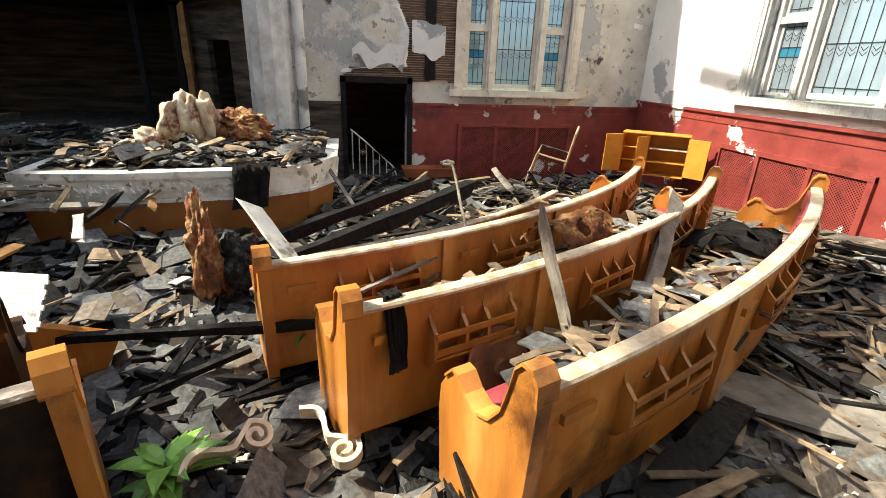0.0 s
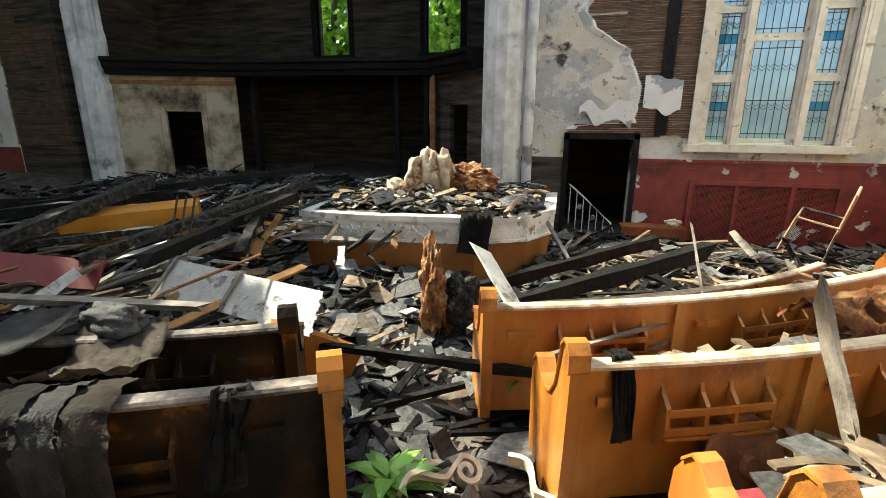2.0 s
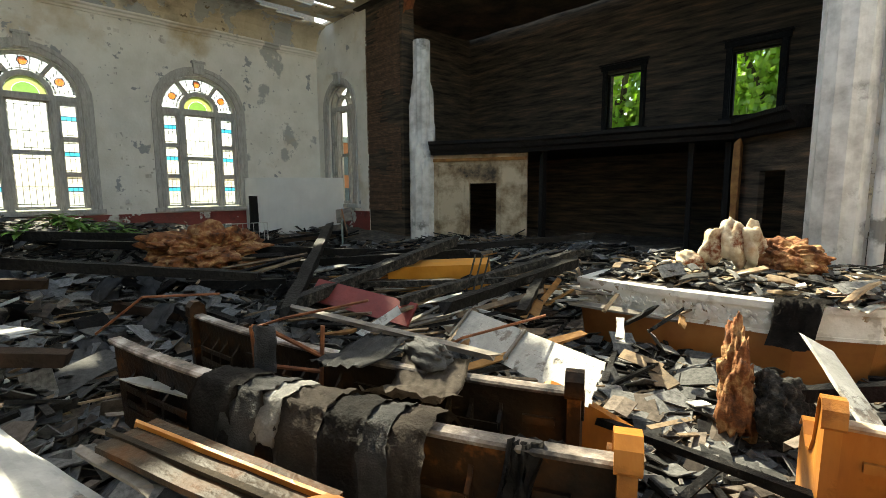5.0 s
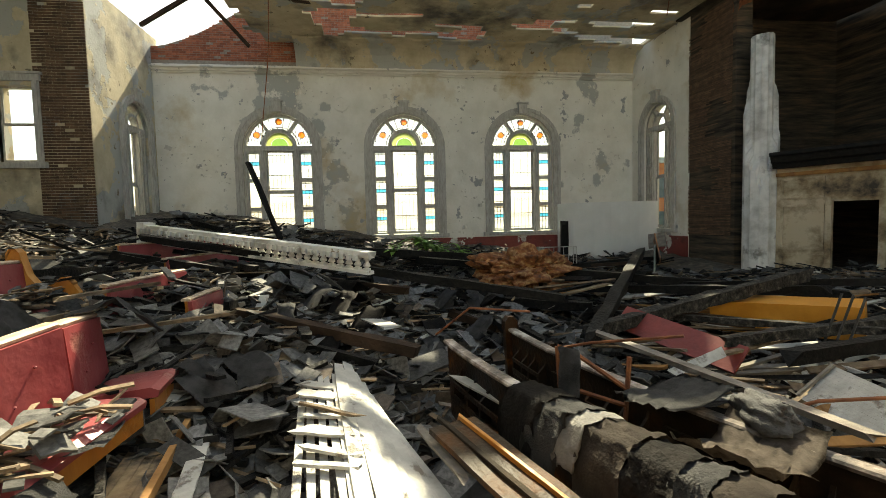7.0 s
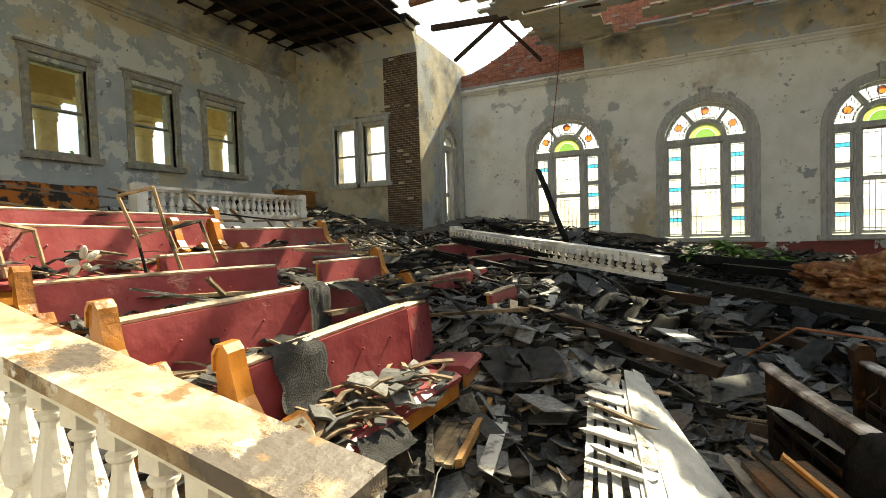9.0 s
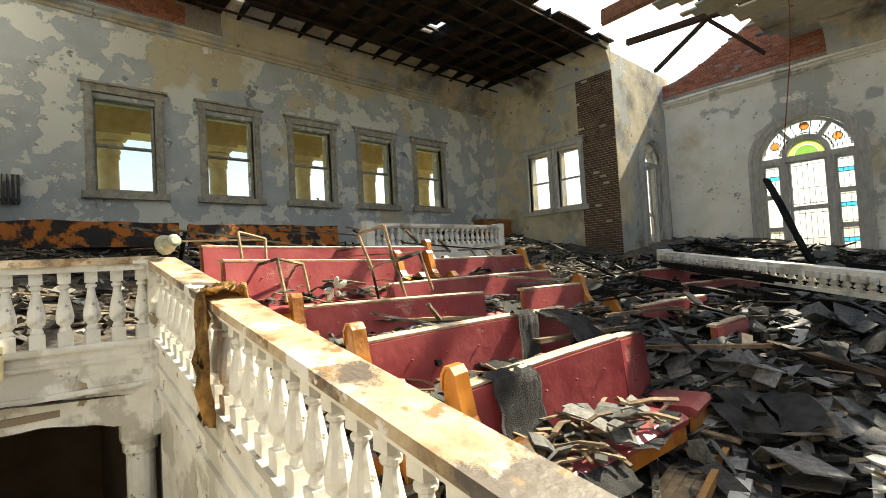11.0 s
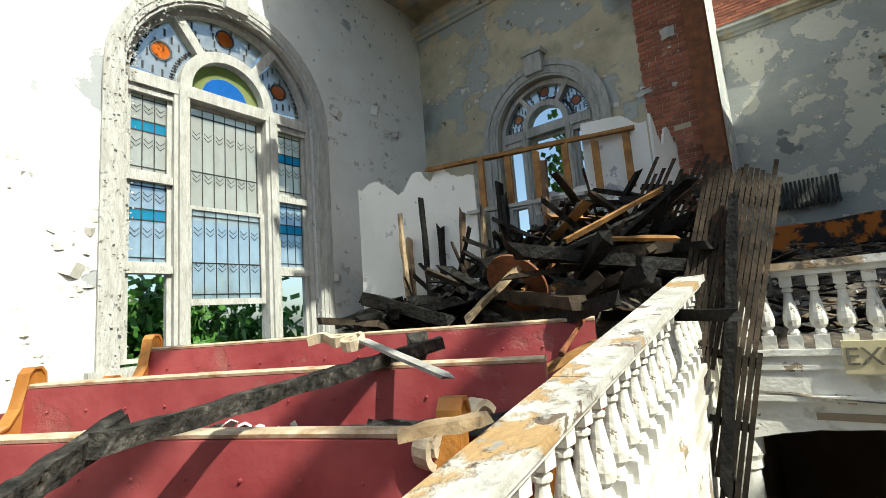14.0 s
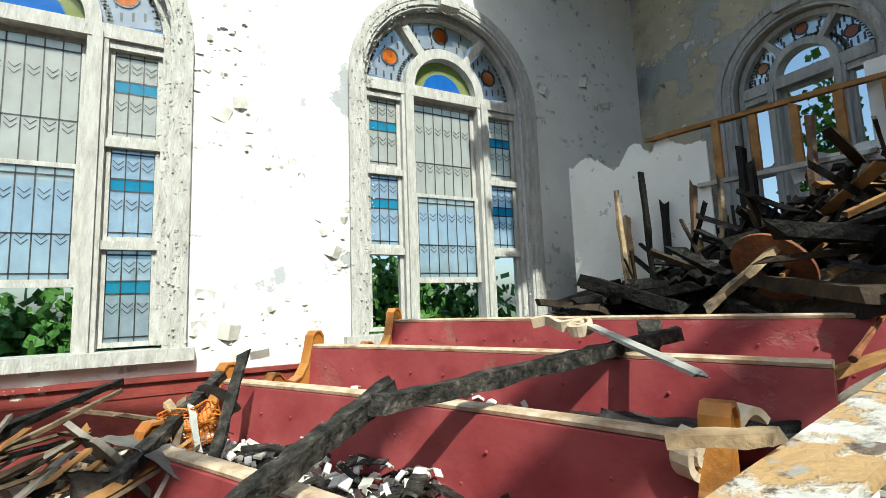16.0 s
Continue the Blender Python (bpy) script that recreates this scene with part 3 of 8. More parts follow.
moulding("cove_back", COVE, line((XBL, YBACK, 7.82), (-3.0, YBACK, 7.82)), M_PLASTER_TAN, "peeling plaster cove")
moulding("cove_back_west", COVE, line((XBL, -5.1, 7.82), (XBL, YBACK, 7.82)), M_PLASTER_TAN, "peeling plaster cove")
moulding("cove_west", COVE, line((XL, YF, 7.45), (XL, -0.5, 7.45), wob=0.1), M_PLASTER_TAN, "broken stained plaster cove")
moulding("cornice_rear_east", CORN, line((XBR, YB, 7.9), (XR, YB, 7.9)), M_PLASTER_TAN, "broken plaster cornice")

# ---- red wainscot ----
def wainscot(name, place, spans, z0, z1, label):
    bm = bmesh.new()
    for a, b in spans:
        box(bm, a, b, -0.025, 0.0, z0, z1, place)
        box(bm, a, b, -0.07, 0.0, z1 + 0.0, z1 + 0.05, place)
        box(bm, a, b, -0.04, 0.0, z1 - 0.14, z1 - 0.11, place)
        box(bm, a, b, -0.045, 0.0, z0, z0 + 0.2, place)
    tagged(part(name, bm, M_RED), label, "wainscot", kind="structure")


wainscot("wainscot_west", on_west, [(YB, YF)], 0.0, 1.43, "red painted wainscot with patches of bare plaster")
wainscot("wainscot_front", on_front, [(2.25, XR)], -0.4, 1.42, "red painted wainscot with flaking patches")
wainscot("wainscot_east", on_east, [(YB, YF)], -0.4, 1.57, "red painted wainscot, white paint flaking off")
wainscot("wainscot_front_west", on_front, [(XL, -13.1)], 0.0, 1.38, "red painted wainscot")


def grille(place, a, b, z0, z1, posts):
    """A lattice radiator screen in a frame."""
    th = empty("radiator_screen")
    bm = bmesh.new()
    d = 0.042
    u = a - (z1 - z0)
    while u < b:
        for s in (1, -1):
            p, q = (u, z0), (u + (z1 - z0), z1)
            if s < 0:
                p, q = (u, z1), (u + (z1 - z0), z0)
            lo, hi = max(a, p[0]), min(b, q[0])
            if hi > lo:
                f = lambda x: p[1] + (q[1] - p[1]) * (x - p[0]) / (q[0] - p[0])
                quad_box(bm, lo, hi, -0.045 - 0.003 * s, -0.04 - 0.003 * s, f(lo) - 0.009, f(lo) + 0.009, f(hi) - 0.009, f(hi) + 0.009, place)
        u += d
    part("lattice", bm, M_RED, th)
    # dark sheet stands in for the shade behind the lattice
    bm = bmesh.new()
    box(bm, a, b, -0.03, -0.027, z0, z1, place)
    part("backing", bm, M_CHAR, th)
    for lo, hi in [(a - 0.06, a + 0.02), (b - 0.02, b + 0.06)] + [(p - 0.035, p + 0.035) for p in posts]:
        bm = bmesh.new()
        box(bm, lo, hi, -0.075, -0.026, z0 - 0.05, z1 + 0.05, place)
        part("post", bm, M_RED, th)
    for lo, hi in ((z1, z1 + 0.07), (z0 - 0.07, z0)):
        bm = bmesh.new()
        box(bm, a - 0.06, b + 0.06, -0.08, -0.026, lo, hi, place)
        part("rail", bm, M_RED, th)
    return tagged(th, "red painted lattice radiator screen set in the wainscot", "screen", "radiator screens")


grille(on_front, 3.25, 5.62, -0.1, 1.02, [4.0, 4.9])
grille(on_east, 6.6, 9.1, -0.1, 1.05, [7.4, 8.3])

# ---- ceilings ----
def ragged_ceiling(name, x0, x1, y0, y1, z, material, label, edge, hole=0.0, step=0.22, seed=0.0):
    """A thin ceiling sheet with a torn outline."""
    bm = bmesh.new()
    nx, ny = int((x1 - x0) / step), int((y1 - y0) / step)
    for i in range(nx):
        for j in range(ny):
            x, y = x0 + i * step, y0 + j * step
            n = noise.noise(Vector((x * 0.7, y * 0.7, seed)))
            m = noise.noise(Vector((x * 1.6, y * 0.5, seed + 7)))
            if edge(x + n * 0.8, y + m * 0.8) and m > hole - 1:
                zz = z + 0.04 * n
                box(bm, x, x + step, y, y + step, zz, zz + 0.05)
    return tagged(part(name, bm, material), label, "ceiling", kind="structure")


ragged_ceiling("ceiling_back", XBL, 0.0, YBACK, -4.8, 8.62, M_DECK, "burnt boarded ceiling, plaster fallen away", lambda x, y: x < -0.6 and y < -5.0, 0.45, seed=2.0)
# the tongue east of x -9.4 is unseen, added to shade the burnt pews
ragged_ceiling("ceiling_west", XL, -8.4, -3.2, 12.6, 8.25, M_PLASTER_TAN, "scorched sagging plaster ceiling with holes", lambda x, y: x < -9.4 + 2.0 * smooth01(2.6, 3.8, y) * smooth01(7.2, 6.0, y) and y > -1.4 - (x + 16.4) * 0.25, 0.78, seed=5.0)
ragged_ceiling("ceiling_choir", -13.5, 0.8, 11.6, YCH, 8.2, M_SOOT, "blackened choir ceiling with small holes", lambda x, y: True, 0.38, seed=9.0)
ragged_ceiling("ceiling_east", 3.0, XR + 0.3, -5.6, -2.6, 8.4, M_PLASTER_TAN, "brown torn ceiling corner", lambda x, y: y < -3.6 and x > 4.4, 0.2, seed=11.0)


# deck out of view, added to keep sun off the char heap and wall corner
ragged_ceiling("ceiling_crossing", -5.5, XR + 0.3, -5.6, -0.4, 9.25, M_DECK, "unseen burnt roof deck added over the rear crossing to shade the heap", lambda x, y: y < -1.55 + 0.05 * (x - 2), 0.1, seed=21.0)


# unseen roof piece, added only to throw shade on part of the red pews
ragged_ceiling("ceiling_remnant", -7.6, -3.6, -0.6, 3.4, 10.05, M_DECK, "unseen piece of roof deck added to shade the red pews", lambda x, y: abs(x + 5.0) < 0.42 and abs(y - 1.0) < 0.8, 0.0, seed=31.0)


def timber(name, p, q, w, h, material, label, category="beam", group="", n=6, rough_=0.25, seed=1, flat=0.0):
    """A beam from p to q with uneven faces and broken ends; flat turns it about its length, in degrees."""
    rnd = random.Random(seed)
    p, q = Vector(p), Vector(q)
    d = (q - p).normalized()
    up = Vector((0, 0, 1)) if abs(d.z) < 0.95 else Vector((1, 0, 0))
    a = d.cross(up).normalized()
    b = a.cross(d)
    k = radians(flat)
    a, b = a * math.cos(k) + b * math.sin(k), b * math.cos(k) - a * math.sin(k)
    bm = bmesh.new()
    rings = []
    for i in range(n + 1):
        c = p.lerp(q, i / n)
        end = i in (0, n)
        ring = []
        for s, t in ((-1, -1), (1, -1), (1, 1), (-1, 1)):
            j = rnd.uniform(1 - rough_, 1 + rough_ * 0.4)
            ring.append(bm.verts.new(c + a * s * w / 2 * j + b * t * h / 2 * j + d * (rnd.uniform(-1, 1) * w * 0.7 if end else 0)))
        rings.append(ring)
    for r, s in zip(rings, rings[1:]):
        for k2 in range(4):
            bm.faces.new((r[k2], r[(k2 + 1) % 4], s[(k2 + 1) % 4], s[k2]))
    bm.faces.new(rings[0]); bm.faces.new(rings[-1][::-1])
    ob = part(name, bm, material)
    return tagged(ob, label, category, group)


# joists under the back ceiling, bars of the broken roof over the crossing
for i in range(16):
    timber("ceiling_joist", (XBL + 0.1 + i * 0.78, YBACK + 0.3, 8.5), (XBL + 0.1 + i * 0.78, -5.2 + 0.3 * math.sin(i * 2.1), 8.5), 0.07, 0.2, M_CHAR, "charred ceiling joist over the back pews", "joist", "charred joists", seed=i)
for i in range(7):
    y = -9.4 + i * 0.72
    timber("roof_batten", (XBL + 0.2, y, 8.4), (-1.0 - 0.3 * (i % 3), y, 8.4), 0.05, 0.05, M_DECK, "burnt batten hanging under the ceiling", "batten", "ceiling battens", seed=40 + i)
STEEL = "bent rusty roof bar against the sky"
timber("roof_truss_bar", (-13.20, -4.72, 8.63), (-13.20, 0.33, 8.29), 0.16, 0.16, M_DECK, STEEL, "truss", "roof bars", seed=300, rough_=0.08)
timber("roof_truss_bar", (-13.20, -4.00, 7.46), (-13.20, -2.21, 8.60), 0.10, 0.10, M_DECK, STEEL, "truss", "roof bars", seed=301, rough_=0.08)
timber("roof_truss_bar", (-13.20, -2.58, 8.48), (-13.20, -2.79, 10.19), 0.09, 0.09, M_DECK, STEEL, "truss", "roof bars", seed=302, rough_=0.08)
timber("roof_truss_bar", (-13.20, -2.49, 8.39), (-13.20, -1.29, 7.03), 0.10, 0.10, M_DECK, STEEL, "truss", "roof bars", seed=303, rough_=0.08)
timber("roof_truss_bar", (-13.20, -2.04, 8.41), (-13.20, -2.44, 9.80), 0.08, 0.08, M_DECK, STEEL, "truss", "roof bars", seed=304, rough_=0.08)
timber("roof_truss_bar", (-12.4, -5.2, 9.3), (-11.0, 12.0, 9.0), 0.25, 0.4, M_RUST, "long rusty steel roof girder", "truss", "roof bars", seed=64, rough_=0.05)
timber("roof_truss_bar", (-11.4, 12.0, 7.6), (-10.8, 12.2, 9.0), 0.4, 0.3, M_RUST, "orange rusted girder end", "truss", "roof bars", seed=65)
for i in range(4):
    timber("rafter", (-9.5 + i * 2.6, -5.2, 9.3), (-8.6 + i * 2.6, 11.5, 10.6), 0.12, 0.22, M_CHAR, "charred rafter spanning the open roof", "rafter", "charred rafters", seed=70 + i)
timber("rafter", (-10.0, 6.0, 10.0), (3.2, 6.8, 10.3), 0.1, 0.16, M_CHAR, "charred rafter spanning the open roof", "rafter", "charred rafters", seed=80)

# ---- floor ----
PM, PR = Vector((-4.6, 12.0)), Vector((-1.8, 12.9))


def rise(r):
    """Height of the raked floor at a distance from the pews' centre."""
    return 0.27 * min(max(0, r - 9.7), 2.4) + 0.165 * min(max(0, r - 12.1), 1.7) + 0.24 * max(0, r - 13.8)


def floor_z(x, y):
    p = Vector((x, y))
    k = smooth01(-0.5, 2.5, x)
    r = (p - PM).length * (1 - k) + (p - PR).length * k
    return rise(r) + 0.02 - 0.1 * smooth01(8.5, 7, r)


def mound(x, y):
    """How deep the rubble lies."""
    m = 0.30 * smooth01(-1.5, -4.0, x) * smooth01(-5, -2, y) * smooth01(10, 6, y)
    m += 0.28 * math.exp(-((x + 6.5) ** 2 / 8 + (y - 1.5) ** 2 / 6))
    m += 0.75 * smooth01(8.0, 11.5, y) * smooth01(-1.0, -4.5, x)
    m += 0.35 * math.exp(-((x + 9) ** 2 / 10 + (y - 6) ** 2 / 8))
    m += 0.25 * math.exp(-((x - 3) ** 2 / 6 + (y - 8.8) ** 2 / 2))
    return m


def ground_height(x, y):
    n = noise.noise(Vector((x * 0.6, y * 0.6, 1.3))) * 0.10 + noise.noise(Vector((x * 2.2, y * 2.2, 4.3))) * 0.05 + noise.noise(Vector((x * 6, y * 6, 2.3))) * 0.02
    return floor_z(x, y) + mound(x, y) + n * (0.35 + 0.8 * smooth01(1, -2, x))


def grid_sheet(name, x0, x1, y0, y1, step, height, material, skip=None):
    nx, ny = round((x1 - x0) / step), round((y1 - y0) / step)
    xs, ys = np.linspace(x0, x1, nx + 1), np.linspace(y0, y1, ny + 1)
    verts = [(x, y, height(x, y)) for x in xs for y in ys]
    faces = []
    for i in range(nx):
        for j in range(ny):
            if not (skip and skip((xs[i] + xs[i + 1]) / 2, (ys[j] + ys[j + 1]) / 2)):
                k = i * (ny + 1) + j
                faces.append((k, k + ny + 1, k + ny + 2, k + 1))
    ob = pydata(name, verts, faces, material)
    ob.data.polygons.foreach_set("use_smooth", [True] * len(ob.data.polygons))
    return ob


VX0, VX1, VY0, VY1 = 0.0, 2.1, -2.5, 1.0


def in_well(x, y):
    return VX0 < x < VX1 and VY0 < y < VY1


tagged(grid_sheet("floor", XL, XR, YBACK, YCH, 0.1, ground_height, M_FLOOR, in_well), "sloping floor buried under ash and dirt", "floor", kind="structure")
bm = bmesh.new()
box(bm, -600, 600, -600, 600, -1.9, -1.5)
tagged(part("ground", bm, M_GROUND), "grassy ground outside the building", "ground", kind="structure")

# ---- windows ----
def lead_lines(bm, place, u0, u1, z0, z1, w, upright, cross, chevrons=()):
    for k in range(upright + 2):
        u = u0 + (u1 - u0) * k / (upright + 1)
        box(bm, u - 0.006, u + 0.006, w - 0.006, w + 0.006, z0, z1, place)
    for f in cross:
        z = z0 + (z1 - z0) * f
        box(bm, u0, u1, w - 0.006, w + 0.006, z - 0.008, z + 0.008, place)
    for f in chevrons:
        for k in range(upright + 1):
            c, z = u0 + (u1 - u0) * (k + 0.5) / (upright + 1), z0 + (z1 - z0) * f
            h = min(0.05, (u1 - u0) / (upright + 1) * 0.45)
            for s in (-1, 1):
                for dz in (0, 0.06):
                    quad_box(bm, min(c, c + s * h), max(c, c + s * h), w - 0.006, w + 0.006, *([z + dz, z + dz + 0.01, z + h + dz, z + h + dz + 0.01] if s > 0 else [z + h + dz, z + h + dz + 0.01, z + dz, z + dz + 0.01]), place)


def pane(parent, place, u0, u1, z0, z1, w, material, name="pane"):
    bm = bmesh.new()
    box(bm, u0, u1, w, w + 0.006, z0, z1, place)
    ob = part(name, bm, material, parent)
    ob.visible_shadow = False
    return ob


def fan_pane(parent, place, c, z, ra, rb, a0, a1, w, material, name="pane"):
    """A pane between two radii and two angles."""
    bm = bmesh.new()
    n = 10
    rings = []
    for i in range(n + 1):
        a = a0 + (a1 - a0) * i / n
        rings.append([bm.verts.new(place(c + r * math.cos(a), ww, z + r * math.sin(a))) for r, ww in ((ra, w), (rb, w), (rb, w + 0.006), (ra, w + 0.006))])
    for p, q in zip(rings, rings[1:]):
        for k in range(4):
            bm.faces.new((p[k], p[(k + 1) % 4], q[(k + 1) % 4], q[k]))
    bm.faces.new(rings[0]); bm.faces.new(rings[-1][::-1])
    ob = part(name, bm, material, parent)
    ob.visible_shadow = False


def arch_window(name, place, c, lite, outer, sill, spring, label, glazed=True, key=True, lifted=0.0, broken=(), w=0.16, paint=M_FRAME, fan=False):
    th = empty(name)
    east = name.startswith("window_e")
    s = lite / 1.22
    mid, mul = 0.53 * s, 0.19 * s
    bm = bmesh.new()
    hole = lite + 0.1
    arch_band(bm, place, c, hole - 0.02, outer, sill - 0.1, spring, -0.05, 0.02)
    arch_band(bm, place, c, outer - 0.09, outer + 0.02, sill - 0.1, spring, -0.085, -0.05)
    arch_band(bm, place, c, hole + 0.02, hole + 0.09, sill - 0.1, spring, -0.075, -0.05)
    arch_band(bm, place, c, lite, hole - 0.02, sill, spring, w - 0.06, w + 0.14)
    part("surround", bm, paint, th, "flaking grey-white moulded surround")
    bm = bmesh.new()
    box(bm, c - outer - 0.1, c + outer + 0.1, -0.14, w + 0.14, sill - 0.16, sill - 0.03, place)
    part("sill", bm, paint, th)
    if key:
        bm = bmesh.new()
        zk = spring + outer
        quad_box(bm, c - 0.16, c + 0.16, -0.16, 0.0, zk - 0.2, zk + 0.14, zk - 0.2, zk + 0.14, place)
        box(bm, c - 0.2, c + 0.2, -0.2, 0.0, zk + 0.14, zk + 0.2, place)
        part("keystone", bm, paint, th)
    for sgn in (-1, 1):
        bm = bmesh.new()
        a = c + sgn * (mid + mul / 2)
        box(bm, a - mul / 2, a + mul / 2, w - 0.08, w + 0.14, sill - 0.03, spring, place)
        box(bm, a - mul / 4, a + mul / 4, w - 0.12, w - 0.08, sill - 0.03, spring, place)
        part("mullion", bm, paint, th)
    bm = bmesh.new()
    box(bm, c - lite, c + lite, w - 0.09, w + 0.14, spring - 0.06, spring + 0.1, place)
    part("transom", bm, paint, th)
    z0 = spring + 0.1
    ri = mid + 0.12 * s
    bm = bmesh.new()
    arch_band(bm, place, c, mid * 0.95, ri, z0, z0, w - 0.08, w + 0.12, legs=False)
    for a in (math.pi * 0.30, math.pi * 0.70):
        d = 0.05
        ring = [[bm.verts.new(place(c + r * math.cos(a + s * d * lite / r), ww, z0 + r * math.sin(a + s * d * lite / r))) for s, ww in ((-1, w - 0.07), (1, w - 0.07), (1, w + 0.1), (-1, w + 0.1))] for r in (ri - 0.02, lite + 0.02)]
        for k in range(4):
            bm.faces.new((ring[0][k], ring[0][(k + 1) % 4], ring[1][(k + 1) % 4], ring[1][k]))
    part("tracery", bm, paint, th)
    side_h = (spring - 0.06 - sill) / 3
    for sgn in (-1, 1):
        u0, u1 = sorted((c + sgn * (mid + mul), c + sgn * lite))
        for k in range(3):
            a, b = sill + k * side_h, sill + (k + 1) * side_h
            bm = bmesh.new()
            box(bm, u0, u1, w - 0.05, w + 0.1, b - 0.09, b, place)
            box(bm, u0, u1, w, w + 0.08, a, a + 0.05, place)
            box(bm, u0, u0 + 0.05, w, w + 0.08, a + 0.05, b - 0.09, place)
            box(bm, u1 - 0.05, u1, w, w + 0.08, a + 0.05, b - 0.09, place)
            sash = part("side_sash", bm, paint, th)
            if glazed and (sgn, k) not in broken:
                p0, p1, q0, q1 = u0 + 0.05, u1 - 0.05, a + 0.05, b - 0.09
                zb = q0 + (q1 - q0) * 0.52
                tint = G_PEACH if east and k == 2 else (G_PALE if east or name == "window_front_1" else G_CLEAR)
                pane(sash, place, p0, p1, q0, zb, w + 0.03, tint)
                pane(sash, place, p0, p1, zb, zb + 0.13, w + 0.03, G_BLUE, "blue_pane")
                pane(sash, place, p0, p1, zb + 0.13, q1, w + 0.03, tint)
                bm = bmesh.new()
                lead_lines(bm, place, p0, p1, q0, q1, w + 0.033, 2, (0.05, 0.52, 0.66, 0.95), (0.3, 0.75))
                part("cames", bm, M_LEAD, sash)
    # double-hung centre light
    zm = sill + (spring - 0.06 - sill) * 0.52
    for a, b, ww in ((sill + lifted, zm + lifted * 0.3, w + 0.04), (zm, spring - 0.06, w + 0.08)):
        bm = bmesh.new()
        box(bm, c - mid, c + mid, ww - 0.02, ww + 0.02, a, a + 0.08, place)
        box(bm, c - mid, c + mid, ww - 0.02, ww + 0.02, b - 0.05, b, place)
        for sgn in (-1, 1):
            lo, hi = sorted((c + sgn * mid, c + sgn * (mid - 0.06)))
            box(bm, lo, hi, ww - 0.02, ww + 0.02, a + 0.08, b - 0.05, place)
        sash = part("sash", bm, paint, th)
        if glazed:
            pane(sash, place, c - mid + 0.06, c + mid - 0.06, a + 0.08, b - 0.05, ww, G_PEACH if east and a >= zm else (G_PALE if east or name == "window_front_1" else G_CLEAR))
            bm = bmesh.new()
            lead_lines(bm, place, c - mid + 0.07, c + mid - 0.07, a + 0.08, b - 0.05, ww + 0.003, 5, (0.05, 0.4, 0.93), (0.3, 0.7))
            part("cames", bm, M_LEAD, sash)
    if glazed:
        fan_pane(th, place, c, z0, 0.01, mid * 0.6, 0, math.pi, w + 0.05, G_SKYBLUE if east else G_GREEN, "lunette_pane")
        fan_pane(th, place, c, z0, mid * 0.62, mid * 0.95, 0, math.pi, w + 0.05, G_OLIVE, "lunette_pane")
    if glazed or fan:
        spans = ((0.03, 0.27), (0.33, 0.67), (0.73, 0.97))
        for a, b in spans:
            fan_pane(th, place, c, z0, ri, lite, math.pi * a, math.pi * b, w + 0.05, G_CLEAR, "fan_pane")
            m = math.pi * (a + b) / 2
            rr = (ri + lite) / 2
            bm = bmesh.new()
            for k in range(13):
                aa = math.pi * (a + (b - a) * k / 12)
                for r in (ri + 0.06, lite - 0.06):
                    x, z = c + r * math.cos(aa), z0 + r * math.sin(aa)
                    box(bm, x - 0.03, x + 0.03, w + 0.047, w + 0.058, z - 0.012, z + 0.012, place)
                if k % 3 == 1:
                    for j in range(5):
                        r = ri + (lite - ri) * (j + 0.5) / 5
                        x, z = c + r * math.cos(aa), z0 + r * math.sin(aa)
                        box(bm, x - 0.012, x + 0.012, w + 0.047, w + 0.058, z - 0.05, z + 0.05, place)
            part("cames", bm, M_LEAD, th)
            x, z = c + rr * math.cos(m), z0 + rr * math.sin(m)
            fan_pane(th, place, x, z, 0.005, 0.11 * s, 0, 2 * math.pi, w + 0.042, G_AMBER, "rosette_pane")
            bm = bmesh.new()
            arch_band(bm, place, x, 0.11 * s, 0.135 * s, z, z, w + 0.036, w + 0.05, n=14, legs=False)
            arch_band(bm, lambda u, v, q: place(u, v, 2 * z - q), x, 0.11 * s, 0.135 * s, z, z, w + 0.036, w + 0.05, n=14, legs=False)
            part("rosette_ring", bm, M_LEAD, th)
    return tagged(th, label, "window", kind="structure")


for i, y in enumerate(WEST):
    arch_window("window_west_%d" % (i + 1), on_west, y, 1.1, 1.42, 1.68, 4.72, "arched leaded window with blue bands and amber rosettes", key=True, broken=((-1, 1),) if i == 0 else ())
for i, y in enumerate(EAST):
    arch_window("window_east_%d" % (i + 1), on_east, y, 1.22, 1.5, 1.92, 5.25, "tall arched stained-glass window in a flaking grey frame", lifted=0.62 if i < 2 else 0.0, broken=((-1, 0), (1, 0)) if i == 0 else ())
arch_window("window_front_1", on_front, 4.34, 1.0, 1.26, 1.78, 5.25, "leaded window in a cream frame, one pane open to leaves", lifted=0.0, paint=M_CREAM)
arch_window("window_front_2", on_front, -14.8, 0.76, 1.06, 1.7, 5.15, "narrow arched window without glass", glazed=False)
arch_window("window_rear_1", on_rear, 4.6, 0.8, 1.14, 1.8, 5.2, "arched window with broken glass and ivy", glazed=False, fan=True)
arch_window("window_rear_2", on_y(-5.1, -1), -15.1, 0.7, 1.0, 1.7, 5.1, "narrow arched window without glass", glazed=False)


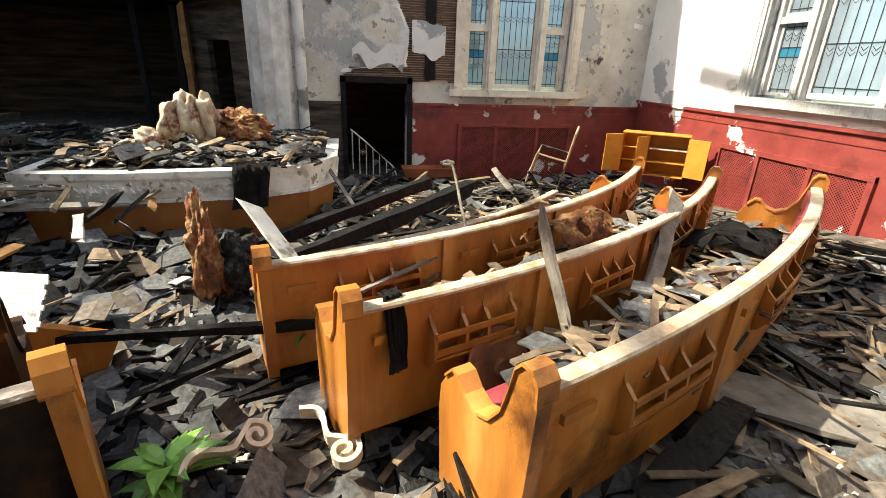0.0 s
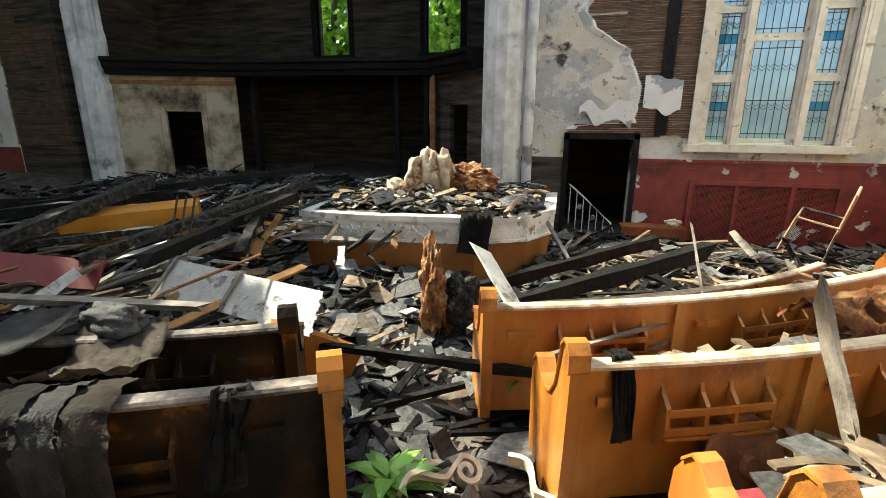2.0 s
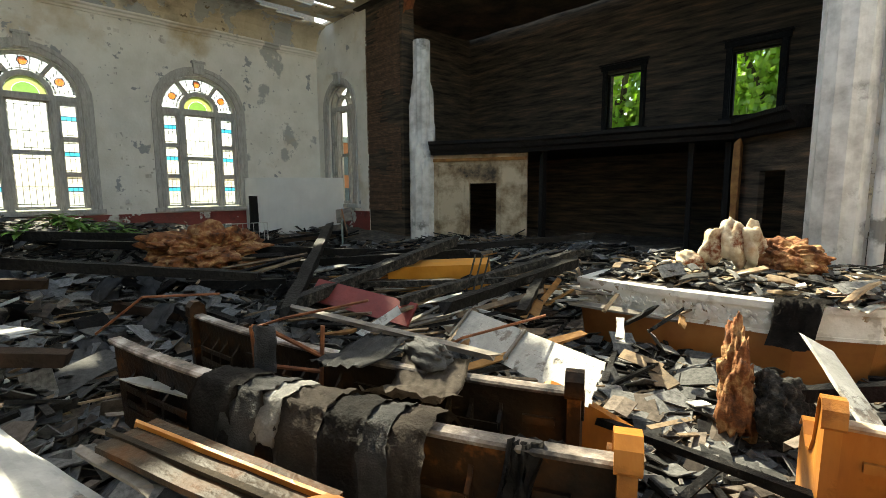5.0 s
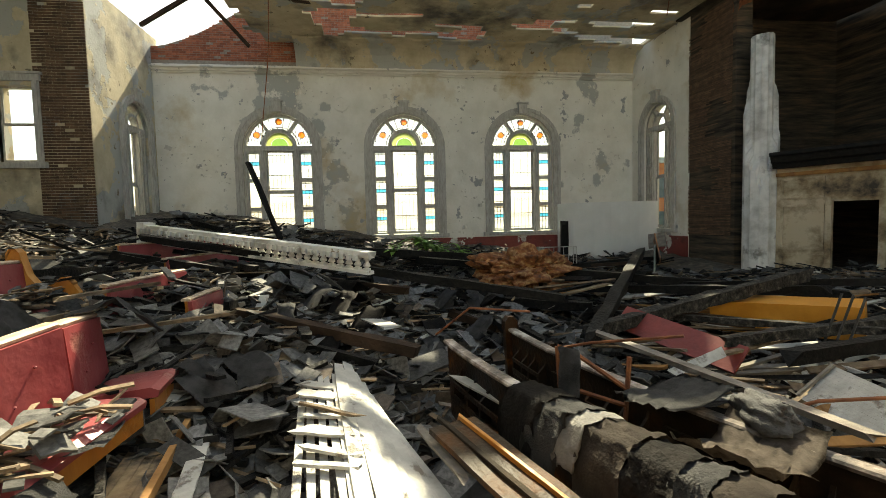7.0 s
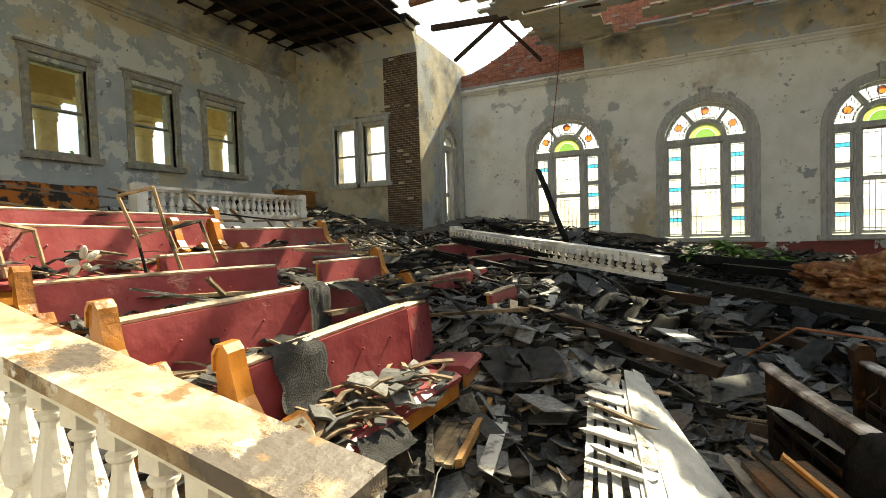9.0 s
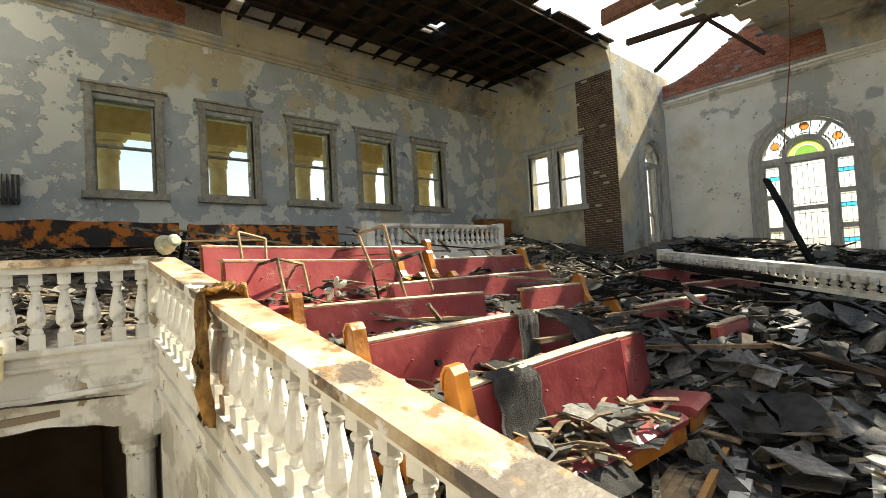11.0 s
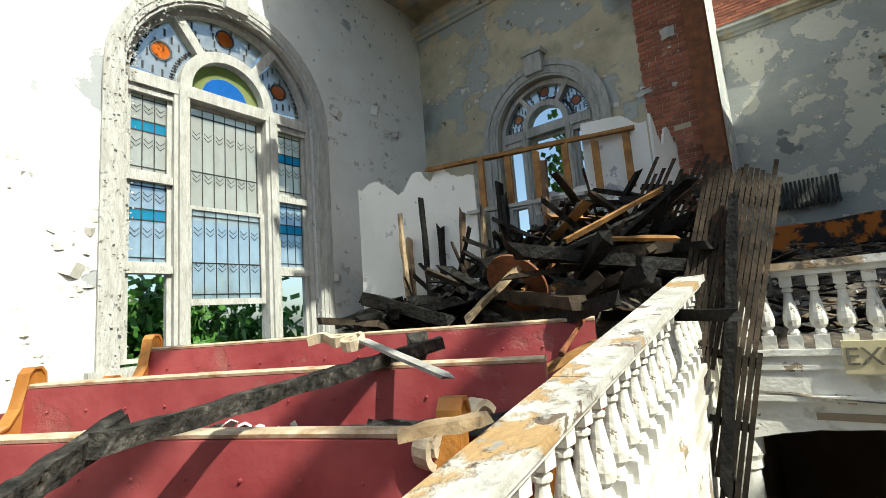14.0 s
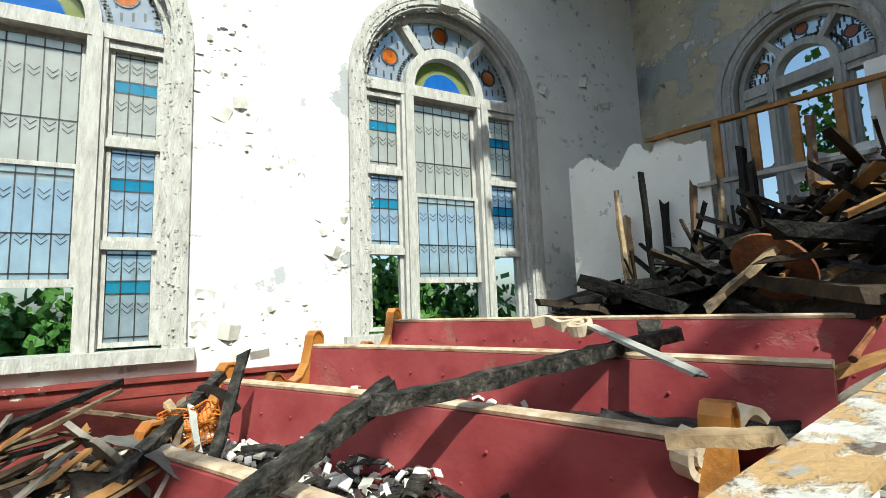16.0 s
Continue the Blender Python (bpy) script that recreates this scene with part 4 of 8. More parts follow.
def square_window(name, place, c, half, z0, z1, label, material, sashes=True):
    th = empty(name)
    for lo, hi, a, b in ((c - half - 0.16, c - half, z0 - 0.1, z1 + 0.1), (c + half, c + half + 0.16, z0 - 0.1, z1 + 0.1)):
        bm = bmesh.new()
        box(bm, lo, hi, -0.05, 0.12, a, b, place)
        box(bm, lo + 0.03, hi - 0.03, -0.08, -0.05, a, b, place)
        part("jamb", bm, material, th)
    bm = bmesh.new()
    box(bm, c - half - 0.2, c + half + 0.2, -0.08, 0.12, z1 + 0.1, z1 + 0.26, place)
    box(bm, c - half - 0.25, c + half + 0.25, -0.13, 0.0, z1 + 0.26, z1 + 0.31, place)
    part("head", bm, material, th)
    bm = bmesh.new()
    box(bm, c - half - 0.24, c + half + 0.24, -0.12, 0.2, z0 - 0.16, z0 - 0.02, place)
    part("sill", bm, material, th)
    zm = (z0 + z1) / 2
    bm = bmesh.new()
    for a, b, w in ((z0, zm + 0.03, 0.1), (zm - 0.03, z1, 0.15)) if sashes else ((z0, z1, 0.1),):
        box(bm, c - half, c + half, w, w + 0.04, a, a + 0.06, place); box(bm, c - half, c + half, w, w + 0.04, b - 0.04, b, place)
        box(bm, c - half, c - half + 0.05, w, w + 0.04, a + 0.06, b - 0.04, place); box(bm, c + half - 0.05, c + half, w, w + 0.04, a + 0.06, b - 0.04, place)
    part("sash", bm, material, th)
    return tagged(th, label, "window", kind="structure")


for i, x in enumerate(BWX):
    square_window("window_back_%d" % (i + 1), on_back, x, 0.55, 4.1, 6.05, "weathered wooden sash window looking onto a porch", M_OLDFRAME)
for i, y in enumerate((-8.0, -6.8)):
    square_window("window_side_%d" % (i + 1), on_x(XBL, -1), y, 0.42, 3.85, 5.75, "pale painted sash window", M_FRAME)
for i, x in enumerate((-6.45, -2.85)):
    square_window("window_choir_%d" % (i + 1), on_y(YCH, 1), x, 0.55, 4.1, 5.85, "burnt-out choir window open to trees", M_CHAR, False)

# ---- pews ----
def ang(c, p):
    return math.degrees(math.atan2(p[1] - c[1], p[0] - c[0]))


END = [(-0.50, 0.0), (0.06, 0.0), (0.10, 0.45), (0.12, 0.90), (0.115, 0.985), (0.08, 1.03), (0.035, 1.03), (0.0, 0.99), (-0.02, 0.90),
       (-0.06, 0.76), (-0.13, 0.665), (-0.22, 0.63), (-0.30, 0.66), (-0.36, 0.72), (-0.41, 0.725), (-0.47, 0.66), (-0.52, 0.58), (-0.53, 0.45)]


def pew(centre, r, p0, p1, zf, wood=None, scale=1.0, ends=(1, 1), tilt=0.0, label="", racks=True, cushion=True, cap=None, end_wood=None):
    """A curved pew on an arc about centre, from the bearing of p0 to that of p1."""
    wood = wood or M_OAK
    a0, a1 = ang(centre, p0), ang(centre, p1)
    th = empty("pew")
    top = 0.93 * scale
    n = max(8, int(abs(a1 - a0) * 0.9))

    def at(a, d, z):
        b = radians(a)
        return (centre[0] + (r + d) * math.cos(b), centre[1] + (r + d) * math.sin(b), zf + z + tilt * (a - a0) / (a1 - a0))

    def sweep(prof, material, name, label="", b0=None, b1=None):
        bm = bmesh.new()
        s0, s1 = (a0 if b0 is None else b0), (a1 if b1 is None else b1)
        m = max(2, int(n * abs(s1 - s0) / abs(a1 - a0)) + 1)
        rings = [[bm.verts.new(at(s0 + (s1 - s0) * i / m, d, z)) for d, z in prof] for i in range(m + 1)]
        for p, q in zip(rings, rings[1:]):
            for k in range(len(prof)):
                bm.faces.new((p[k], p[(k + 1) % len(prof)], q[(k + 1) % len(prof)], q[k]))
        bm.faces.new(rings[0]); bm.faces.new(rings[-1][::-1])
        return part(name, bm, material, th, label)

    sweep([(0.0, 0.14), (0.028, 0.14), (0.058, top - 0.03), (0.03, top - 0.03)], wood, "back_panel")
    sweep([(0.005, top - 0.03), (0.09, top - 0.03), (0.095, top - 0.012), (0.085, top), (0.015, top), (0.0, top - 0.012)], cap or (M_OAK_TOP if wood is M_OAK else wood), "cap_rail", "sun-bleached cap rail" if wood is M_OAK else "ash-grey worn cap rail")
    sweep([(-0.47, 0.30), (-0.44, 0.30), (-0.44, 0.40), (-0.47, 0.40)], wood, "seat_rail")
    if cushion:
        back = sweep([(-0.055, 0.44), (-0.004, 0.44), (0.026, top - 0.035), (-0.015, top - 0.035), (-0.035, top * 0.7)], M_VINYL, "back_cushion", "red tufted vinyl back")
        sweep([(-0.49, 0.41), (-0.03, 0.385), (-0.03, 0.44), (-0.1, 0.455), (-0.45, 0.475), (-0.5, 0.45)], M_VINYL, "seat", "red vinyl seat cushion")
        length = radians(abs(a1 - a0)) * r
        bm = bmesh.new()
        k = max(2, int(length / 0.28))
        for i in range(1, k):
            for j, z in ((0.0, 0.58), (0.5, 0.74)):
                a = a0 + (a1 - a0) * (i + j - 0.25) / k
                bmesh.ops.create_icosphere(bm, subdivisions=1, radius=0.010, matrix=Matrix.Translation(at(a, -0.043 + 0.03 * (z - 0.5), z)))
        part("tuft_buttons", bm, M_VINYL, back)["kind"] = "stuff"
    else:
        sweep([(-0.49, 0.40), (-0.03, 0.385), (-0.03, 0.41), (-0.49, 0.43)], wood, "seat")
    # panel battens and hymn-book racks on the back
    length = radians(abs(a1 - a0)) * r
    k = max(1, round(length / 1.35))
    step = (a1 - a0) / k
    for i in range(k):
        if i:
            b = a0 + step * i
            e = math.degrees(0.045 / r)
            sweep([(0.02, 0.14), (0.075, 0.14), (0.085, top - 0.03), (0.05, top - 0.03)], wood, "batten", "", b - e, b + e)
        if racks:
            c0, c1 = a0 + step * (i + 0.36), a0 + step * (i + 0.80)
            for z in (0.56, 0.66):
                sweep([(0.115, z), (0.13, z), (0.132, z + 0.035), (0.117, z + 0.035)], wood, "rack_slat", "", c0, c1)
            sweep([(0.045, 0.53), (0.13, 0.53), (0.13, 0.545), (0.045, 0.545)], wood, "rack_shelf", "", c0, c1)
            for f in (0, 0.36, 0.64, 1):
                b = c0 + (c1 - c0) * f
                e = math.degrees(0.011 / r)
                sweep([(0.035, 0.46), (0.075, 0.48), (0.128, 0.56), (0.12, 0.70), (0.07, 0.75), (0.05, 0.80)], wood, "rack_bracket", "", b - e, b + e)
            b = a0 + step * (i + 0.17)
            e = math.degrees(0.09 / r)
            sweep([(0.045, 0.70), (0.075, 0.70), (0.077, 0.75), (0.047, 0.75)], wood, "card_holder", "", b - e, b + e)
    for which, b in ((0, a0), (1, a1)):
        if not ends[which]:
            continue
        out = 1 if (b == a0) == (a1 < a0) else -1
        e = math.degrees(0.035 / r)
        bm = bmesh.new()
        rings = [[bm.verts.new(at(b + s * e, d, z * scale)) for d, z in END] for s in (-1, 1)]
        for q in range(len(END)):
            bm.faces.new((rings[0][q], rings[0][(q + 1) % len(END)], rings[1][(q + 1) % len(END)], rings[1][q]))
        bm.faces.new(rings[0]); bm.faces.new(rings[1][::-1])
        end = part("end_panel", bm, end_wood or wood, th)
        e2 = math.degrees(0.05 / r)
        bm = bmesh.new()
        strip = [(d, z) for d, z in END[3:16]]
        outer = [(d + (0.012 if i < 3 else 0.0), z + 0.016) for i, (d, z) in enumerate(strip)]
        ring = strip + outer[::-1]
        rr = [[bm.verts.new(at(b + s * e2, d, z * scale)) for d, z in ring] for s in (-1, 1)]
        m = len(ring)
        for q in range(m):
            bm.faces.new((rr[0][q], rr[0][(q + 1) % m], rr[1][(q + 1) % m], rr[1][q]))
        for s in rr:
            for q in range(len(strip) - 1):
                bm.faces.new((s[q], s[q + 1], s[m - 2 - q], s[m - 1 - q]))
        part("end_capping", bm, end_wood or wood, end)
    return tagged(th, label or "curved oak pew with a red tufted vinyl back and seat", "pew", "curved church pews")


WB = "curved orange-brown oak pew with bleached top rail, rubble on its seat"
pew(PR, 10.08, (1.58, 3.40), (5.35, 5.72), 0.2, label=WB, tilt=0.1)
pew(PR, 9.18, (0.95, 4.09), (4.98, 6.85), 0.17, label=WB)
pew(PR, 8.3, (0.44, 4.85), (4.65, 7.8), 0.1, label=WB)
pew(PR, 7.4, (0.6, 6.0), (3.4, 8.1), -0.25, label="oak pew half buried in charred planks", ends=(0, 0), racks=False)
for r, x0, x1, zf in ((12.47, 3.0, 4.5, 0.62), (13.27, 2.5, 5.35, 0.82), (14.1, 2.52, 5.75, 1.0), (15.05, 2.6, 6.1, 1.17)):
    y = lambda x: PR.y - math.sqrt(r * r - (x - PR.x) ** 2)
    pew(PR, r, (x0, y(x0)), (x1, y(x1)), zf, label="red vinyl-backed pew under charred beams beside the sunlit wall", racks=False, ends=(1 if 13 < r < 14 else 0, 1))
SC = "scorched black pew with a torn end panel"
pew(PM, 8.68, (-0.62, 4.27), (-3.9, 3.2), 0.12, wood=M_BURNT_OAK, label=SC, cushion=False, cap=M_ASHCAP, end_wood=M_HALF_OAK)
pew(PM, 9.5, (-0.05, 3.66), (-3.2, 2.55), 0.22, label="half-burnt oak pew draped with roofing felt", cushion=False, wood=M_HALF_OAK, cap=M_ASHCAP, end_wood=M_OAK, ends=(1, 0))
RED = "curved pew with dusty red tufted vinyl back, rubble on its seat"
pew(Vector((-0.25, 11.95)), 12.02, (-0.98, -0.05), (-2.4, 0.12), 0.57, label=RED, racks=False, tilt=0.10, ends=(1, 0))
pew(Vector((-0.3, 12.0)), 12.8, (-0.80, -0.79), (-2.3, -0.62), 0.79, label=RED, racks=False, tilt=0.03, ends=(1, 0))
pew(Vector((1.26, 11.6)), 14.02, (-1.05, -2.2), (-3.0, -1.75), 0.95, label=RED, racks=False, tilt=-0.02, ends=(1, 0))
for r, x0, x1, zf, dip, ends in ((12.1, -2.46, -3.0, 0.65, -0.03, (0, 0)), (12.9, -2.36, -3.15, 0.80, -0.02, (0, 0)), (13.6, -3.45, -4.75, 0.93, -0.02, (0, 1)), (14.6, -2.2, -5.4, 1.08, 0.0, (0, 0)),
                               (15.3, -0.6, -2.95, 1.42, -0.06, (0, 1)), (15.25, -3.5, -5.6, 1.35, 0.0, (1, 1)), (16.3, -0.7, -4.4, 1.62, -0.04, (0, 1))):
    y = lambda x: PM.y - math.sqrt(r * r - (x - PM.x) ** 2)
    pew(PM, r, (x0, y(x0)), (x1, y(x1)), zf, label=RED, racks=False, tilt=dip, ends=ends)
for r, x0, x1 in ((12.0, -4.7, -5.6), (12.9, -4.9, -6.6), (13.6, -7.4, -9.6), (14.6, -7.9, -11.0)):
    y = lambda x: PM.y - math.sqrt(r * r - (x - PM.x) ** 2)
    pew(PM, r, (x0, y(x0)), (x1, y(x1)), rise(r) - 0.18, label="distant red pew sunk in rubble", racks=False, ends=(0, 0))

# ---- stair well with balustrades ----
def baluster_mesh():
    bm = bmesh.new()
    prof = [(0.034, 0.10), (0.040, 0.115), (0.034, 0.13), (0.028, 0.145), (0.050, 0.17), (0.056, 0.21), (0.050, 0.26), (0.036, 0.33), (0.026, 0.385), (0.024, 0.41), (0.036, 0.42), (0.038, 0.435), (0.026, 0.445), (0.03, 0.46)]
    lathe(bm, prof, n=12)
    box(bm, -0.045, 0.045, -0.045, 0.045, 0.0, 0.10)
    box(bm, -0.038, 0.038, -0.038, 0.038, 0.455, 0.54)
    me = mesh_of("baluster", bm, M_WHITE)
    return me


BALUSTER = baluster_mesh()


def rail_top(y):
    return 2.37 - 0.187 * (y + 2.47)


def side_balustrade(x, y0, y1, pitch, label, top=None):
    th = empty("balustrade")
    slope = lambda u, w, z: (x + w, u, z + rail_top(u))
    def bar(name, w0, w1, z0, z1, material, label=""):
        bm = bmesh.new()
        n = 24
        for i in range(n):
            a, b = y0 + (y1 - y0) * i / n, y0 + (y1 - y0) * (i + 1) / n
            j = 0.004 * noise.noise(Vector((i * 0.9, x, z0)))
            quad_box(bm, a, b, w0, w1, z0 + j, z1 + j, z0 + j, z1 + j, slope)
        bmesh.ops.remove_doubles(bm, verts=bm.verts, dist=0.003)
        part(name, bm, material, th, label)
    bar("handrail", -0.105, 0.105, -0.045, 0.0, top or M_RAILTOP, "worn handrail with bare patches on its top")
    bar("rail_moulding", -0.075, 0.075, -0.085, -0.045, M_WHITE)
    bar("shoe_rail", -0.07, 0.07, -0.66, -0.615, M_WHITE)
    bar("skirt_panel", -0.04, 0.04, -2.0, -0.66, M_WHITE, "white boarded skirt with flaking paint")
    bar("skirt_moulding", -0.06, 0.06, -0.86, -0.82, M_WHITE)
    bar("skirt_moulding", -0.065, 0.065, -1.05, -0.99, M_WHITE)
    k = int((y1 - y0) / pitch)
    for i in range(k):
        y = y0 + (i + 0.5) * (y1 - y0) / k
        b = new("baluster", BALUSTER)
        b.location = (x, y, rail_top(y) - 0.625)
        b.parent = th
    return tagged(th, label, "balustrade", "stair well balustrades")


side_balustrade(-0.02, VY0 + 0.05, 1.38, 0.165, "white balustrade, its handrail scorched and bare, beside red pews")
side_balustrade(2.12, VY0 + 0.05, 1.47, 0.165, "white balustrade with flaking paint beside the char heap", M_RAILWHITE)
th = empty("balustrade")
for name, z0, z1, w0, w1 in (("handrail", 2.325, 2.38, -0.09, 0.09), ("rail_moulding", 2.28, 2.325, -0.065, 0.065), ("shoe_rail", 1.70, 1.745, -0.07, 0.07), ("frieze_panel", 1.42, 1.70, -0.04, 0.045), ("fascia_moulding", 1.38, 1.42, -0.05, 0.085), ("fascia_moulding", 1.60, 1.63, 0.045, 0.06)):
    bm = bmesh.new()
    n = 16
    for i in range(n):
        a, b = VX0 + (VX1 - VX0) * i / n, VX0 + (VX1 - VX0) * (i + 1) / n
        bow = lambda u: VY0 - 0.12 * (1 - ((u - 1.05) / 1.05) ** 2)
        quad_box(bm, a, b, w0, w1, z0, z1, z0, z1, lambda u, w, z: (u, bow(u) + w, z))
    bmesh.ops.remove_doubles(bm, verts=bm.verts, dist=0.0005)
    part(name, bm, M_RAILTOP if name == "handrail" else M_WHITE, th)
bm = bmesh.new()
for i in range(20):
    a, b = VX0 + (VX1 - VX0) * i / 20, VX0 + (VX1 - VX0) * (i + 1) / 20
    low = lambda u: 1.20 - 0.16 * ((u - 1.05) / 1.05) ** 2 + 0.03 * noise.noise(Vector((u * 5, 0, 0)))
    quad_box(bm, a, b, -0.03, 0.04, low(a), 1.38, low(b), 1.38, lambda u, w, z: (u, bow(u) + w, z))
bmesh.ops.remove_doubles(bm, verts=bm.verts, dist=0.0005)
part("fascia", bm, M_WHITE, th, "white plaster fascia broken along its lower edge")
for i in range(13):
    u = VX0 + 0.1 + i * (VX1 - VX0 - 0.2) / 12
    b = new("baluster", BALUSTER)
    b.location = (u, VY0 - 0.12 * (1 - ((u - 1.05) / 1.05) ** 2), 1.745)
    b.parent = th
for x in (-0.02, 2.12):
    bm = bmesh.new()
    box(bm, x - 0.09, x + 0.09, VY0 - 0.09, VY0 + 0.09, 1.0, 2.36)
    part("corner_post", bm, M_WHITE, th)
tagged(th, "white bowed balustrade over the exit passage", "balustrade", "stair well balustrades")
bm = bmesh.new()
box(bm, 0.91, 1.27, -2.575, -2.52, 1.575, 1.80)
sign = part("exit_sign", bm, M_SIGN)
tagged(sign, "yellowed plastic exit sign on the white fascia", "sign")
cu = bpy.data.curves.new("lettering", "FONT")
cu.body, cu.size, cu.align_x, cu.align_y, cu.extrude = "EXIT", 0.17, "CENTER", "CENTER", 0.003
txt_ob = bpy.data.objects.new("lettering_curve", cu)
scene.collection.objects.link(txt_ob)
bpy.context.view_layer.update()
txt_me = bpy.data.meshes.new_from_object(txt_ob.evaluated_get(bpy.context.evaluated_depsgraph_get()))
bpy.data.objects.remove(txt_ob)
txt_me.materials.clear(); txt_me.materials.append(M_SIGNTEXT)
letters = new("lettering", txt_me)
letters.matrix_world = pose(1.09, -2.517, 1.69, 90, 0, 180)
letters.parent = sign
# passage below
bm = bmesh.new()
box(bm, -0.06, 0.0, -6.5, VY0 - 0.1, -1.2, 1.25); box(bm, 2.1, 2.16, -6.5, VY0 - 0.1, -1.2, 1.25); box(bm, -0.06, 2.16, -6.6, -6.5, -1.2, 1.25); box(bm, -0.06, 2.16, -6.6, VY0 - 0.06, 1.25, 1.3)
tagged(part("wall_passage", bm, M_PASSAGE), "tan walls of the exit passage, dimness put into their colour", "wall", kind="structure")
bm = bmesh.new()
for i in range(8):
    box(bm, 0.03, 2.07, VY0 - 4.0 if i == 7 else 1.0 - 0.30 * (i + 1), 1.0 - 0.30 * i, -1.3, 0.28 - 0.17 * i)
tagged(part("stairs", bm, M_GREYWOOD), "wooden steps down to the exit passage", "stairs", kind="structure")
for x in (0.13, 1.97):
    bm = bmesh.new()
    lathe(bm, [(0.10, -1.0), (0.10, 0.85), (0.12, 0.87), (0.12, 0.93), (0.14, 0.97), (0.14, 1.1)], (x, VY0 - 0.12, 0), 16)
    tagged(part("half_column", bm, M_WHITE), "small fluted column at the passage mouth", "column", "passage columns")

# ---- columns of the choir arch ----
def pilaster(x, z1, label, broken=False):
    th = empty("column")
    bm = bmesh.new()
    n = 48
    rings = []
    for z in [0.2 + (z1 - 0.2) * i / 30 for i in range(31)]:
        ring = []
        for k in range(n):
            a = 2 * math.pi * k / n
            r = 0.40 - 0.028 * (0.5 + 0.5 * math.cos(a * 12)) ** 0.5
            if broken:
                cut = z1 - 2.2 + 1.6 * math.cos(a - 2.5) + 0.5 * noise.noise(Vector((math.cos(a) * 2, math.sin(a) * 2, 3)))
                r *= 1 - 0.35 * smooth01(cut, cut + 0.3, z)
            ring.append(bm.verts.new((x + r * math.cos(a), YF + 0.1 + r * math.sin(a), z)))
        rings.append(ring)
    for p, q in zip(rings, rings[1:]):
        for k in range(n):
            bm.faces.new((p[k], p[(k + 1) % n], q[(k + 1) % n], q[k]))
    bm.faces.new(rings[-1])
    part("shaft", bm, M_COLUMN, th)
    bm = bmesh.new()
    lathe(bm, [(0.5, -0.2), (0.5, 0.1), (0.46, 0.14), (0.47, 0.2), (0.42, 0.26)], (x, YF + 0.1, 0.1), 24)
    part("base", bm, M_COLUMN, th)
    return tagged(th, label, "column", "choir columns")


pilaster(-0.38, 8.6, "tall fluted plaster column, white paint smoke-stained")
pilaster(-10.4, 6.6, "broken fluted column, its top half eaten by fire", True)
# pier behind the west column with bare lath
bm = bmesh.new()
box(bm, -13.1, -11.2, YF + 0.02, YF + 0.5, -0.5, 8.4)
tagged(part("wall_choir_pier", bm, M_SOOT), "charred pier with bare lath", "wall", kind="structure")


def laths(name, place, u0, u1, z0, z1, test, material, label, pitch=0.042, seed=1):
    rnd = random.Random(seed)
    bm = bmesh.new()
    z = z0
    while z < z1:
        u = u0
        while u < u1:
            ln = rnd.uniform(0.3, 0.9)
            b = min(u + ln, u1)
            if test((u + b) / 2, z):
                d = rnd.uniform(0, 0.008)
                e = rnd.uniform(-0.008, 0.008)
                quad_box(bm, u, b, -0.02 - d, -0.006, z, z + 0.03, z + e, z + 0.03 + e, place)
            u = b + 0.004
        z += pitch
    return tagged(part(name, bm, material), label, "lath", kind="structure")


def plaster_edge(z):
    """How far the plaster beside the choir column still reaches."""
    return float(np.interp(z, (1.9, 2.08, 2.12, 2.78, 3.4, 3.8, 4.07, 4.5, 8.2), (0.95, 1.1, 2.1, 2.14, 1.87, 1.28, 1.1, 1.27, 1.6))) + 0.05 * noise.noise(Vector((0, z * 6, 3))) + 0.04 * noise.noise(Vector((0, z * 17, 8)))


rnd = random.Random(31)
bm = bmesh.new()
z = 1.86
while z < 8.2:
    u = plaster_edge(z) - 0.06
    while u < 3.06:
        b = min(u + rnd.uniform(0.3, 0.9), 3.06)
        if rnd.random() > 0.04:
            d, e = rnd.uniform(0, 0.012), rnd.uniform(-0.008, 0.008)
            quad_box(bm, u, b, -0.024 - d, -0.006, z, z + 0.03, z + e, z + 0.03 + e, on_front)
        u = b + 0.004
    z += 0.042
tagged(part("lath_front", bm, M_LATH), "bare brown laths where plaster burnt off", "lath", kind="structure")
# the torn plaster lip that curls off the laths
verts, faces = [], []
n = 150
for i in range(n + 1):
    z = 2.0 + 4.6 * i / n
    e = plaster_edge(z)
    back = 0.16 + 0.10 * noise.noise(Vector((5, z * 3, 0)))
    for du, w in ((-back, -0.004), (-back * 0.6, -0.03 - 0.02 * noise.noise(Vector((1, z * 5, 0)))), (-0.02, -0.055 - 0.03 * noise.noise(Vector((2, z * 7, 0)))), (0.03, -0.045), (0.012, -0.02)):
        verts.append(on_front(e + du, w, z))
for i in range(n):
    for k in range(4):
        q = i * 5 + k
        faces.append((q, q + 1, q + 6, q + 5))
tagged(pydata("trim_plaster_lip", verts, faces, M_PLASTER), "ragged lip of thick cream plaster at the bare laths", "plaster", kind="structure")
bm = bmesh.new()
box(bm, 0.05, 0.86, -0.02, 0.0, -0.4, 1.42, on_front)
box(bm, 0.05, 0.86, -0.05, 0.0, 1.42, 1.47, on_front)
tagged(part("wainscot_charred", bm, M_SOOT), "blackened wainscot beside the doorway", "wainscot", kind="structure")
bm = bmesh.new()
lathe(bm, [(0.13, -0.2), (0.13, 0.2), (0.10, 0.25), (0.10, 8.4)], (0.16, YF - 0.02, 0), 14)
tagged(part("trim_column_roll", bm, M_COLUMN), "white round moulding beside the choir column", "trim", kind="structure")
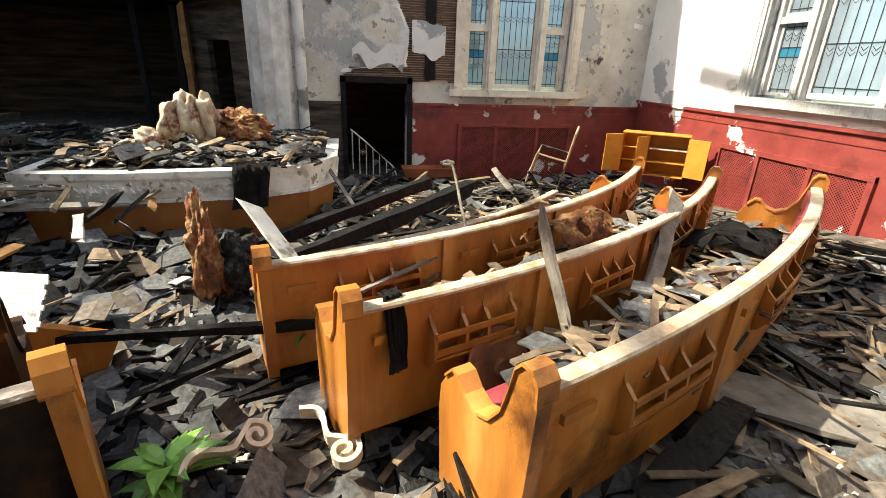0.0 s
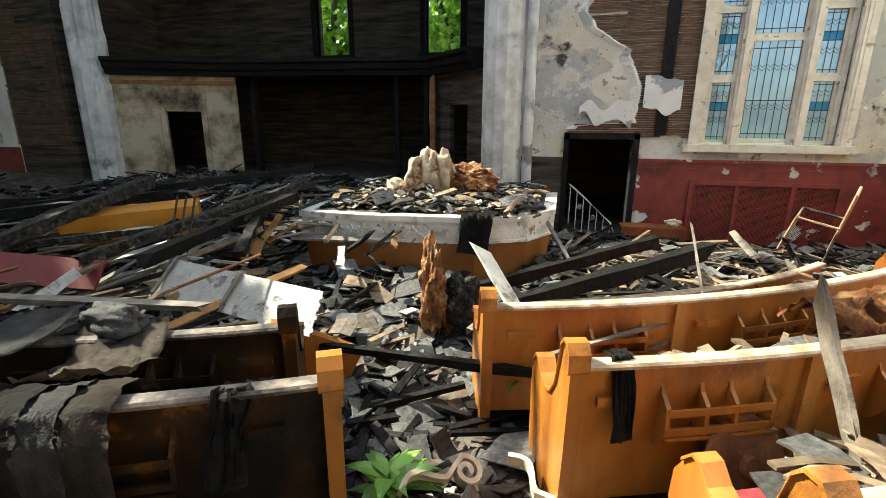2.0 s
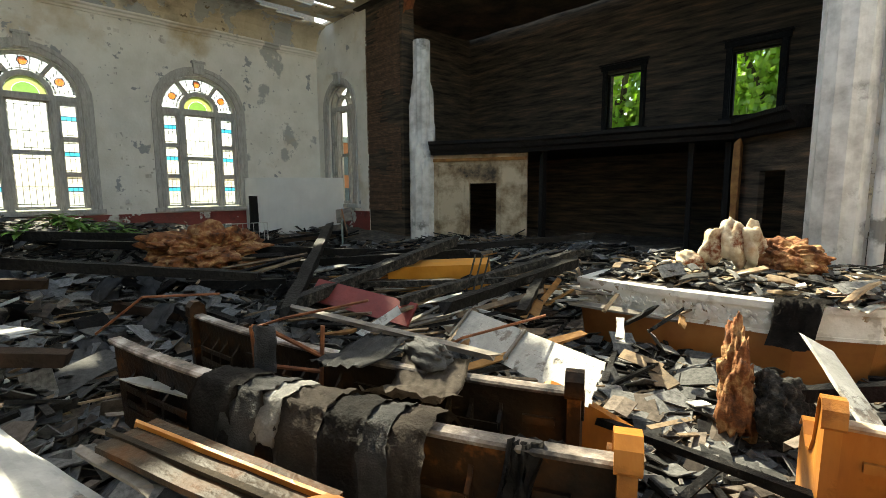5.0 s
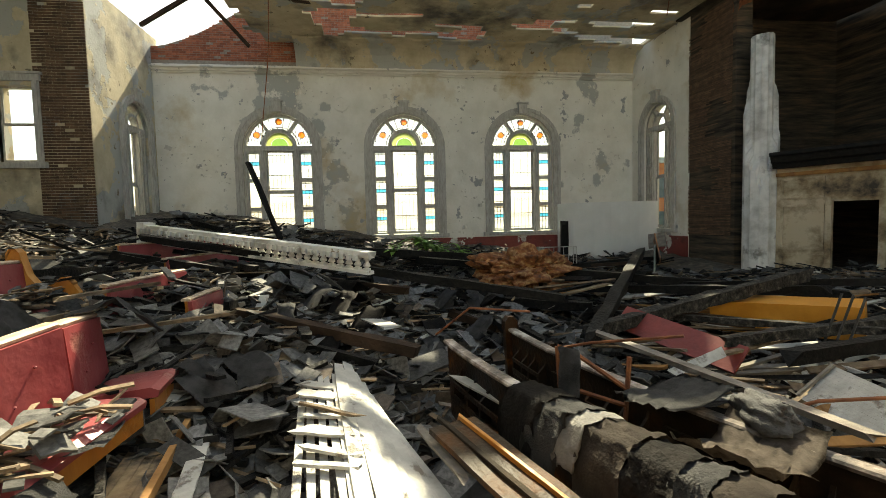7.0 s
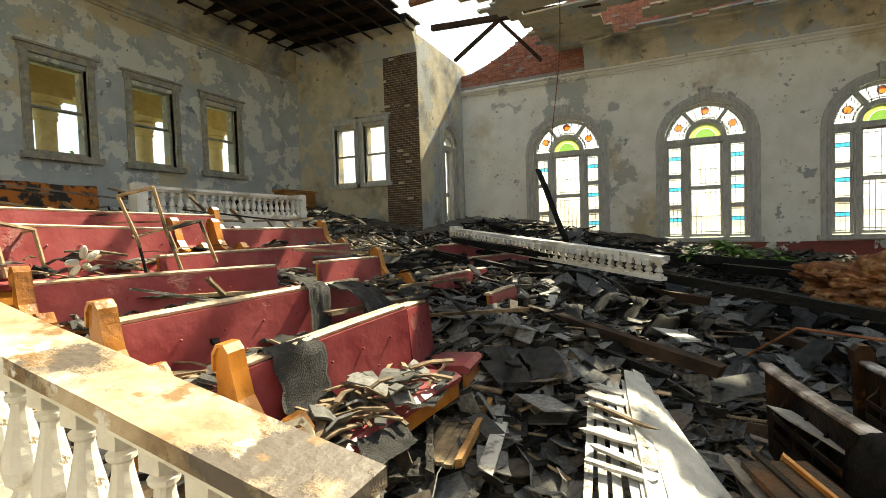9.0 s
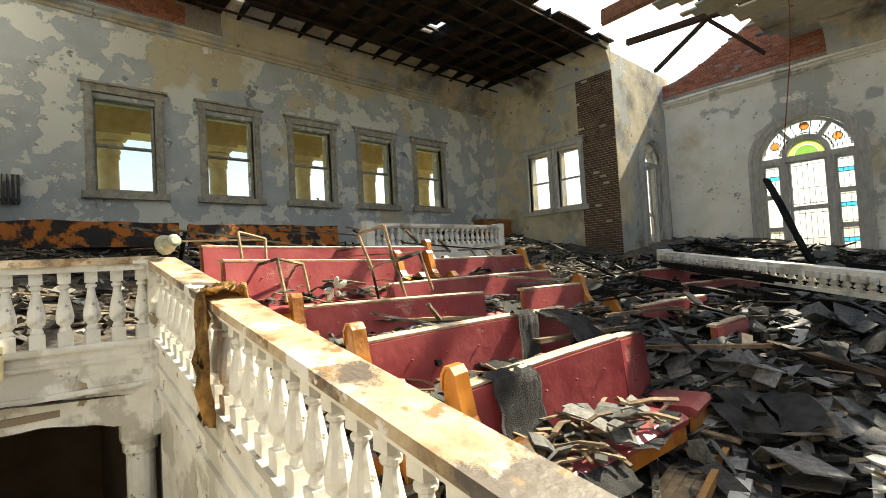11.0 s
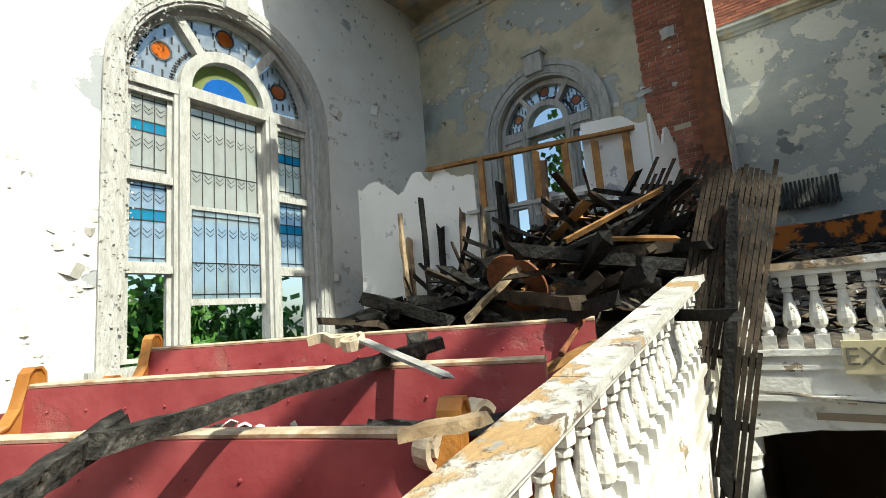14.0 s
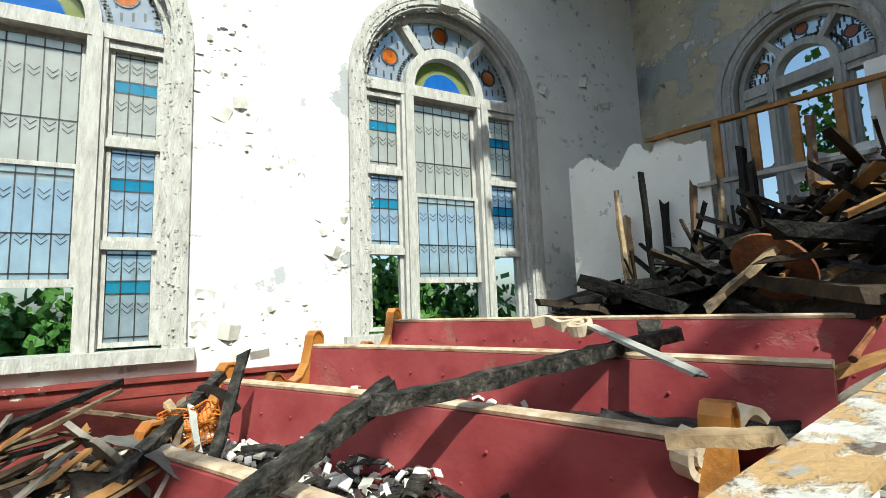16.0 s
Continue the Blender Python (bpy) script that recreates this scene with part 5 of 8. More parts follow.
laths("lath_pier", on_front, -13.1, -11.3, 1.5, 8.0, lambda u, z: noise.noise(Vector((u * 0.8, z * 0.8, 2))) > -0.25, M_LATH, "blackened laths on the pier", seed=5)
bm = bmesh.new()
box(bm, 2.48, 2.68, -0.06, -0.021, 1.9, 8.2, on_front)
tagged(part("wall_stud", bm, M_CHAR), "charred upright stud in the bare wall", "stud", kind="structure")
bm = bmesh.new()
box(bm, 0.86, 0.96, -0.05, 0.02, -0.4, 1.92, on_front); box(bm, 2.14, 2.24, -0.05, 0.02, -0.4, 1.92, on_front); box(bm, 0.86, 2.24, -0.05, 0.02, 1.82, 1.94, on_front)
tagged(part("trim_doorway", bm, M_CHAR), "charred door casing", "trim", kind="structure")

# ---- choir screen ----
SCR = [(-10.0, 12.0), (-7.4, 13.2), (-2.3, 13.8), (-0.85, 12.3)]


def along(a, b):
    d = Vector((b[0] - a[0], b[1] - a[1]))
    ln = d.length
    d /= ln
    return (lambda u, w, z: (a[0] + d.x * u - d.y * w, a[1] + d.y * u + d.x * w, z)), ln


p1, l1 = along(SCR[0], SCR[1])
wall("wall_screen_west", p1, 0, l1, -0.5, 3.2, 0, 0.12, [("door", 1.55, 0.42, -0.5, 2.35)], M_PANEL, "scorched cream panelled choir screen with a doorway")
p3, l3 = along(SCR[2], SCR[3])
wall("wall_screen_east", p3, 0, l3, -0.5, 3.2, 0, 0.12, [("door", l3 * 0.55, 0.38, -0.5, 2.5)], M_SOOT, "charred choir screen with a doorway")
bm = bmesh.new()
for lo, hi, a, b in ((0.1, 1.0, 2.45, 2.95), (0.1, 1.0, 0.6, 1.1), (0.1, 1.0, 1.2, 2.3), (2.05, 2.75, 0.9, 2.9)):
    for z in (a, b - 0.06):
        box(bm, lo, hi, -0.035, 0.0, z, z + 0.06, p1)
    for u in (lo, hi - 0.06):
        box(bm, u, u + 0.06, -0.035, 0.0, a + 0.06, b - 0.06, p1)
for u in (1.02, 1.98):
    box(bm, u, u + 0.12, -0.05, 0.0, 0.3, 2.45, p1)
box(bm, 1.02, 2.1, -0.06, 0.0, 2.45, 2.6, p1)
tagged(part("trim_screen", bm, M_PANEL), "raised mouldings on the choir screen", "trim", kind="structure")
moulding("cornice_choir", [(0.3, 3.2), (-0.25, 3.2), (-0.28, 3.3), (-0.35, 3.34), (-0.38, 3.46), (-0.45, 3.5), (-0.45, 3.58), (0.3, 3.58)][::-1], [(x, y, 0) for x, y in SCR], M_CHAR, "charred gallery cornice over the choir")
moulding("trim_choir_band", [(0.02, 3.0), (-0.06, 3.0), (-0.06, 3.09), (0.02, 3.09)], [(x, y, 0) for x, y in SCR[:2]], M_GOLDWOOD, "bare orange wood band under the cornice")
for k in (0, 5, 6):
    x = -7.0 + k * 0.75
    timber("choir_post", (x, 13.4 + 0.08 * k, 0.3), (x, 13.4 + 0.08 * k, 3.2), 0.1 if k % 3 else 0.2, 0.12, M_CHAR, "charred post of the organ screen", "post", "charred screen posts", seed=90 + k)
timber("burnt_post", (-2.25, 13.55, 0.4), (-2.25, 13.55, 3.1), 0.22, 0.14, M_GOLDWOOD, "half-burnt orange wooden post by the choir", "post", seed=98)

# slab behind the cornice, added so that the space beneath falls into shadow
bm = bmesh.new()
lo_, hi_ = [[bm.verts.new((x, y, z)) for x, y in ((-10.0, 12.1), (-7.4, 13.3), (-2.3, 13.9), (-0.85, 12.4), (0.4, 12.4), (0.4, YCH), (-13.1, YCH), (-13.1, 12.4))] for z in (3.22, 3.5)]
bm.faces.new(hi_); bm.faces.new(lo_[::-1])
for i in range(8):
    bm.faces.new((lo_[i], lo_[(i + 1) % 8], hi_[(i + 1) % 8], hi_[i]))
tagged(part("floor_gallery", bm, M_CHAR), "charred gallery floor, added over the choir to darken the space below", "floor", kind="structure")

# ---- pulpit platform ----
th = empty("pulpit_platform")
PLAT = [(-2.85, 9.9), (-2.8, 8.2), (-1.75, 8.16), (-0.25, 8.35), (0.42, 8.7), (0.75, 9.3), (0.75, 11.0)]
for name, z0, z1, grow, material, lab in (("base_panel", -0.1, 0.50, 0.0, M_ORANGEWOOD, "orange-brown wood base"), ("frieze", 0.50, 0.80, 0.02, M_WHITE, "carved white frieze with flaking paint"), ("top_edge", 0.80, 0.88, 0.06, M_WHITE, ""), ("moulding", 0.50, 0.54, 0.04, M_WHITE, "")):
    bm = bmesh.new()
    c = Vector((-1.0, 10.2))
    pts = [Vector(p) + (Vector(p) - c).normalized() * grow for p in PLAT]
    inn = [Vector(p) - (Vector(p) - c).normalized() * 0.15 for p in PLAT]
    flare = 0.10 if name == "base_panel" else 0.0
    rings = []
    for p, i in zip(pts, inn):
        f = (Vector(p) - c).normalized() * -flare
        rings.append([bm.verts.new(v) for v in ((p.x + f.x, p.y + f.y, z0), (p.x, p.y, z1), (i.x, i.y, z1), (i.x, i.y, z0))])
    for p, q in zip(rings, rings[1:]):
        for k in range(4):
            bm.faces.new((p[k], p[(k + 1) % 4], q[(k + 1) % 4], q[k]))
    bm.faces.new(rings[0]); bm.faces.new(rings[-1][::-1])
    part(name, bm, material, th, lab)
bm = bmesh.new()
lo_, hi_ = [bm.verts.new((-1.0 + (x + 1.0) * 0.94, 10.2 + (y - 10.2) * 0.94, 0.6)) for x, y in PLAT], [bm.verts.new((-1.0 + (x + 1.0) * 0.94, 10.2 + (y - 10.2) * 0.94, 0.86)) for x, y in PLAT]
bm.faces.new(hi_); bm.faces.new(lo_[::-1])
for i in range(len(PLAT)):
    bm.faces.new((lo_[i], lo_[(i + 1) % len(PLAT)], hi_[(i + 1) % len(PLAT)], hi_[i]))
part("deck", bm, M_FLOOR, th, "ash-covered deck")
bm = bmesh.new()
for i in range(46):
    f = i / 46
    x = -2.7 + 2.4 * f
    y = 8.19 - 0.03 + (0.16 * max(0, (x + 1.75) / 1.5)) - 0.02
    for _ in range(2):
        z = random.uniform(0.58, 0.74)
        obox(bm, (x + random.uniform(-0.02, 0.02), y - 0.012, z), (random.uniform(0.02, 0.07), 0.03, random.uniform(0.02, 0.06)), (0, random.uniform(-60, 60), 0))
part("carving", bm, M_WHITE, th, "carved relief on the frieze")["kind"] = "stuff"
tagged(th, "faceted pulpit platform, white carved frieze over orange wood", "platform")

# ---- rubble ----
def rest(x, y):
    return ground_height(x, y)


rng = np.random.default_rng(7)


def covered(x, y, lo=0.0):
    """Keeps rubble out of the stair well and off the spot where one stands."""
    if -0.25 < x < 2.35 and -2.8 < y < 1.35:
        return True
    if 0.45 < x < 1.75 and 1.2 < y < 2.6:
        return True
    return False


def rubble(name, n, areas, size, thick, material, label, lift=(0.0, 0.12), lean=0.35, bend=0.0, seed=1):
    """Loose pieces thrown over areas of (x0, x1, y0, y1, share)."""
    g = np.random.default_rng(seed)
    c, s, e, b = [], [], [], []
    total = sum(a[4] for a in areas)
    for x0, x1, y0, y1, share in areas:
        for _ in range(int(n * share / total)):
            x, y = g.uniform(x0, x1), g.uniform(y0, y1)
            if covered(x, y):
                continue
            clump = noise.noise(Vector((x * 0.9, y * 0.9, seed)))
            if clump < -0.25 and g.random() < 0.7:
                continue
            ln, wd = g.uniform(*size[0]), g.uniform(*size[1])
            k = max(lift[0], lift[1] * (0.5 + clump))
            z = rest(x, y) + g.uniform(0, 1) ** 1.6 * k + 0.01
            c.append((x, y, z)); s.append((ln, wd, g.uniform(*thick)))
            e.append((g.normal(0, lean), g.normal(0, lean * 0.7), g.uniform(0, 6.28)))
            b.append(g.uniform(-bend, bend) * ln)
    ob = plates(name, c, s, e, b, material)
    return tagged(ob, label, "rubble", kind="stuff")


FIELD = [(-15.5, -4.5, -4.0, 10.5, 5), (-4.8, -0.3, -0.5, 8.3, 3.4), (-9.5, -3.0, 9.0, 13.0, 1.6), (0.5, 6.8, 3.0, 11.3, 2.4), (-0.5, 2.6, 2.6, 7.5, 1.2)]
REAR = [(-9.5, -0.4, -4.5, 0.8, 4), (-12.0, 1.8, -9.6, -4.0, 3.0), (2.5, 7.0, -5.0, 3.0, 3.0)]
rubble("fallen_shingles", 7500, FIELD, ((0.14, 0.46), (0.12, 0.30)), (0.006, 0.014), M_SHINGLE, "grey asphalt shingles and felt scraps strewn over the floor", (0.03, 0.22), 0.30, 0.16, 11)
rubble("fallen_shingles", 2400, REAR, ((0.12, 0.36), (0.10, 0.24)), (0.006, 0.012), M_SHINGLE, "grey shingle scraps among the back pews", (0.02, 0.14), 0.32, 0.15, 12)
rubble("charred_sticks", 4200, FIELD, ((0.2, 1.1), (0.025, 0.07)), (0.015, 0.045), M_CHAR, "charred sticks and laths", (0.03, 0.28), 0.22, 0.0, 13)
rubble("charred_sticks", 1500, REAR, ((0.2, 0.9), (0.02, 0.06)), (0.012, 0.04), M_CHAR, "charred sticks between the pews", (0.02, 0.2), 0.24, 0.0, 14)
rubble("splintered_laths", 2600, FIELD[:4], ((0.15, 0.9), (0.02, 0.055)), (0.006, 0.02), M_SPLINTER, "splintered brown laths and slats", (0.03, 0.28), 0.22, 0.0, 15)
rubble("splintered_laths", 1500, REAR, ((0.15, 0.8), (0.02, 0.05)), (0.006, 0.02), M_SPLINTER, "splintered laths over the back pews", (0.02, 0.22), 0.25, 0.0, 16)
rubble("splintered_laths", 1100, [(1.0, 6.8, 3.4, 9.5, 3), (4.0, 7.0, 1.8, 5.0, 1)], ((0.15, 0.75), (0.03, 0.07)), (0.008, 0.02), M_SPLINTER, "pale splintered wood round the oak pews", (0.05, 0.3), 0.25, 0.0, 17)
rubble("plaster_crumbs", 6500, FIELD + REAR, ((0.015, 0.10), (0.015, 0.07)), (0.008, 0.03), M_PLASTER_BIT, "crumbs of pale plaster", (0.02, 0.2), 0.5, 0.0, 18)
rubble("fallen_shingles", 2600, FIELD[1:2] + FIELD[3:] + [(-1.4, 3.0, 2.7, 6.8, 2.5)], ((0.10, 0.36), (0.08, 0.24)), (0.006, 0.012), M_SHINGLE_BROWN, "brown shingle and felt scraps on the floor", (0.03, 0.14), 0.28, 0.14, 24)
rubble("plaster_crumbs", 3500, [(-2.2, 3.0, 2.7, 6.5, 1), (2.5, 5.0, 2.8, 6.0, 0.8)], ((0.01, 0.06), (0.01, 0.05)), (0.006, 0.02), M_PLASTER_BIT, "fine pale crumbs in the aisle", (0.02, 0.1), 0.5, 0.0, 25)
rubble("ash_lumps", 6500, FIELD + REAR, ((0.04, 0.16), (0.04, 0.12)), (0.02, 0.08), M_FLOOR, "lumps of ash and charcoal", (0.01, 0.08), 0.6, 0.0, 19)
rubble("felt_sheets", 520, FIELD[:2] + FIELD[4:], ((0.35, 0.8), (0.25, 0.45)), (0.006, 0.012), M_SHINGLE, "torn sheets of roofing felt", (0.06, 0.34), 0.4, 0.22, 20)
rubble("curled_shingles", 1300, [(-9.5, -0.8, -1.0, 5.0, 3), (-4.5, -0.6, -2.0, 2.6, 2)], ((0.16, 0.42), (0.12, 0.26)), (0.006, 0.012), M_SHINGLE, "curled grey roof shingles piled on the rubble", (0.12, 0.36), 0.45, 0.26, 26)
rubble("curled_shingles", 700, [(-6.5, -0.8, -1.5, 3.0, 3), (-1.5, 3.2, 2.7, 6.5, 1)], ((0.12, 0.34), (0.10, 0.24)), (0.006, 0.012), M_SHINGLE_BROWN, "curled brown roof shingles piled on the rubble", (0.1, 0.34), 0.45, 0.26, 27)
rubble("floor_shingles", 330, [(-1.5, 1.0, 2.8, 6.4, 3), (2.6, 5.0, 2.8, 4.4, 1)], ((0.22, 0.5), (0.18, 0.34)), (0.008, 0.014), M_SHINGLE_BROWN, "large flat brown shingles trodden into the aisle", (0.04, 0.09), 0.07, 0.05, 28)
rubble("white_scraps", 320, FIELD[:2] + REAR[:1], ((0.12, 0.5), (0.05, 0.16)), (0.006, 0.012), M_BEADBOARD, "scraps of white painted board", (0.06, 0.28), 0.3, 0.05, 21)
rubble("brown_boards", 420, FIELD[:2] + REAR[:2], ((0.2, 0.6), (0.1, 0.22)), (0.01, 0.02), M_SPLINTER, "broken brown boards", (0.06, 0.28), 0.3, 0.02, 22)


def on_seats(name, n, centre, r0, z, a0, a1, material, size, label, seed, thick=(0.006, 0.018)):
    g = np.random.default_rng(seed)
    c, s, e, b = [], [], [], []
    for _ in range(n):
        a, r = math.radians(g.uniform(min(a0, a1), max(a0, a1))), r0 - g.uniform(0.06, 0.5)
        c.append((centre[0] + r * math.cos(a), centre[1] + r * math.sin(a), z + 0.02 + g.uniform(0, 1) ** 2 * 0.16))
        s.append((g.uniform(*size[0]), g.uniform(*size[1]), g.uniform(*thick)))
        e.append((g.normal(0, 0.3), g.normal(0, 0.2), g.uniform(0, 6.28))); b.append(0.02)
    return tagged(plates(name, c, s, e, b, material), label, "rubble", kind="stuff")


for k, (r, zf) in enumerate(((10.08, 0.2), (9.18, 0.17), (8.3, 0.1))):
    on_seats("seat_rubble", 170, PR, r, zf + 0.47, -68, -46, M_SPLINTER, ((0.1, 0.6), (0.02, 0.08)), "splinters lying on a pew seat", 30 + k)
    on_seats("seat_rubble", 110, PR, r, zf + 0.47, -68, -46, M_SHINGLE, ((0.1, 0.35), (0.08, 0.2)), "shingle scraps lying on a pew seat", 36 + k)
    on_seats("seat_rubble", 90, PR, r, zf + 0.47, -68, -46, M_PLASTER_BIT, ((0.04, 0.14), (0.03, 0.1)), "plaster crumbs lying on a pew seat", 39 + k)
SEATS = ((Vector((-0.25, 11.95)), 12.02, 0.62, -99.5, -94), (Vector((-0.3, 12.0)), 12.8, 0.80, -99, -92.5), (Vector((1.26, 11.6)), 14.02, 0.95, -107.5, -100), (PM, 13.6, 0.93, -91, -86), (PM, 14.6, 1.08, -93, -80), (PM, 15.28, 1.42, -94, -76))
for k, (c, r, z, a0, a1) in enumerate(SEATS):
    on_seats("seat_rubble", 34 if k < 2 else 70, c, r, z + 0.46, a0, a1, M_SHINGLE, ((0.06, 0.26), (0.05, 0.16)), "shingle scraps on a red pew seat", 43 + k)
    on_seats("seat_rubble", 60, c, r, z + 0.46, a0, a1, M_SPLINTER, ((0.06, 0.5), (0.015, 0.04)), "splinters on a red pew seat", 53 + k)
for k, (r, z) in enumerate(((12.47, 0.62), (13.27, 0.82), (14.1, 1.0))):
    on_seats("seat_rubble", 260 if k < 2 else 60, PR, r, z + 0.45, -66, -57, M_FLAKE, ((0.02, 0.10), (0.02, 0.08)), "white plaster flakes on a red pew seat", 63 + k)
    on_seats("seat_rubble", 60, PR, r, z + 0.45, -68, -58, M_CHAR_GREY, ((0.1, 0.4), (0.03, 0.08)), "charred sticks on a red pew seat", 66 + k)

# planks and beams that can be told apart
timber("white_plank", (0.28, 5.45, 1.25), (0.62, 5.02, 0.93), 0.15, 0.02, M_BEADBOARD, "white painted plank leaning over a pew back", "plank", flat=20, rough_=0.05)
timber("grey_board", (2.05, 4.52, 1.42), (2.22, 4.2, 0.62), 0.17, 0.02, M_GREYWOOD, "tall grey split board standing between the pews", "board", flat=60, rough_=0.2)
timber("grey_board", (1.86, 6.0, 1.36), (1.93, 5.7, 0.88), 0.13, 0.02, M_GREYWOOD, "grey board standing in the rubble behind a pew", "board", flat=60)
timber("burnt_board", (3.77, 5.6, 1.2), (3.05, 4.75, 0.55), 0.16, 0.04, M_GREYWOOD, "silvered burnt board leaning on an oak pew", "board", flat=40, rough_=0.35, n=10)
timber("charred_beam", (0.4, 5.8, 0.62), (2.2, 6.75, 1.0), 0.12, 0.14, M_CHAR, "charred beam resting behind the oak pews", "beam", "charred beams", seed=3, n=12)
timber("charred_beam", (0.0, 6.3, 0.55), (1.9, 7.3, 0.95), 0.1, 0.12, M_CHAR, "charred beam resting behind the oak pews", "beam", "charred beams", seed=4, n=12)
timber("charred_pole", (-1.1, 5.06, 0.48), (0.9, 4.83, 0.6), 0.06, 0.06, M_CHAR, "long charred pole lying across the aisle", "pole", seed=5, n=10)
timber("weathered_board", (3.1, 4.25, 0.36), (4.1, 3.4, 0.42), 0.42, 0.035, M_GREYWOOD, "wide weathered grey board on the floor", "board", rough_=0.08)
timber("charred_plank", (2.2, 3.4, 0.38), (3.2, 3.95, 0.4), 0.2, 0.03, M_CHAR, "charred plank lying behind a pew", "plank")
timber("thin_batten", (0.85, 4.72, 0.8), (2.56, 6.02, 0.9), 0.035, 0.02, M_GREYWOOD, "thin grey batten leaning along a pew back", "batten")
timber("thin_batten", (1.35, 5.1, 0.62), (2.3, 5.75, 0.95), 0.03, 0.02, M_SPLINTER, "thin brown batten against a pew back", "batten", seed=7)
for i in range(26):
    g = random.Random(200 + i)
    x, y, a = g.uniform(0.8, 4.6), 0, g.uniform(0, 6.28)
    y = g.uniform(6.4, 9.6) if x < 3 else g.uniform(7.6, 10.2)
    ln = g.uniform(0.4, 1.3)
    z = rest(x, y) + g.uniform(0.15, 0.5)
    timber("broken_plank", (x - ln / 2 * math.cos(a), y - ln / 2 * math.sin(a), z - 0.1), (x + ln / 2 * math.cos(a), y + ln / 2 * math.sin(a), z + g.uniform(-0.1, 0.25)), g.uniform(0.04, 0.11), g.uniform(0.02, 0.05), g.choice((M_CHAR, M_GREYWOOD, M_SPLINTER, M_SPLINTER)), "broken plank in the heap before the red wainscot", "plank", "planks in the front heap", seed=i, flat=g.uniform(-40, 40))
for i in range(60):
    g = random.Random(300 + i)
    x, y, a = g.uniform(-13.5, -2.5), g.uniform(-2.5, 9.5), g.gauss(0.5, 0.6)
    ln = g.uniform(0.8, 3.2)
    z = rest(x, y) + g.uniform(0.08, 0.35)
    dx, dy = ln / 2 * math.cos(a), ln / 2 * math.sin(a)
    timber("charred_beam", (x - dx, y - dy, rest(x - dx, y - dy) + g.uniform(0.06, 0.3)), (x + dx, y + dy, rest(x + dx, y + dy) + g.uniform(0.06, 0.45)), g.uniform(0.05, 0.16), g.uniform(0.05, 0.16), g.choice((M_CHAR, M_CHAR, M_CHAR, M_DECK)), "charred roof timber lying in the rubble", "beam", "charred beams", seed=i, n=9)
timber("long_beam", (-8.6, -2.2, 1.95), (-5.6, 4.6, 1.0), 0.13, 0.13, M_CHAR, "long charred beam fallen across the hall", "beam", "charred beams", seed=8, n=14)
timber("long_beam", (-8.8, 7.6, 1.35), (-4.4, 4.4, 0.75), 0.18, 0.16, M_CHAR, "long charred beam fallen across the hall", "beam", "charred beams", seed=9, n=14)
timber("long_beam", (-10.5, 3.0, 1.2), (-5.2, 8.8, 0.9), 0.16, 0.16, M_CHAR, "long charred beam fallen across the hall", "beam", "charred beams", seed=10, n=14)
timber("long_beam", (-12.8, -1.4, 1.6), (-10.2, 6.0, 1.1), 0.2, 0.18, M_CHAR, "long charred beam fallen across the hall", "beam", "charred beams", seed=11, n=14)
timber("leaning_timber", (-14.5, -1.75, 4.0), (-12.9, -0.6, 1.7), 0.13, 0.12, M_CHAR, "charred timber leaning against the west window", "beam", seed=12)

timber("white_strip", (-6.6, 1.2, 1.1), (-5.8, 1.6, 1.12), 0.2, 0.02, M_BEADBOARD, "white board scrap on the dark rubble", "board", rough_=0.1)
timber("white_strip", (-5.0, 1.9, 0.98), (-4.4, 2.1, 1.02), 0.2, 0.02, M_BEADBOARD, "white board scrap on the dark rubble", "board", rough_=0.15, seed=3)

# bundle of white beadboard
th = empty("white_boarding")
g = random.Random(5)


def raft_board(name, a, b, w, material=M_BEADBOARD, turn=0.0):
    a, b = Vector(a), Vector(b)
    d = b - a
    m = Matrix.Translation((a + b) / 2) @ d.to_track_quat("X", "Z").to_matrix().to_4x4() @ pose(0, 0, 0, turn, 0, 0)
    ln, bm = d.length, bmesh.new()
    n = 6
    cuts = [(-ln / 2 + ln * k / n, w / 2 * (1 - (0.35 * g.random() if k in (0, n) else 0.05 * g.random())), 0.004 * g.uniform(-1, 1)) for k in range(n + 1)]
    rings = [[bm.verts.new((x + (g.uniform(-0.05, 0.05) if k in (0, n) else 0), s_ * h, z + t)) for s_, t in ((-1, -0.008), (1, -0.008), (1, 0.008), (-1, 0.008))] for k, (x, h, z) in enumerate(cuts)]
    for p, q in zip(rings, rings[1:]):
        for k in range(4):
            bm.faces.new((p[k], p[(k + 1) % 4], q[(k + 1) % 4], q[k]))
    bm.faces.new(rings[0]); bm.faces.new(rings[-1][::-1])
    bm.transform(m)
    return part(name, bm, material, th)


for i in range(7):
    raft_board("board", (-3.25 + 0.16 * abs(i - 1), 1.66 + 0.055 * i, 1.02 - 0.03 * i), (-1.15 + g.uniform(-0.12, 0.1), 1.92 + 0.078 * i, 0.98 - 0.035 * i), 0.086, turn=-14)
for i in range(5):
    raft_board("slat", (-2.9 + g.uniform(-0.1, 0.15), 1.42 + 0.055 * i, 0.96 + 0.01 * i), (-1.15 + g.uniform(-0.15, 0.1), 1.62 + 0.068 * i, 0.92 + 0.012 * i), 0.042, turn=g.uniform(-8, 8))
for i in range(7):
    x = -2.85 + 0.2 * i
    raft_board("crosspiece", (x, 1.40 + 0.03 * i, 0.985), (x + g.uniform(0.1, 0.25), 1.66 + 0.04 * i, 1.0), g.uniform(0.05, 0.12), turn=g.uniform(-12, 12))
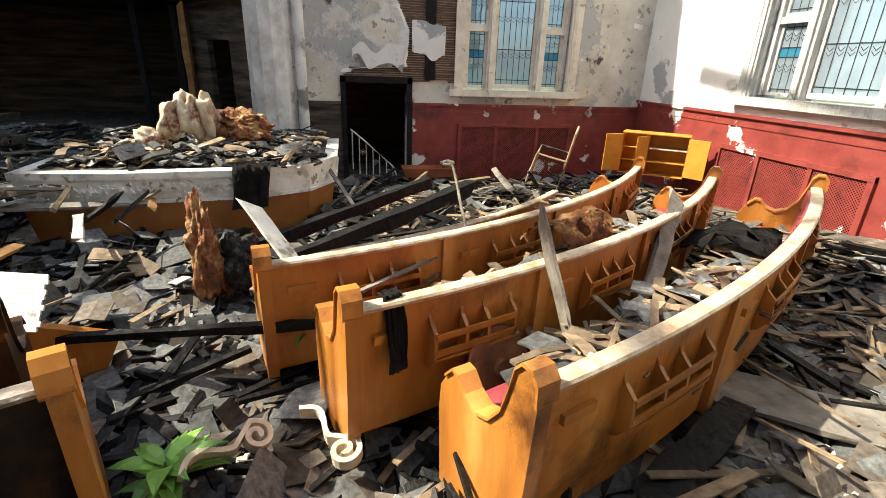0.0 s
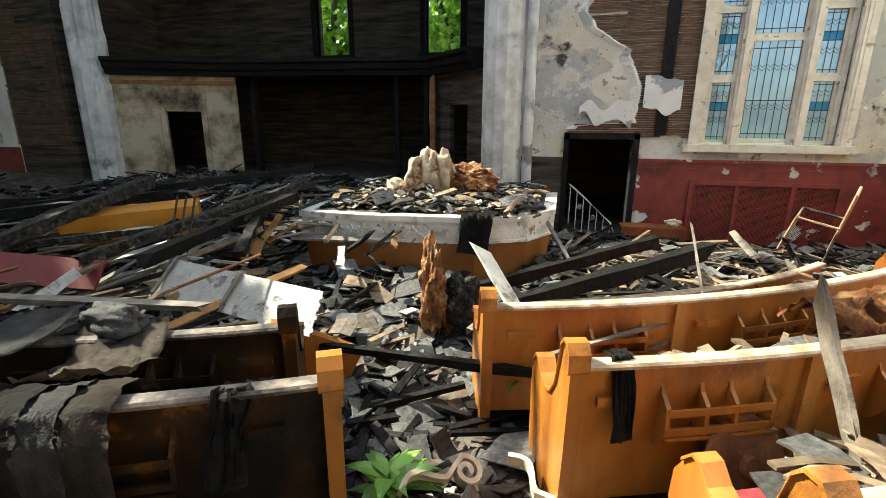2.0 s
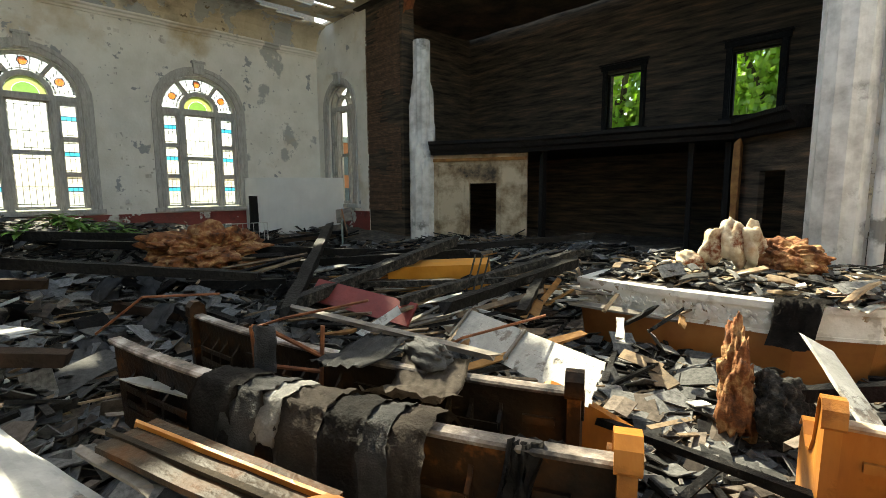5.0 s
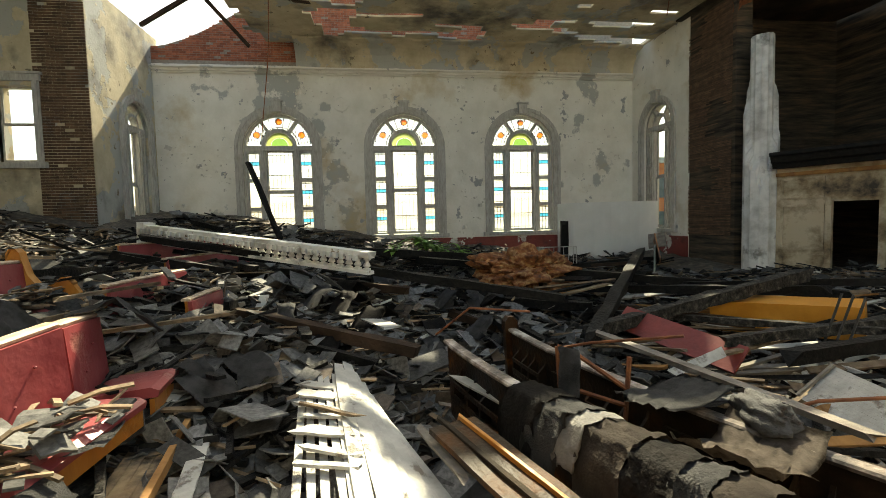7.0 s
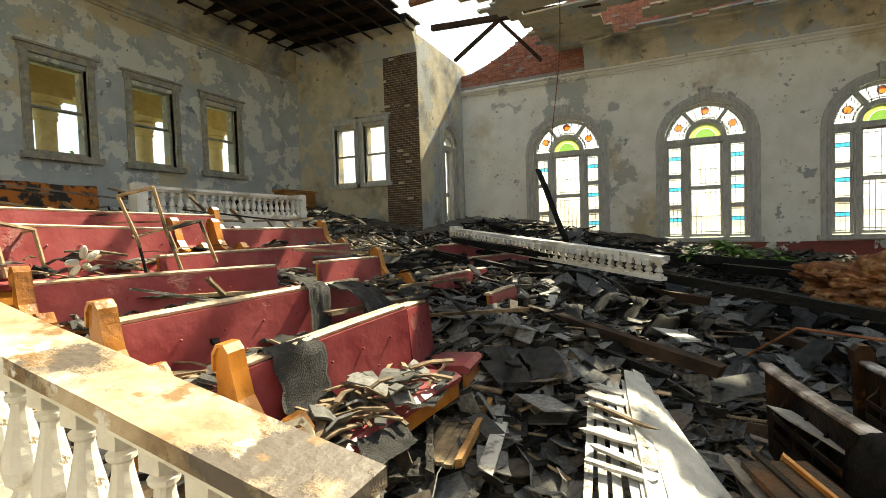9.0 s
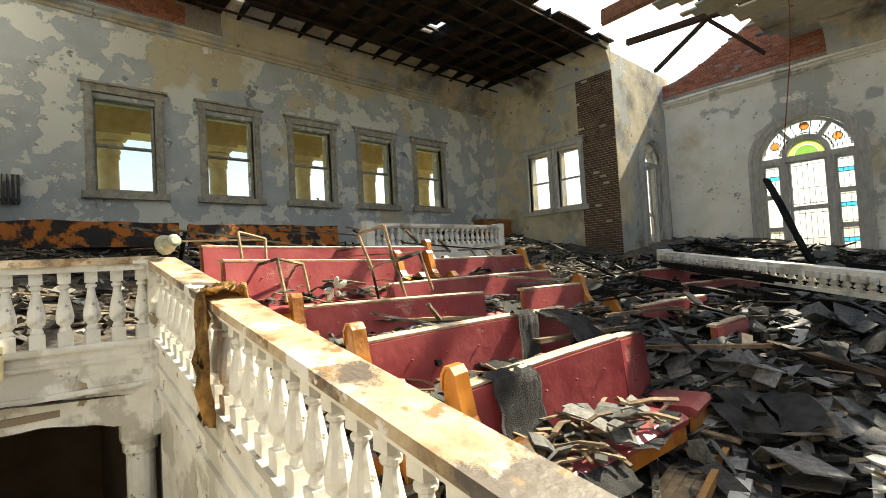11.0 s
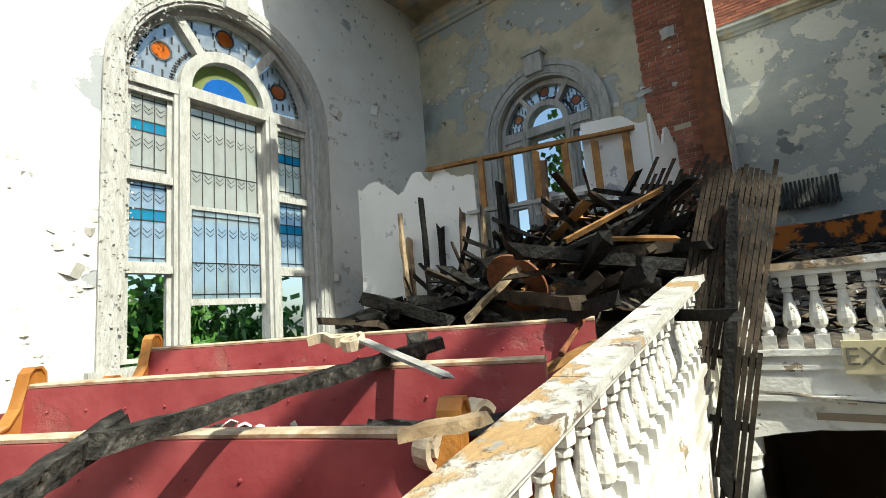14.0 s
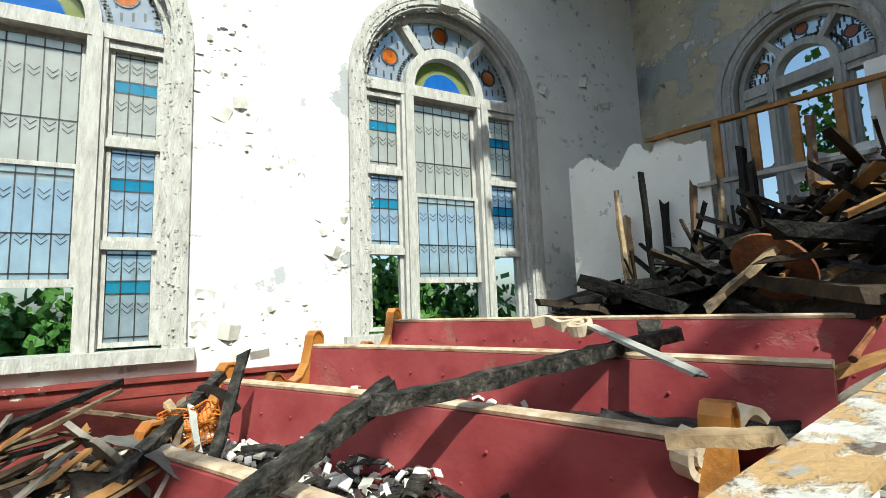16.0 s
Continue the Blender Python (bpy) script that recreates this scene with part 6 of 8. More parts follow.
raft_board("crosspiece", (-2.35, 1.5, 1.02), (-2.0, 1.86, 1.05), 0.03, M_SPLINTER)
raft_board("crosspiece", (-2.05, 2.2, 0.93), (-1.5, 2.36, 0.92), 0.05, M_GREYWOOD)
tagged(th, "fallen raft of white painted boarding with broken lath beside it", "boarding")

# overturned white-backed bench in the aisle
th = empty("overturned_bench")
TL, ALONG, DOWN = Vector((-2.55, 5.5, 0.93)), Vector((1.72, -0.40, -0.02)), Vector((0.02, -0.27, -0.25))
for k in range(11):
    bm = bmesh.new()
    p = TL + DOWN * (k / 11) + ALONG * (0.006 * math.sin(k * 2.3))
    u, v = ALONG * 0.985, DOWN * 0.0895
    t = u.cross(v).normalized() * 0.012
    for f0, f1 in ((0.0, 0.46), (0.468, 1.0)):
        q = [bm.verts.new(p + u * f + v * g + t * h) for f in (f0, f1) for g, h in ((0, 0), (1, 0), (0.85, 1), (0.15, 1))]
        for f in ((3, 2, 1, 0), (4, 5, 6, 7), (0, 1, 5, 4), (1, 2, 6, 5), (2, 3, 7, 6), (3, 0, 4, 7)):
            bm.faces.new([q[i] for i in f])
    part("board", bm, M_BEADBOARD, th)
for k in range(2):
    bm = bmesh.new()
    p = TL + ALONG * (0.0 if k else 0.47) + Vector((0, 0, 0.004))
    obox(bm, tuple(p + DOWN * 0.5 + Vector((0, -0.012, 0.012))), (0.03, 0.36, 0.02), (43, 0, -13))
    part("cover_strip", bm, M_GREYWOOD, th)
bm = bmesh.new()
vs = [(d, z) for d, z in END]
q = [[bm.verts.new((s, d, z * 0.75)) for d, z in vs] for s in (-0.03, 0.03)]
for i in range(len(vs)):
    bm.faces.new((q[0][i], q[0][(i + 1) % len(vs)], q[1][(i + 1) % len(vs)], q[1][i]))
bm.faces.new(q[0]); bm.faces.new(q[1][::-1])
bm.transform(Matrix.Translation((-0.62, 5.2, 0.36)) @ pose(0, 0, 0, 66, 12, -62))
part("end_panel", bm, M_OAK, th, "orange oak end panel")
tagged(th, "overturned pew, white boarded underside up, in the aisle", "pew")


# ---- draped and lumpy things ----
def lump(name, centre, size, material, label, category, seed=1, sub=3, amount=0.35, fine=1.0):
    bm = bmesh.new()
    bmesh.ops.create_icosphere(bm, subdivisions=sub + 2, radius=0.5)
    for v in bm.verts:
        n = noise.noise(v.co * 2.6 + Vector((seed, 0, 0))) + fine * (0.5 * noise.noise(v.co * 7 + Vector((seed, 3, 0))) + 0.25 * noise.noise(v.co * 17 + Vector((seed, 7, 0))))
        v.co *= 1 + amount * n
        v.co = Vector((v.co.x * size[0], v.co.y * size[1], v.co.z * size[2])) + Vector(centre)
    return tagged(part(name, bm, material, smooth=True), label, category)


def drape(name, line_, width, material, label, category="felt", seed=1, crumple=0.04, n=14):
    """A cloth-like strip carried over points, width across."""
    pts = [Vector(p) for p in line_]
    seg = []
    for a, b in zip(pts, pts[1:]):
        seg += [a.lerp(b, i / 5) for i in range(5)]
    seg.append(pts[-1])
    w = Vector(width)
    verts, faces = [], []
    for i, p in enumerate(seg):
        for j in range(n + 1):
            f = j / n - 0.5
            q = p + w * f * (1 + 0.15 * noise.noise(Vector((i * 0.5, seed, 1))))
            nz = Vector((noise.noise(Vector((i * 0.45, j * 0.6, seed))), noise.noise(Vector((i * 0.45, j * 0.6, seed + 9))), noise.noise(Vector((i * 0.45, j * 0.6, seed + 5)))))
            verts.append(tuple(q + nz * crumple))
    for i in range(len(seg) - 1):
        for j in range(n):
            k = i * (n + 1) + j
            faces.append((k, k + 1, k + n + 2, k + n + 1))
    bm = bmesh.new()
    vs = [bm.verts.new(v) for v in verts]
    for f in faces:
        bm.faces.new([vs[i] for i in f])
    bmesh.ops.solidify(bm, geom=bm.faces[:], thickness=0.008)
    return tagged(part(name, bm, material, smooth=True), label, category)


for k, (c, size, turn) in enumerate((((-1.42, 9.35, 1.34), (0.30, 0.30, 0.62), (8, 18, 10)), ((-1.18, 9.4, 1.42), (0.34, 0.30, 0.60), (-6, -8, 40)), ((-0.98, 9.5, 1.36), (0.30, 0.34, 0.66), (4, -20, 80)), ((-1.65, 9.25, 1.12), (0.42, 0.28, 0.24), (0, 20, 25)))):
    ob = lump("foam_lump", (0, 0, 0), size, M_FOAM, "folded scorched slab of cream upholstery foam on the platform", "foam", 3 + k, 2, 0.5, 0.5)
    ob.matrix_world = pose(*c, *turn)
lump("foam_lump", (-0.62, 9.65, 1.2), (0.75, 0.5, 0.5), M_RUSTFOAM, "brown melted upholstery lump on the platform", "foam", 8, 4, 0.6)
lump("foam_slab", (-1.85, 9.0, 0.99), (0.8, 0.42, 0.10), M_FOAM, "flat yellow foam slab on the platform", "foam", 5, 3, 0.3, 0.4)
lump("burnt_stump", (-0.30, 6.3, 0.5), (0.26, 0.24, 0.9), M_RUSTFOAM, "upright rusty-brown burnt stump in the aisle", "stump", 6, 3, 0.8)
lump("burnt_log", (-0.02, 6.35, 0.42), (0.42, 0.3, 0.55), M_CHAR_GREY, "grey charred log end beside a rusty stump", "log", 12, 3, 0.4)
lump("burnt_upholstery", (-8.3, 4.9, 1.1), (1.2, 1.9, 0.75), M_RUSTFOAM, "orange-brown burnt upholstery heap", "upholstery", 7, 4, 0.7)
lump("burnt_upholstery", (-10.6, 6.3, 0.9), (1.2, 0.8, 0.6), M_RUST, "rust-coloured burnt upholstery heap", "upholstery", 9, 4, 0.7)
lump("ash_mound", (3.6, -3.2, 1.55), (3.6, 2.8, 1.7), M_FLOOR, "mound of ash and dirt under the charred beams", "mound", 4, 4, 0.5)
lump("white_debris", (2.9, 11.3, 0.36), (0.25, 0.18, 0.14), M_FOAM, "pale crumpled scrap on a red bench", "scrap", 14, 3, 0.6)
for k, (mt, n, size, lab) in enumerate(((M_SPLINTER, 260, ((0.1, 0.6), (0.03, 0.12)), "splinters on the platform deck"), (M_SHINGLE, 420, ((0.1, 0.35), (0.08, 0.2)), "shingle scraps on the platform deck"), (M_CHAR, 220, ((0.2, 0.7), (0.03, 0.08)), "charred sticks on the platform deck"), (M_PLASTER_BIT, 160, ((0.05, 0.25), (0.05, 0.15)), "plaster lumps on the platform deck"))):
    g = np.random.default_rng(71 + k)
    cs = [(g.uniform(-2.6, 0.5), g.uniform(8.55, 10.8), 0.88 + 0.2 * g.random() ** 2) for _ in range(n)]
    tagged(plates("platform_rubble", cs, [(g.uniform(*size[0]), g.uniform(*size[1]), g.uniform(0.006, 0.03)) for _ in cs], [(g.normal(0, 0.3), g.normal(0, 0.2), g.uniform(0, 6.28)) for _ in cs], [0.02] * n, mt), lab, "rubble", kind="stuff")
drape("roofing_felt", [(-0.1, 8.75, 0.93), (-0.22, 8.28, 0.93), (-0.28, 8.22, 0.4)], (0.42, 0.06, 0), M_FELT, "black felt hanging over the platform edge", seed=2)
drape("roofing_felt", [(1.14, 4.30, 1.08), (1.17, 4.16, 1.125), (1.2, 4.08, 0.72)], (0.10, 0.05, 0), M_FELT, "strip of black felt over a pew back", seed=3, crumple=0.02)
def over_pew(x, wide, drop, back, material, label, seed):
    """A sheet of felt folded over the top of the half-burnt pew."""
    y = PM.y - math.sqrt(9.55 ** 2 - (x - PM.x) ** 2)
    o = (Vector((x, y)) - PM).normalized()
    at = lambda d, z: (x + o.x * d, y + o.y * d, z)
    drape("roofing_felt", [at(-back, 0.98), at(-0.16, 1.15), at(-0.03, 1.185), at(0.09, 1.17), at(0.15, 1.06), at(0.17, 1.16 - drop)], (wide * -o.y, wide * o.x, 0.02), material, label, seed=seed, crumple=0.022, n=8)


FP = "stiff roofing felt draped over a half-burnt pew"
for x, wide, drop, back, material in ((-1.86, 0.34, 0.34, 0.30, M_FELT), (-1.66, 0.30, 0.30, 0.4, M_FELT_GREY), (-1.47, 0.16, 0.20, 0.3, M_SLATE), (-1.30, 0.26, 0.46, 0.45, M_FELT_BROWN), (-1.08, 0.22, 0.42, 0.4, M_FELT),
                                      (-0.93, 0.16, 0.56, 0.3, M_FELT_GREY), (-0.80, 0.20, 0.50, 0.35, M_FELT_BROWN)):
    over_pew(x, wide, drop, back, material, FP, int(-x * 40))
drape("roofing_felt", [(-1.45, 3.98, 1.10), (-1.3, 3.75, 1.0), (-1.2, 3.5, 1.05), (-1.12, 3.4, 1.14)], (0.45, 0.15, 0.03), M_SHINGLE_BROWN, "pale grey felt sheet arched between two burnt pews", seed=41, crumple=0.04)
drape("roofing_felt", [(-1.9, 3.95, 1.14), (-1.75, 3.6, 1.12), (-1.6, 3.3, 1.18)], (0.35, 0.12, 0.02), M_FELT_GREY, "grey felt strip bridging two burnt pews", seed=42, crumple=0.03)
lump("ash_clump", (-1.48, 3.95, 1.12), (0.36, 0.2, 0.16), M_FELT_GREY, "crumbling grey ash clump on a burnt pew rail", "ash", 17, 2, 0.6)
drape("roofing_felt", [(-0.42, 3.75, 1.0), (-0.36, 3.42, 1.16), (-0.33, 3.3, 0.8)], (0.12, 0.06, 0), M_FELT, "rag of felt over a pew rail", seed=6, crumple=0.04)
drape("shingle_strip", [(-1.34, -0.16, 1.44), (-1.34, -0.06, 1.54), (-1.35, 0.03, 1.50), (-1.36, 0.08, 1.2), (-1.40, 0.22, 1.06), (-1.42, 0.5, 1.06), (-1.36, 0.66, 1.0)], (0.36, -0.04, 0), M_FELT_GREY, "bent strip of grey shingles draped over a red pew", seed=7, crumple=0.012)
drape("shingle_strip", [(-1.9, 0.22, 1.1), (-1.95, 0.42, 1.09), (-2.05, 0.6, 1.08)], (0.5, 0.1, 0), M_FELT_GREY, "flat shingle piece on a pew seat", seed=8, crumple=0.012)
drape("shingle_strip", [(-2.28, -0.78, 1.62), (-2.28, -0.66, 1.77), (-2.27, -0.58, 1.72), (-2.2, -0.5, 1.32)], (0.2, -0.03, 0), M_FELT_GREY, "bent shingle strip hanging on a pew", seed=9, crumple=0.015)
drape("shingle_strip", [(-2.7, -0.75, 1.72), (-2.75, -0.5, 1.66), (-2.8, -0.3, 1.45)], (0.3, -0.1, 0), M_FELT_GREY, "curled shingle sheet fallen over a pew", seed=19, crumple=0.03)
drape("shingle_strip", [(-2.95, -0.15, 1.55), (-3.1, 0.1, 1.62), (-3.2, 0.35, 1.35)], (0.35, 0.15, 0.05), M_FELT_GREY, "curled shingle sheet fallen over a pew", seed=20, crumple=0.04)
drape("grey_felt", [(3.3, 0.15, 1.62), (3.0, -0.1, 1.62), (2.6, -0.35, 1.66)], (0.3, -0.5, 0), M_FELT_GREY, "grey felt sheet lying on the red pews", seed=11, crumple=0.04)
drape("insulation_cloth", [(-0.13, -0.95, 1.8), (-0.12, -0.93, 2.12), (-0.02, -0.92, 2.13), (0.10, -0.9, 2.10), (0.12, -0.88, 1.8), (0.11, -0.87, 1.42)], (0.02, 0.26, 0), M_GOLDCLOTH, "scorched golden insulation hanging over the handrail", "cloth", seed=10, crumple=0.05)

# ---- char heap, hanging lath and broken partition at the rear ----
def lath_panel(p, along_, across, n, material, label, seed=1, bars=2):
    """Thin slats side by side, held by cross bars."""
    rnd = random.Random(seed)
    th = empty("lath_panel")
    p, u, v = Vector(p), Vector(along_), Vector(across)
    nrm = u.cross(v).normalized()
    for i in range(n):
        a, b = p + v * (i / n) + u * rnd.uniform(-0.03, 0.06), p + v * (i / n) + u * rnd.uniform(0.8, 1.06)
        bm = bmesh.new()
        w = v.normalized() * 0.016
        t = nrm * 0.005
        vs = [bm.verts.new(c) for c in (a - w - t, a + w - t, a + w + t, a - w + t, b - w - t, b + w - t, b + w + t, b - w + t)]
        for f in ((0, 1, 2, 3), (7, 6, 5, 4), (0, 4, 5, 1), (1, 5, 6, 2), (2, 6, 7, 3), (3, 7, 4, 0)):
            bm.faces.new([vs[k] for k in f])
        part("slat", bm, material, th)
    for k in range(bars):
        f = (k + 0.5) / bars
        bm = bmesh.new()
        a, b = p + u * f - v * 0.05 + nrm * 0.03, p + u * f + v * 1.05 + nrm * 0.03
        w, t = u.normalized() * 0.03, nrm * 0.02
        vs = [bm.verts.new(c) for c in (a - w - t, a + w - t, a + w + t, a - w + t, b - w - t, b + w - t, b + w + t, b - w + t)]
        for f2 in ((0, 1, 2, 3), (7, 6, 5, 4), (0, 4, 5, 1), (1, 5, 6, 2), (2, 6, 7, 3), (3, 7, 4, 0)):
            bm.faces.new([vs[k2] for k2 in f2])
        part("cross_bar", bm, M_CHAR, th)
    return tagged(th, label, "lath", "hanging lath panels")


LP = "dark lath panel torn from the wall, hanging over the balustrade"
lath_panel((2.95, -3.0, 2.55), (-0.55, -0.1, 1.0), (-0.85, 0.1, -0.25), 16, M_LATH_GREY, LP, 1)
lath_panel((1.42, -2.72, 3.15), (0.42, 0.62, -1.75), (0.52, 0.05, 0.18), 14, M_LATH_GREY, LP, 2, 3)
lath_panel((1.72, -2.2, 1.75), (0.2, 0.3, -0.95), (0.24, 0.0, 0.05), 6, M_LATH_DARK, LP, 3, 1)
lath_panel((4.6, -3.2, 2.2), (0.1, -0.1, 1.0), (-0.8, -0.25, 0.0), 13, M_LATH_GREY, "scorched lath panel standing in the char heap", 4)
lath_panel((3.5, -3.4, 2.4), (0.15, -0.1, 0.8), (-0.6, -0.15, 0.1), 10, M_LATH_GREY, "scorched lath panel standing in the char heap", 5)
timber("charred_post", (1.75, -2.5, 2.95), (2.0, -1.9, 0.9), 0.08, 0.07, M_CHAR, "charred post hanging down inside the stair well", "post", seed=30)
for i in range(110):
    g = random.Random(500 + i)
    x, y = g.uniform(2.35, 5.4), g.uniform(-4.3, -1.55)
    base = 2.0 + 0.95 * math.exp(-((x - 3.2) ** 2 / 3 + (y + 3.4) ** 2 / 2.0))
    a, ln, tip = g.uniform(0, 3.14), g.uniform(0.5, 1.7), g.uniform(-0.25, 0.35)
    z = base + g.uniform(-0.2, 0.25)
    timber("charred_beam", (x - ln / 2 * math.cos(a), y - ln / 2 * math.sin(a), z - tip / 2), (x + ln / 2 * math.cos(a), y + ln / 2 * math.sin(a), z + tip / 2), g.uniform(0.05, 0.15), g.uniform(0.04, 0.12), M_CHAR if i % 5 else M_LATH_GREY, "charred beam in the heap behind the pews", "beam", "charred heap", seed=i, n=8)
for i in range(9):
    g = random.Random(560 + i)
    x, y = 5.4 - i * 0.38, -2.75 - 0.12 * i
    timber("charred_stud", (x, y, 1.5), (x + g.uniform(-0.25, 0.25), y - 0.1, g.uniform(3.2, 3.9) if i in (0, 1, 3) else g.uniform(2.4, 3.0)), 0.09, 0.06, M_CHAR if i % 2 else M_STUD, "burnt stud standing in the broken partition", "stud", "partition studs", seed=i, n=8)
timber("top_plate", (5.2, -2.95, 4.12), (2.75, -3.85, 4.2), 0.09, 0.05, M_GOLDWOOD, "bare timber plate of the broken partition", "timber")
timber("middle_plate", (4.7, -3.1, 3.45), (3.3, -3.65, 3.5), 0.09, 0.05, M_BEADBOARD, "white timber rail of the broken partition", "timber")
for i in range(6):
    x = 4.5 - i * 0.33
    timber("stud", (x, -3.18 - 0.123 * i * 1.0, 3.48), (x, -3.18 - 0.123 * i, 4.12), 0.04, 0.08, M_GOLDWOOD, "short bare stud under the partition plate", "stud", "partition studs", seed=i, rough_=0.05)


def torn_board(name, p, u, v, label, seed, material=None, n=26, cut=0.25):
    """A sheet with a ragged edge."""
    p, u, v = Vector(p), Vector(u), Vector(v)
    nrm = u.cross(v).normalized() * 0.015
    bm = bmesh.new()
    lo = [max(0, 0.02 + cut * (0.35 + noise.noise(Vector((i * 0.11, seed * 1.7, 0.4)))) + 0.018 * noise.noise(Vector((i * 0.7, seed, 2)))) for i in range(n + 1)]
    hi = [1 - max(0, cut * 0.6 * (0.4 + noise.noise(Vector((i * 0.11, seed * 1.7, 5.4)))) + 0.018 * noise.noise(Vector((i * 0.7, seed, 7)))) for i in range(n + 1)]
    rings = [[bm.verts.new(p + u * (i / n) + v * f + s * nrm) for f, s in ((lo[i], -1), (hi[i], -1), (hi[i], 1), (lo[i], 1))] for i in range(n + 1)]
    for a, b in zip(rings, rings[1:]):
        for k in range(4):
            bm.faces.new((a[k], a[(k + 1) % 4], b[(k + 1) % 4], b[k]))
    bm.faces.new(rings[0]); bm.faces.new(rings[-1][::-1])
    return tagged(part(name, bm, material or M_PLASTER_WHITE), label, "plasterboard", "torn plasterboard")


torn_board("plasterboard", (6.35, -2.75, 1.4), (-1.75, -0.4, 0), (0, 0, 2.75), "wide white plasterboard with a charred torn edge", 1, cut=0.16, n=60)
torn_board("plasterboard", (5.4, -2.95, 2.3), (-0.7, -0.2, 0), (0, 0, 1.85), "white plasterboard with a charred torn edge", 2, cut=0.3)
torn_board("plasterboard", (3.35, -3.72, 3.0), (-0.7, -0.25, 0), (0, 0, 1.4), "white plasterboard corner above the char heap", 3)
torn_board("plasterboard", (3.9, -3.5, 3.1), (-0.9, -0.3, 0.2), (0.1, 0, 0.45), "torn hanging strip of plasterboard", 4, cut=0.7)
torn_board("plasterboard", (2.62, -4.0, 1.4), (-0.02, -1.2, 0), (0, 0, 3.0), "white plasterboard return of the partition", 5)
torn_board("plaster_sheet", (2.22, 11.74, 2.25), (0.64, 0, 0), (0, -0.02, 0.7), "torn white plaster sheet hanging on bare laths", 6, cut=0.3)
torn_board("plaster_sheet", (1.1, 11.74, 2.0), (0.95, 0, 0), (0, -0.05, 0.62), "torn white plaster hanging over the doorway", 7, cut=0.9)

bm = bmesh.new()
arch_band(bm, lambda u, w, z: (u, w, z), 0, 0.10, 0.30, 0, 0, -0.012, 0.012, n=24, legs=False)
arch_band(bm, lambda u, w, z: (u, w, -z), 0, 0.10, 0.30, 0, 0, -0.012, 0.012, n=24, legs=False)
bm.transform(Matrix.Translation((3.45, -1.95, 2.42)) @ pose(0, 0, 0, -35, 12, -15))
tagged(part("iron_disc", bm, M_RUST), "rusty orange iron disc lying on the char heap", "disc")
timber("split_plank", (3.62, -1.35, 2.12), (3.3, -1.98, 2.66), 0.09, 0.05, M_STUD, "split tan plank leaning on the rusty wheel", "plank")
timber("orange_plank", (2.95, -0.6, 1.68), (2.5, -1.35, 1.95), 0.09, 0.04, M_GOLDWOOD, "orange plank leaning on the balustrade", "plank")
timber("orange_plank", (2.75, -0.75, 1.6), (2.45, -1.6, 2.0), 0.05, 0.04, M_GREYWOOD, "grey stick leaning on the balustrade", "plank")
bm = bmesh.new()
tube(bm, [(2.6, -0.9, 1.9), (2.7, -1.7, 2.15), (2.9, -2.4, 2.4)], 0.02)
tagged(part("rusty_pipe", bm, M_RUST), "rusty pipe sticking out of the char heap", "pipe")
timber("charred_beam", (3.2, 1.85, 1.56), (3.6, 1.05, 1.87), 0.085, 0.085, M_CHAR_GREY, "grey charred beam laid across the red pews", "beam", "charred beams", seed=41, n=22, rough_=0.18)
timber("charred_beam", (3.32, 1.2, 1.84), (3.45, -0.82, 2.0), 0.085, 0.08, M_CHAR_GREY, "grey charred beam laid across the red pews", "beam", "charred beams", seed=42, n=26, rough_=0.22)
timber("charred_block", (3.55, -0.62, 1.55), (3.62, -0.75, 2.02), 0.13, 0.1, M_CHAR_GREY, "alligatored charred post stump against a red pew", "stump", seed=43, n=8)
timber("white_plank", (3.71, -0.31, 2.07), (2.77, -0.02, 1.89), 0.07, 0.02, M_BEADBOARD, "white plank lying over a charred beam", "plank", rough_=0.08)
timber("tan_block", (2.18, 0.55, 1.86), (2.38, 0.75, 1.84), 0.07, 0.04, M_STUD, "tan block of wood on the handrail", "block")
for i in range(22):
    g = random.Random(600 + i)
    x, y, a = g.uniform(4.3, 6.6), g.uniform(1.9, 3.2), g.uniform(0, 3.14)
    ln = g.uniform(0.3, 0.9)
    z = rest(x, y) + g.uniform(0.2, 0.5)
    timber("broken_plank", (x - ln / 2 * math.cos(a), y - ln / 2 * math.sin(a), z - 0.1), (x + ln / 2 * math.cos(a), y + ln / 2 * math.sin(a), z + g.uniform(0, 0.25)), g.uniform(0.03, 0.1), 0.03, (M_SPLINTER, M_CHAR, M_GREYWOOD, M_STUD)[i % 4], "broken plank heaped beside the sunlit wall", "plank", "planks by the east wall", seed=i)
torn_board("felt_board", (4.35, 2.0, 1.25), (0.5, 0.25, 0.05), (-0.1, 0.25, 0.38), "tan-grey board leaning in the heap by the wall", 8, M_GREYWOOD, cut=0.2)

for i in range(96):
    g = random.Random(900 + i)
    x, y, a = g.uniform(-8.5, -1.0), g.uniform(-7.5, 0.2), g.gauss(0.2, 0.8)
    ln = g.uniform(0.6, 1.9)
    z = floor_z(x, y) + g.uniform(0.5, 0.95)
    timber("loose_batten", (x - ln / 2 * math.cos(a), y - ln / 2 * math.sin(a), z - g.uniform(0.0, 0.35)), (x + ln / 2 * math.cos(a), y + ln / 2 * math.sin(a), z + g.uniform(-0.2, 0.1)), g.uniform(0.03, 0.08), g.uniform(0.02, 0.04), (M_SPLINTER, M_GREYWOOD, M_CHAR, M_STUD)[i % 4], "loose batten lying over the red pews", "batten", "battens over the pews", seed=i)
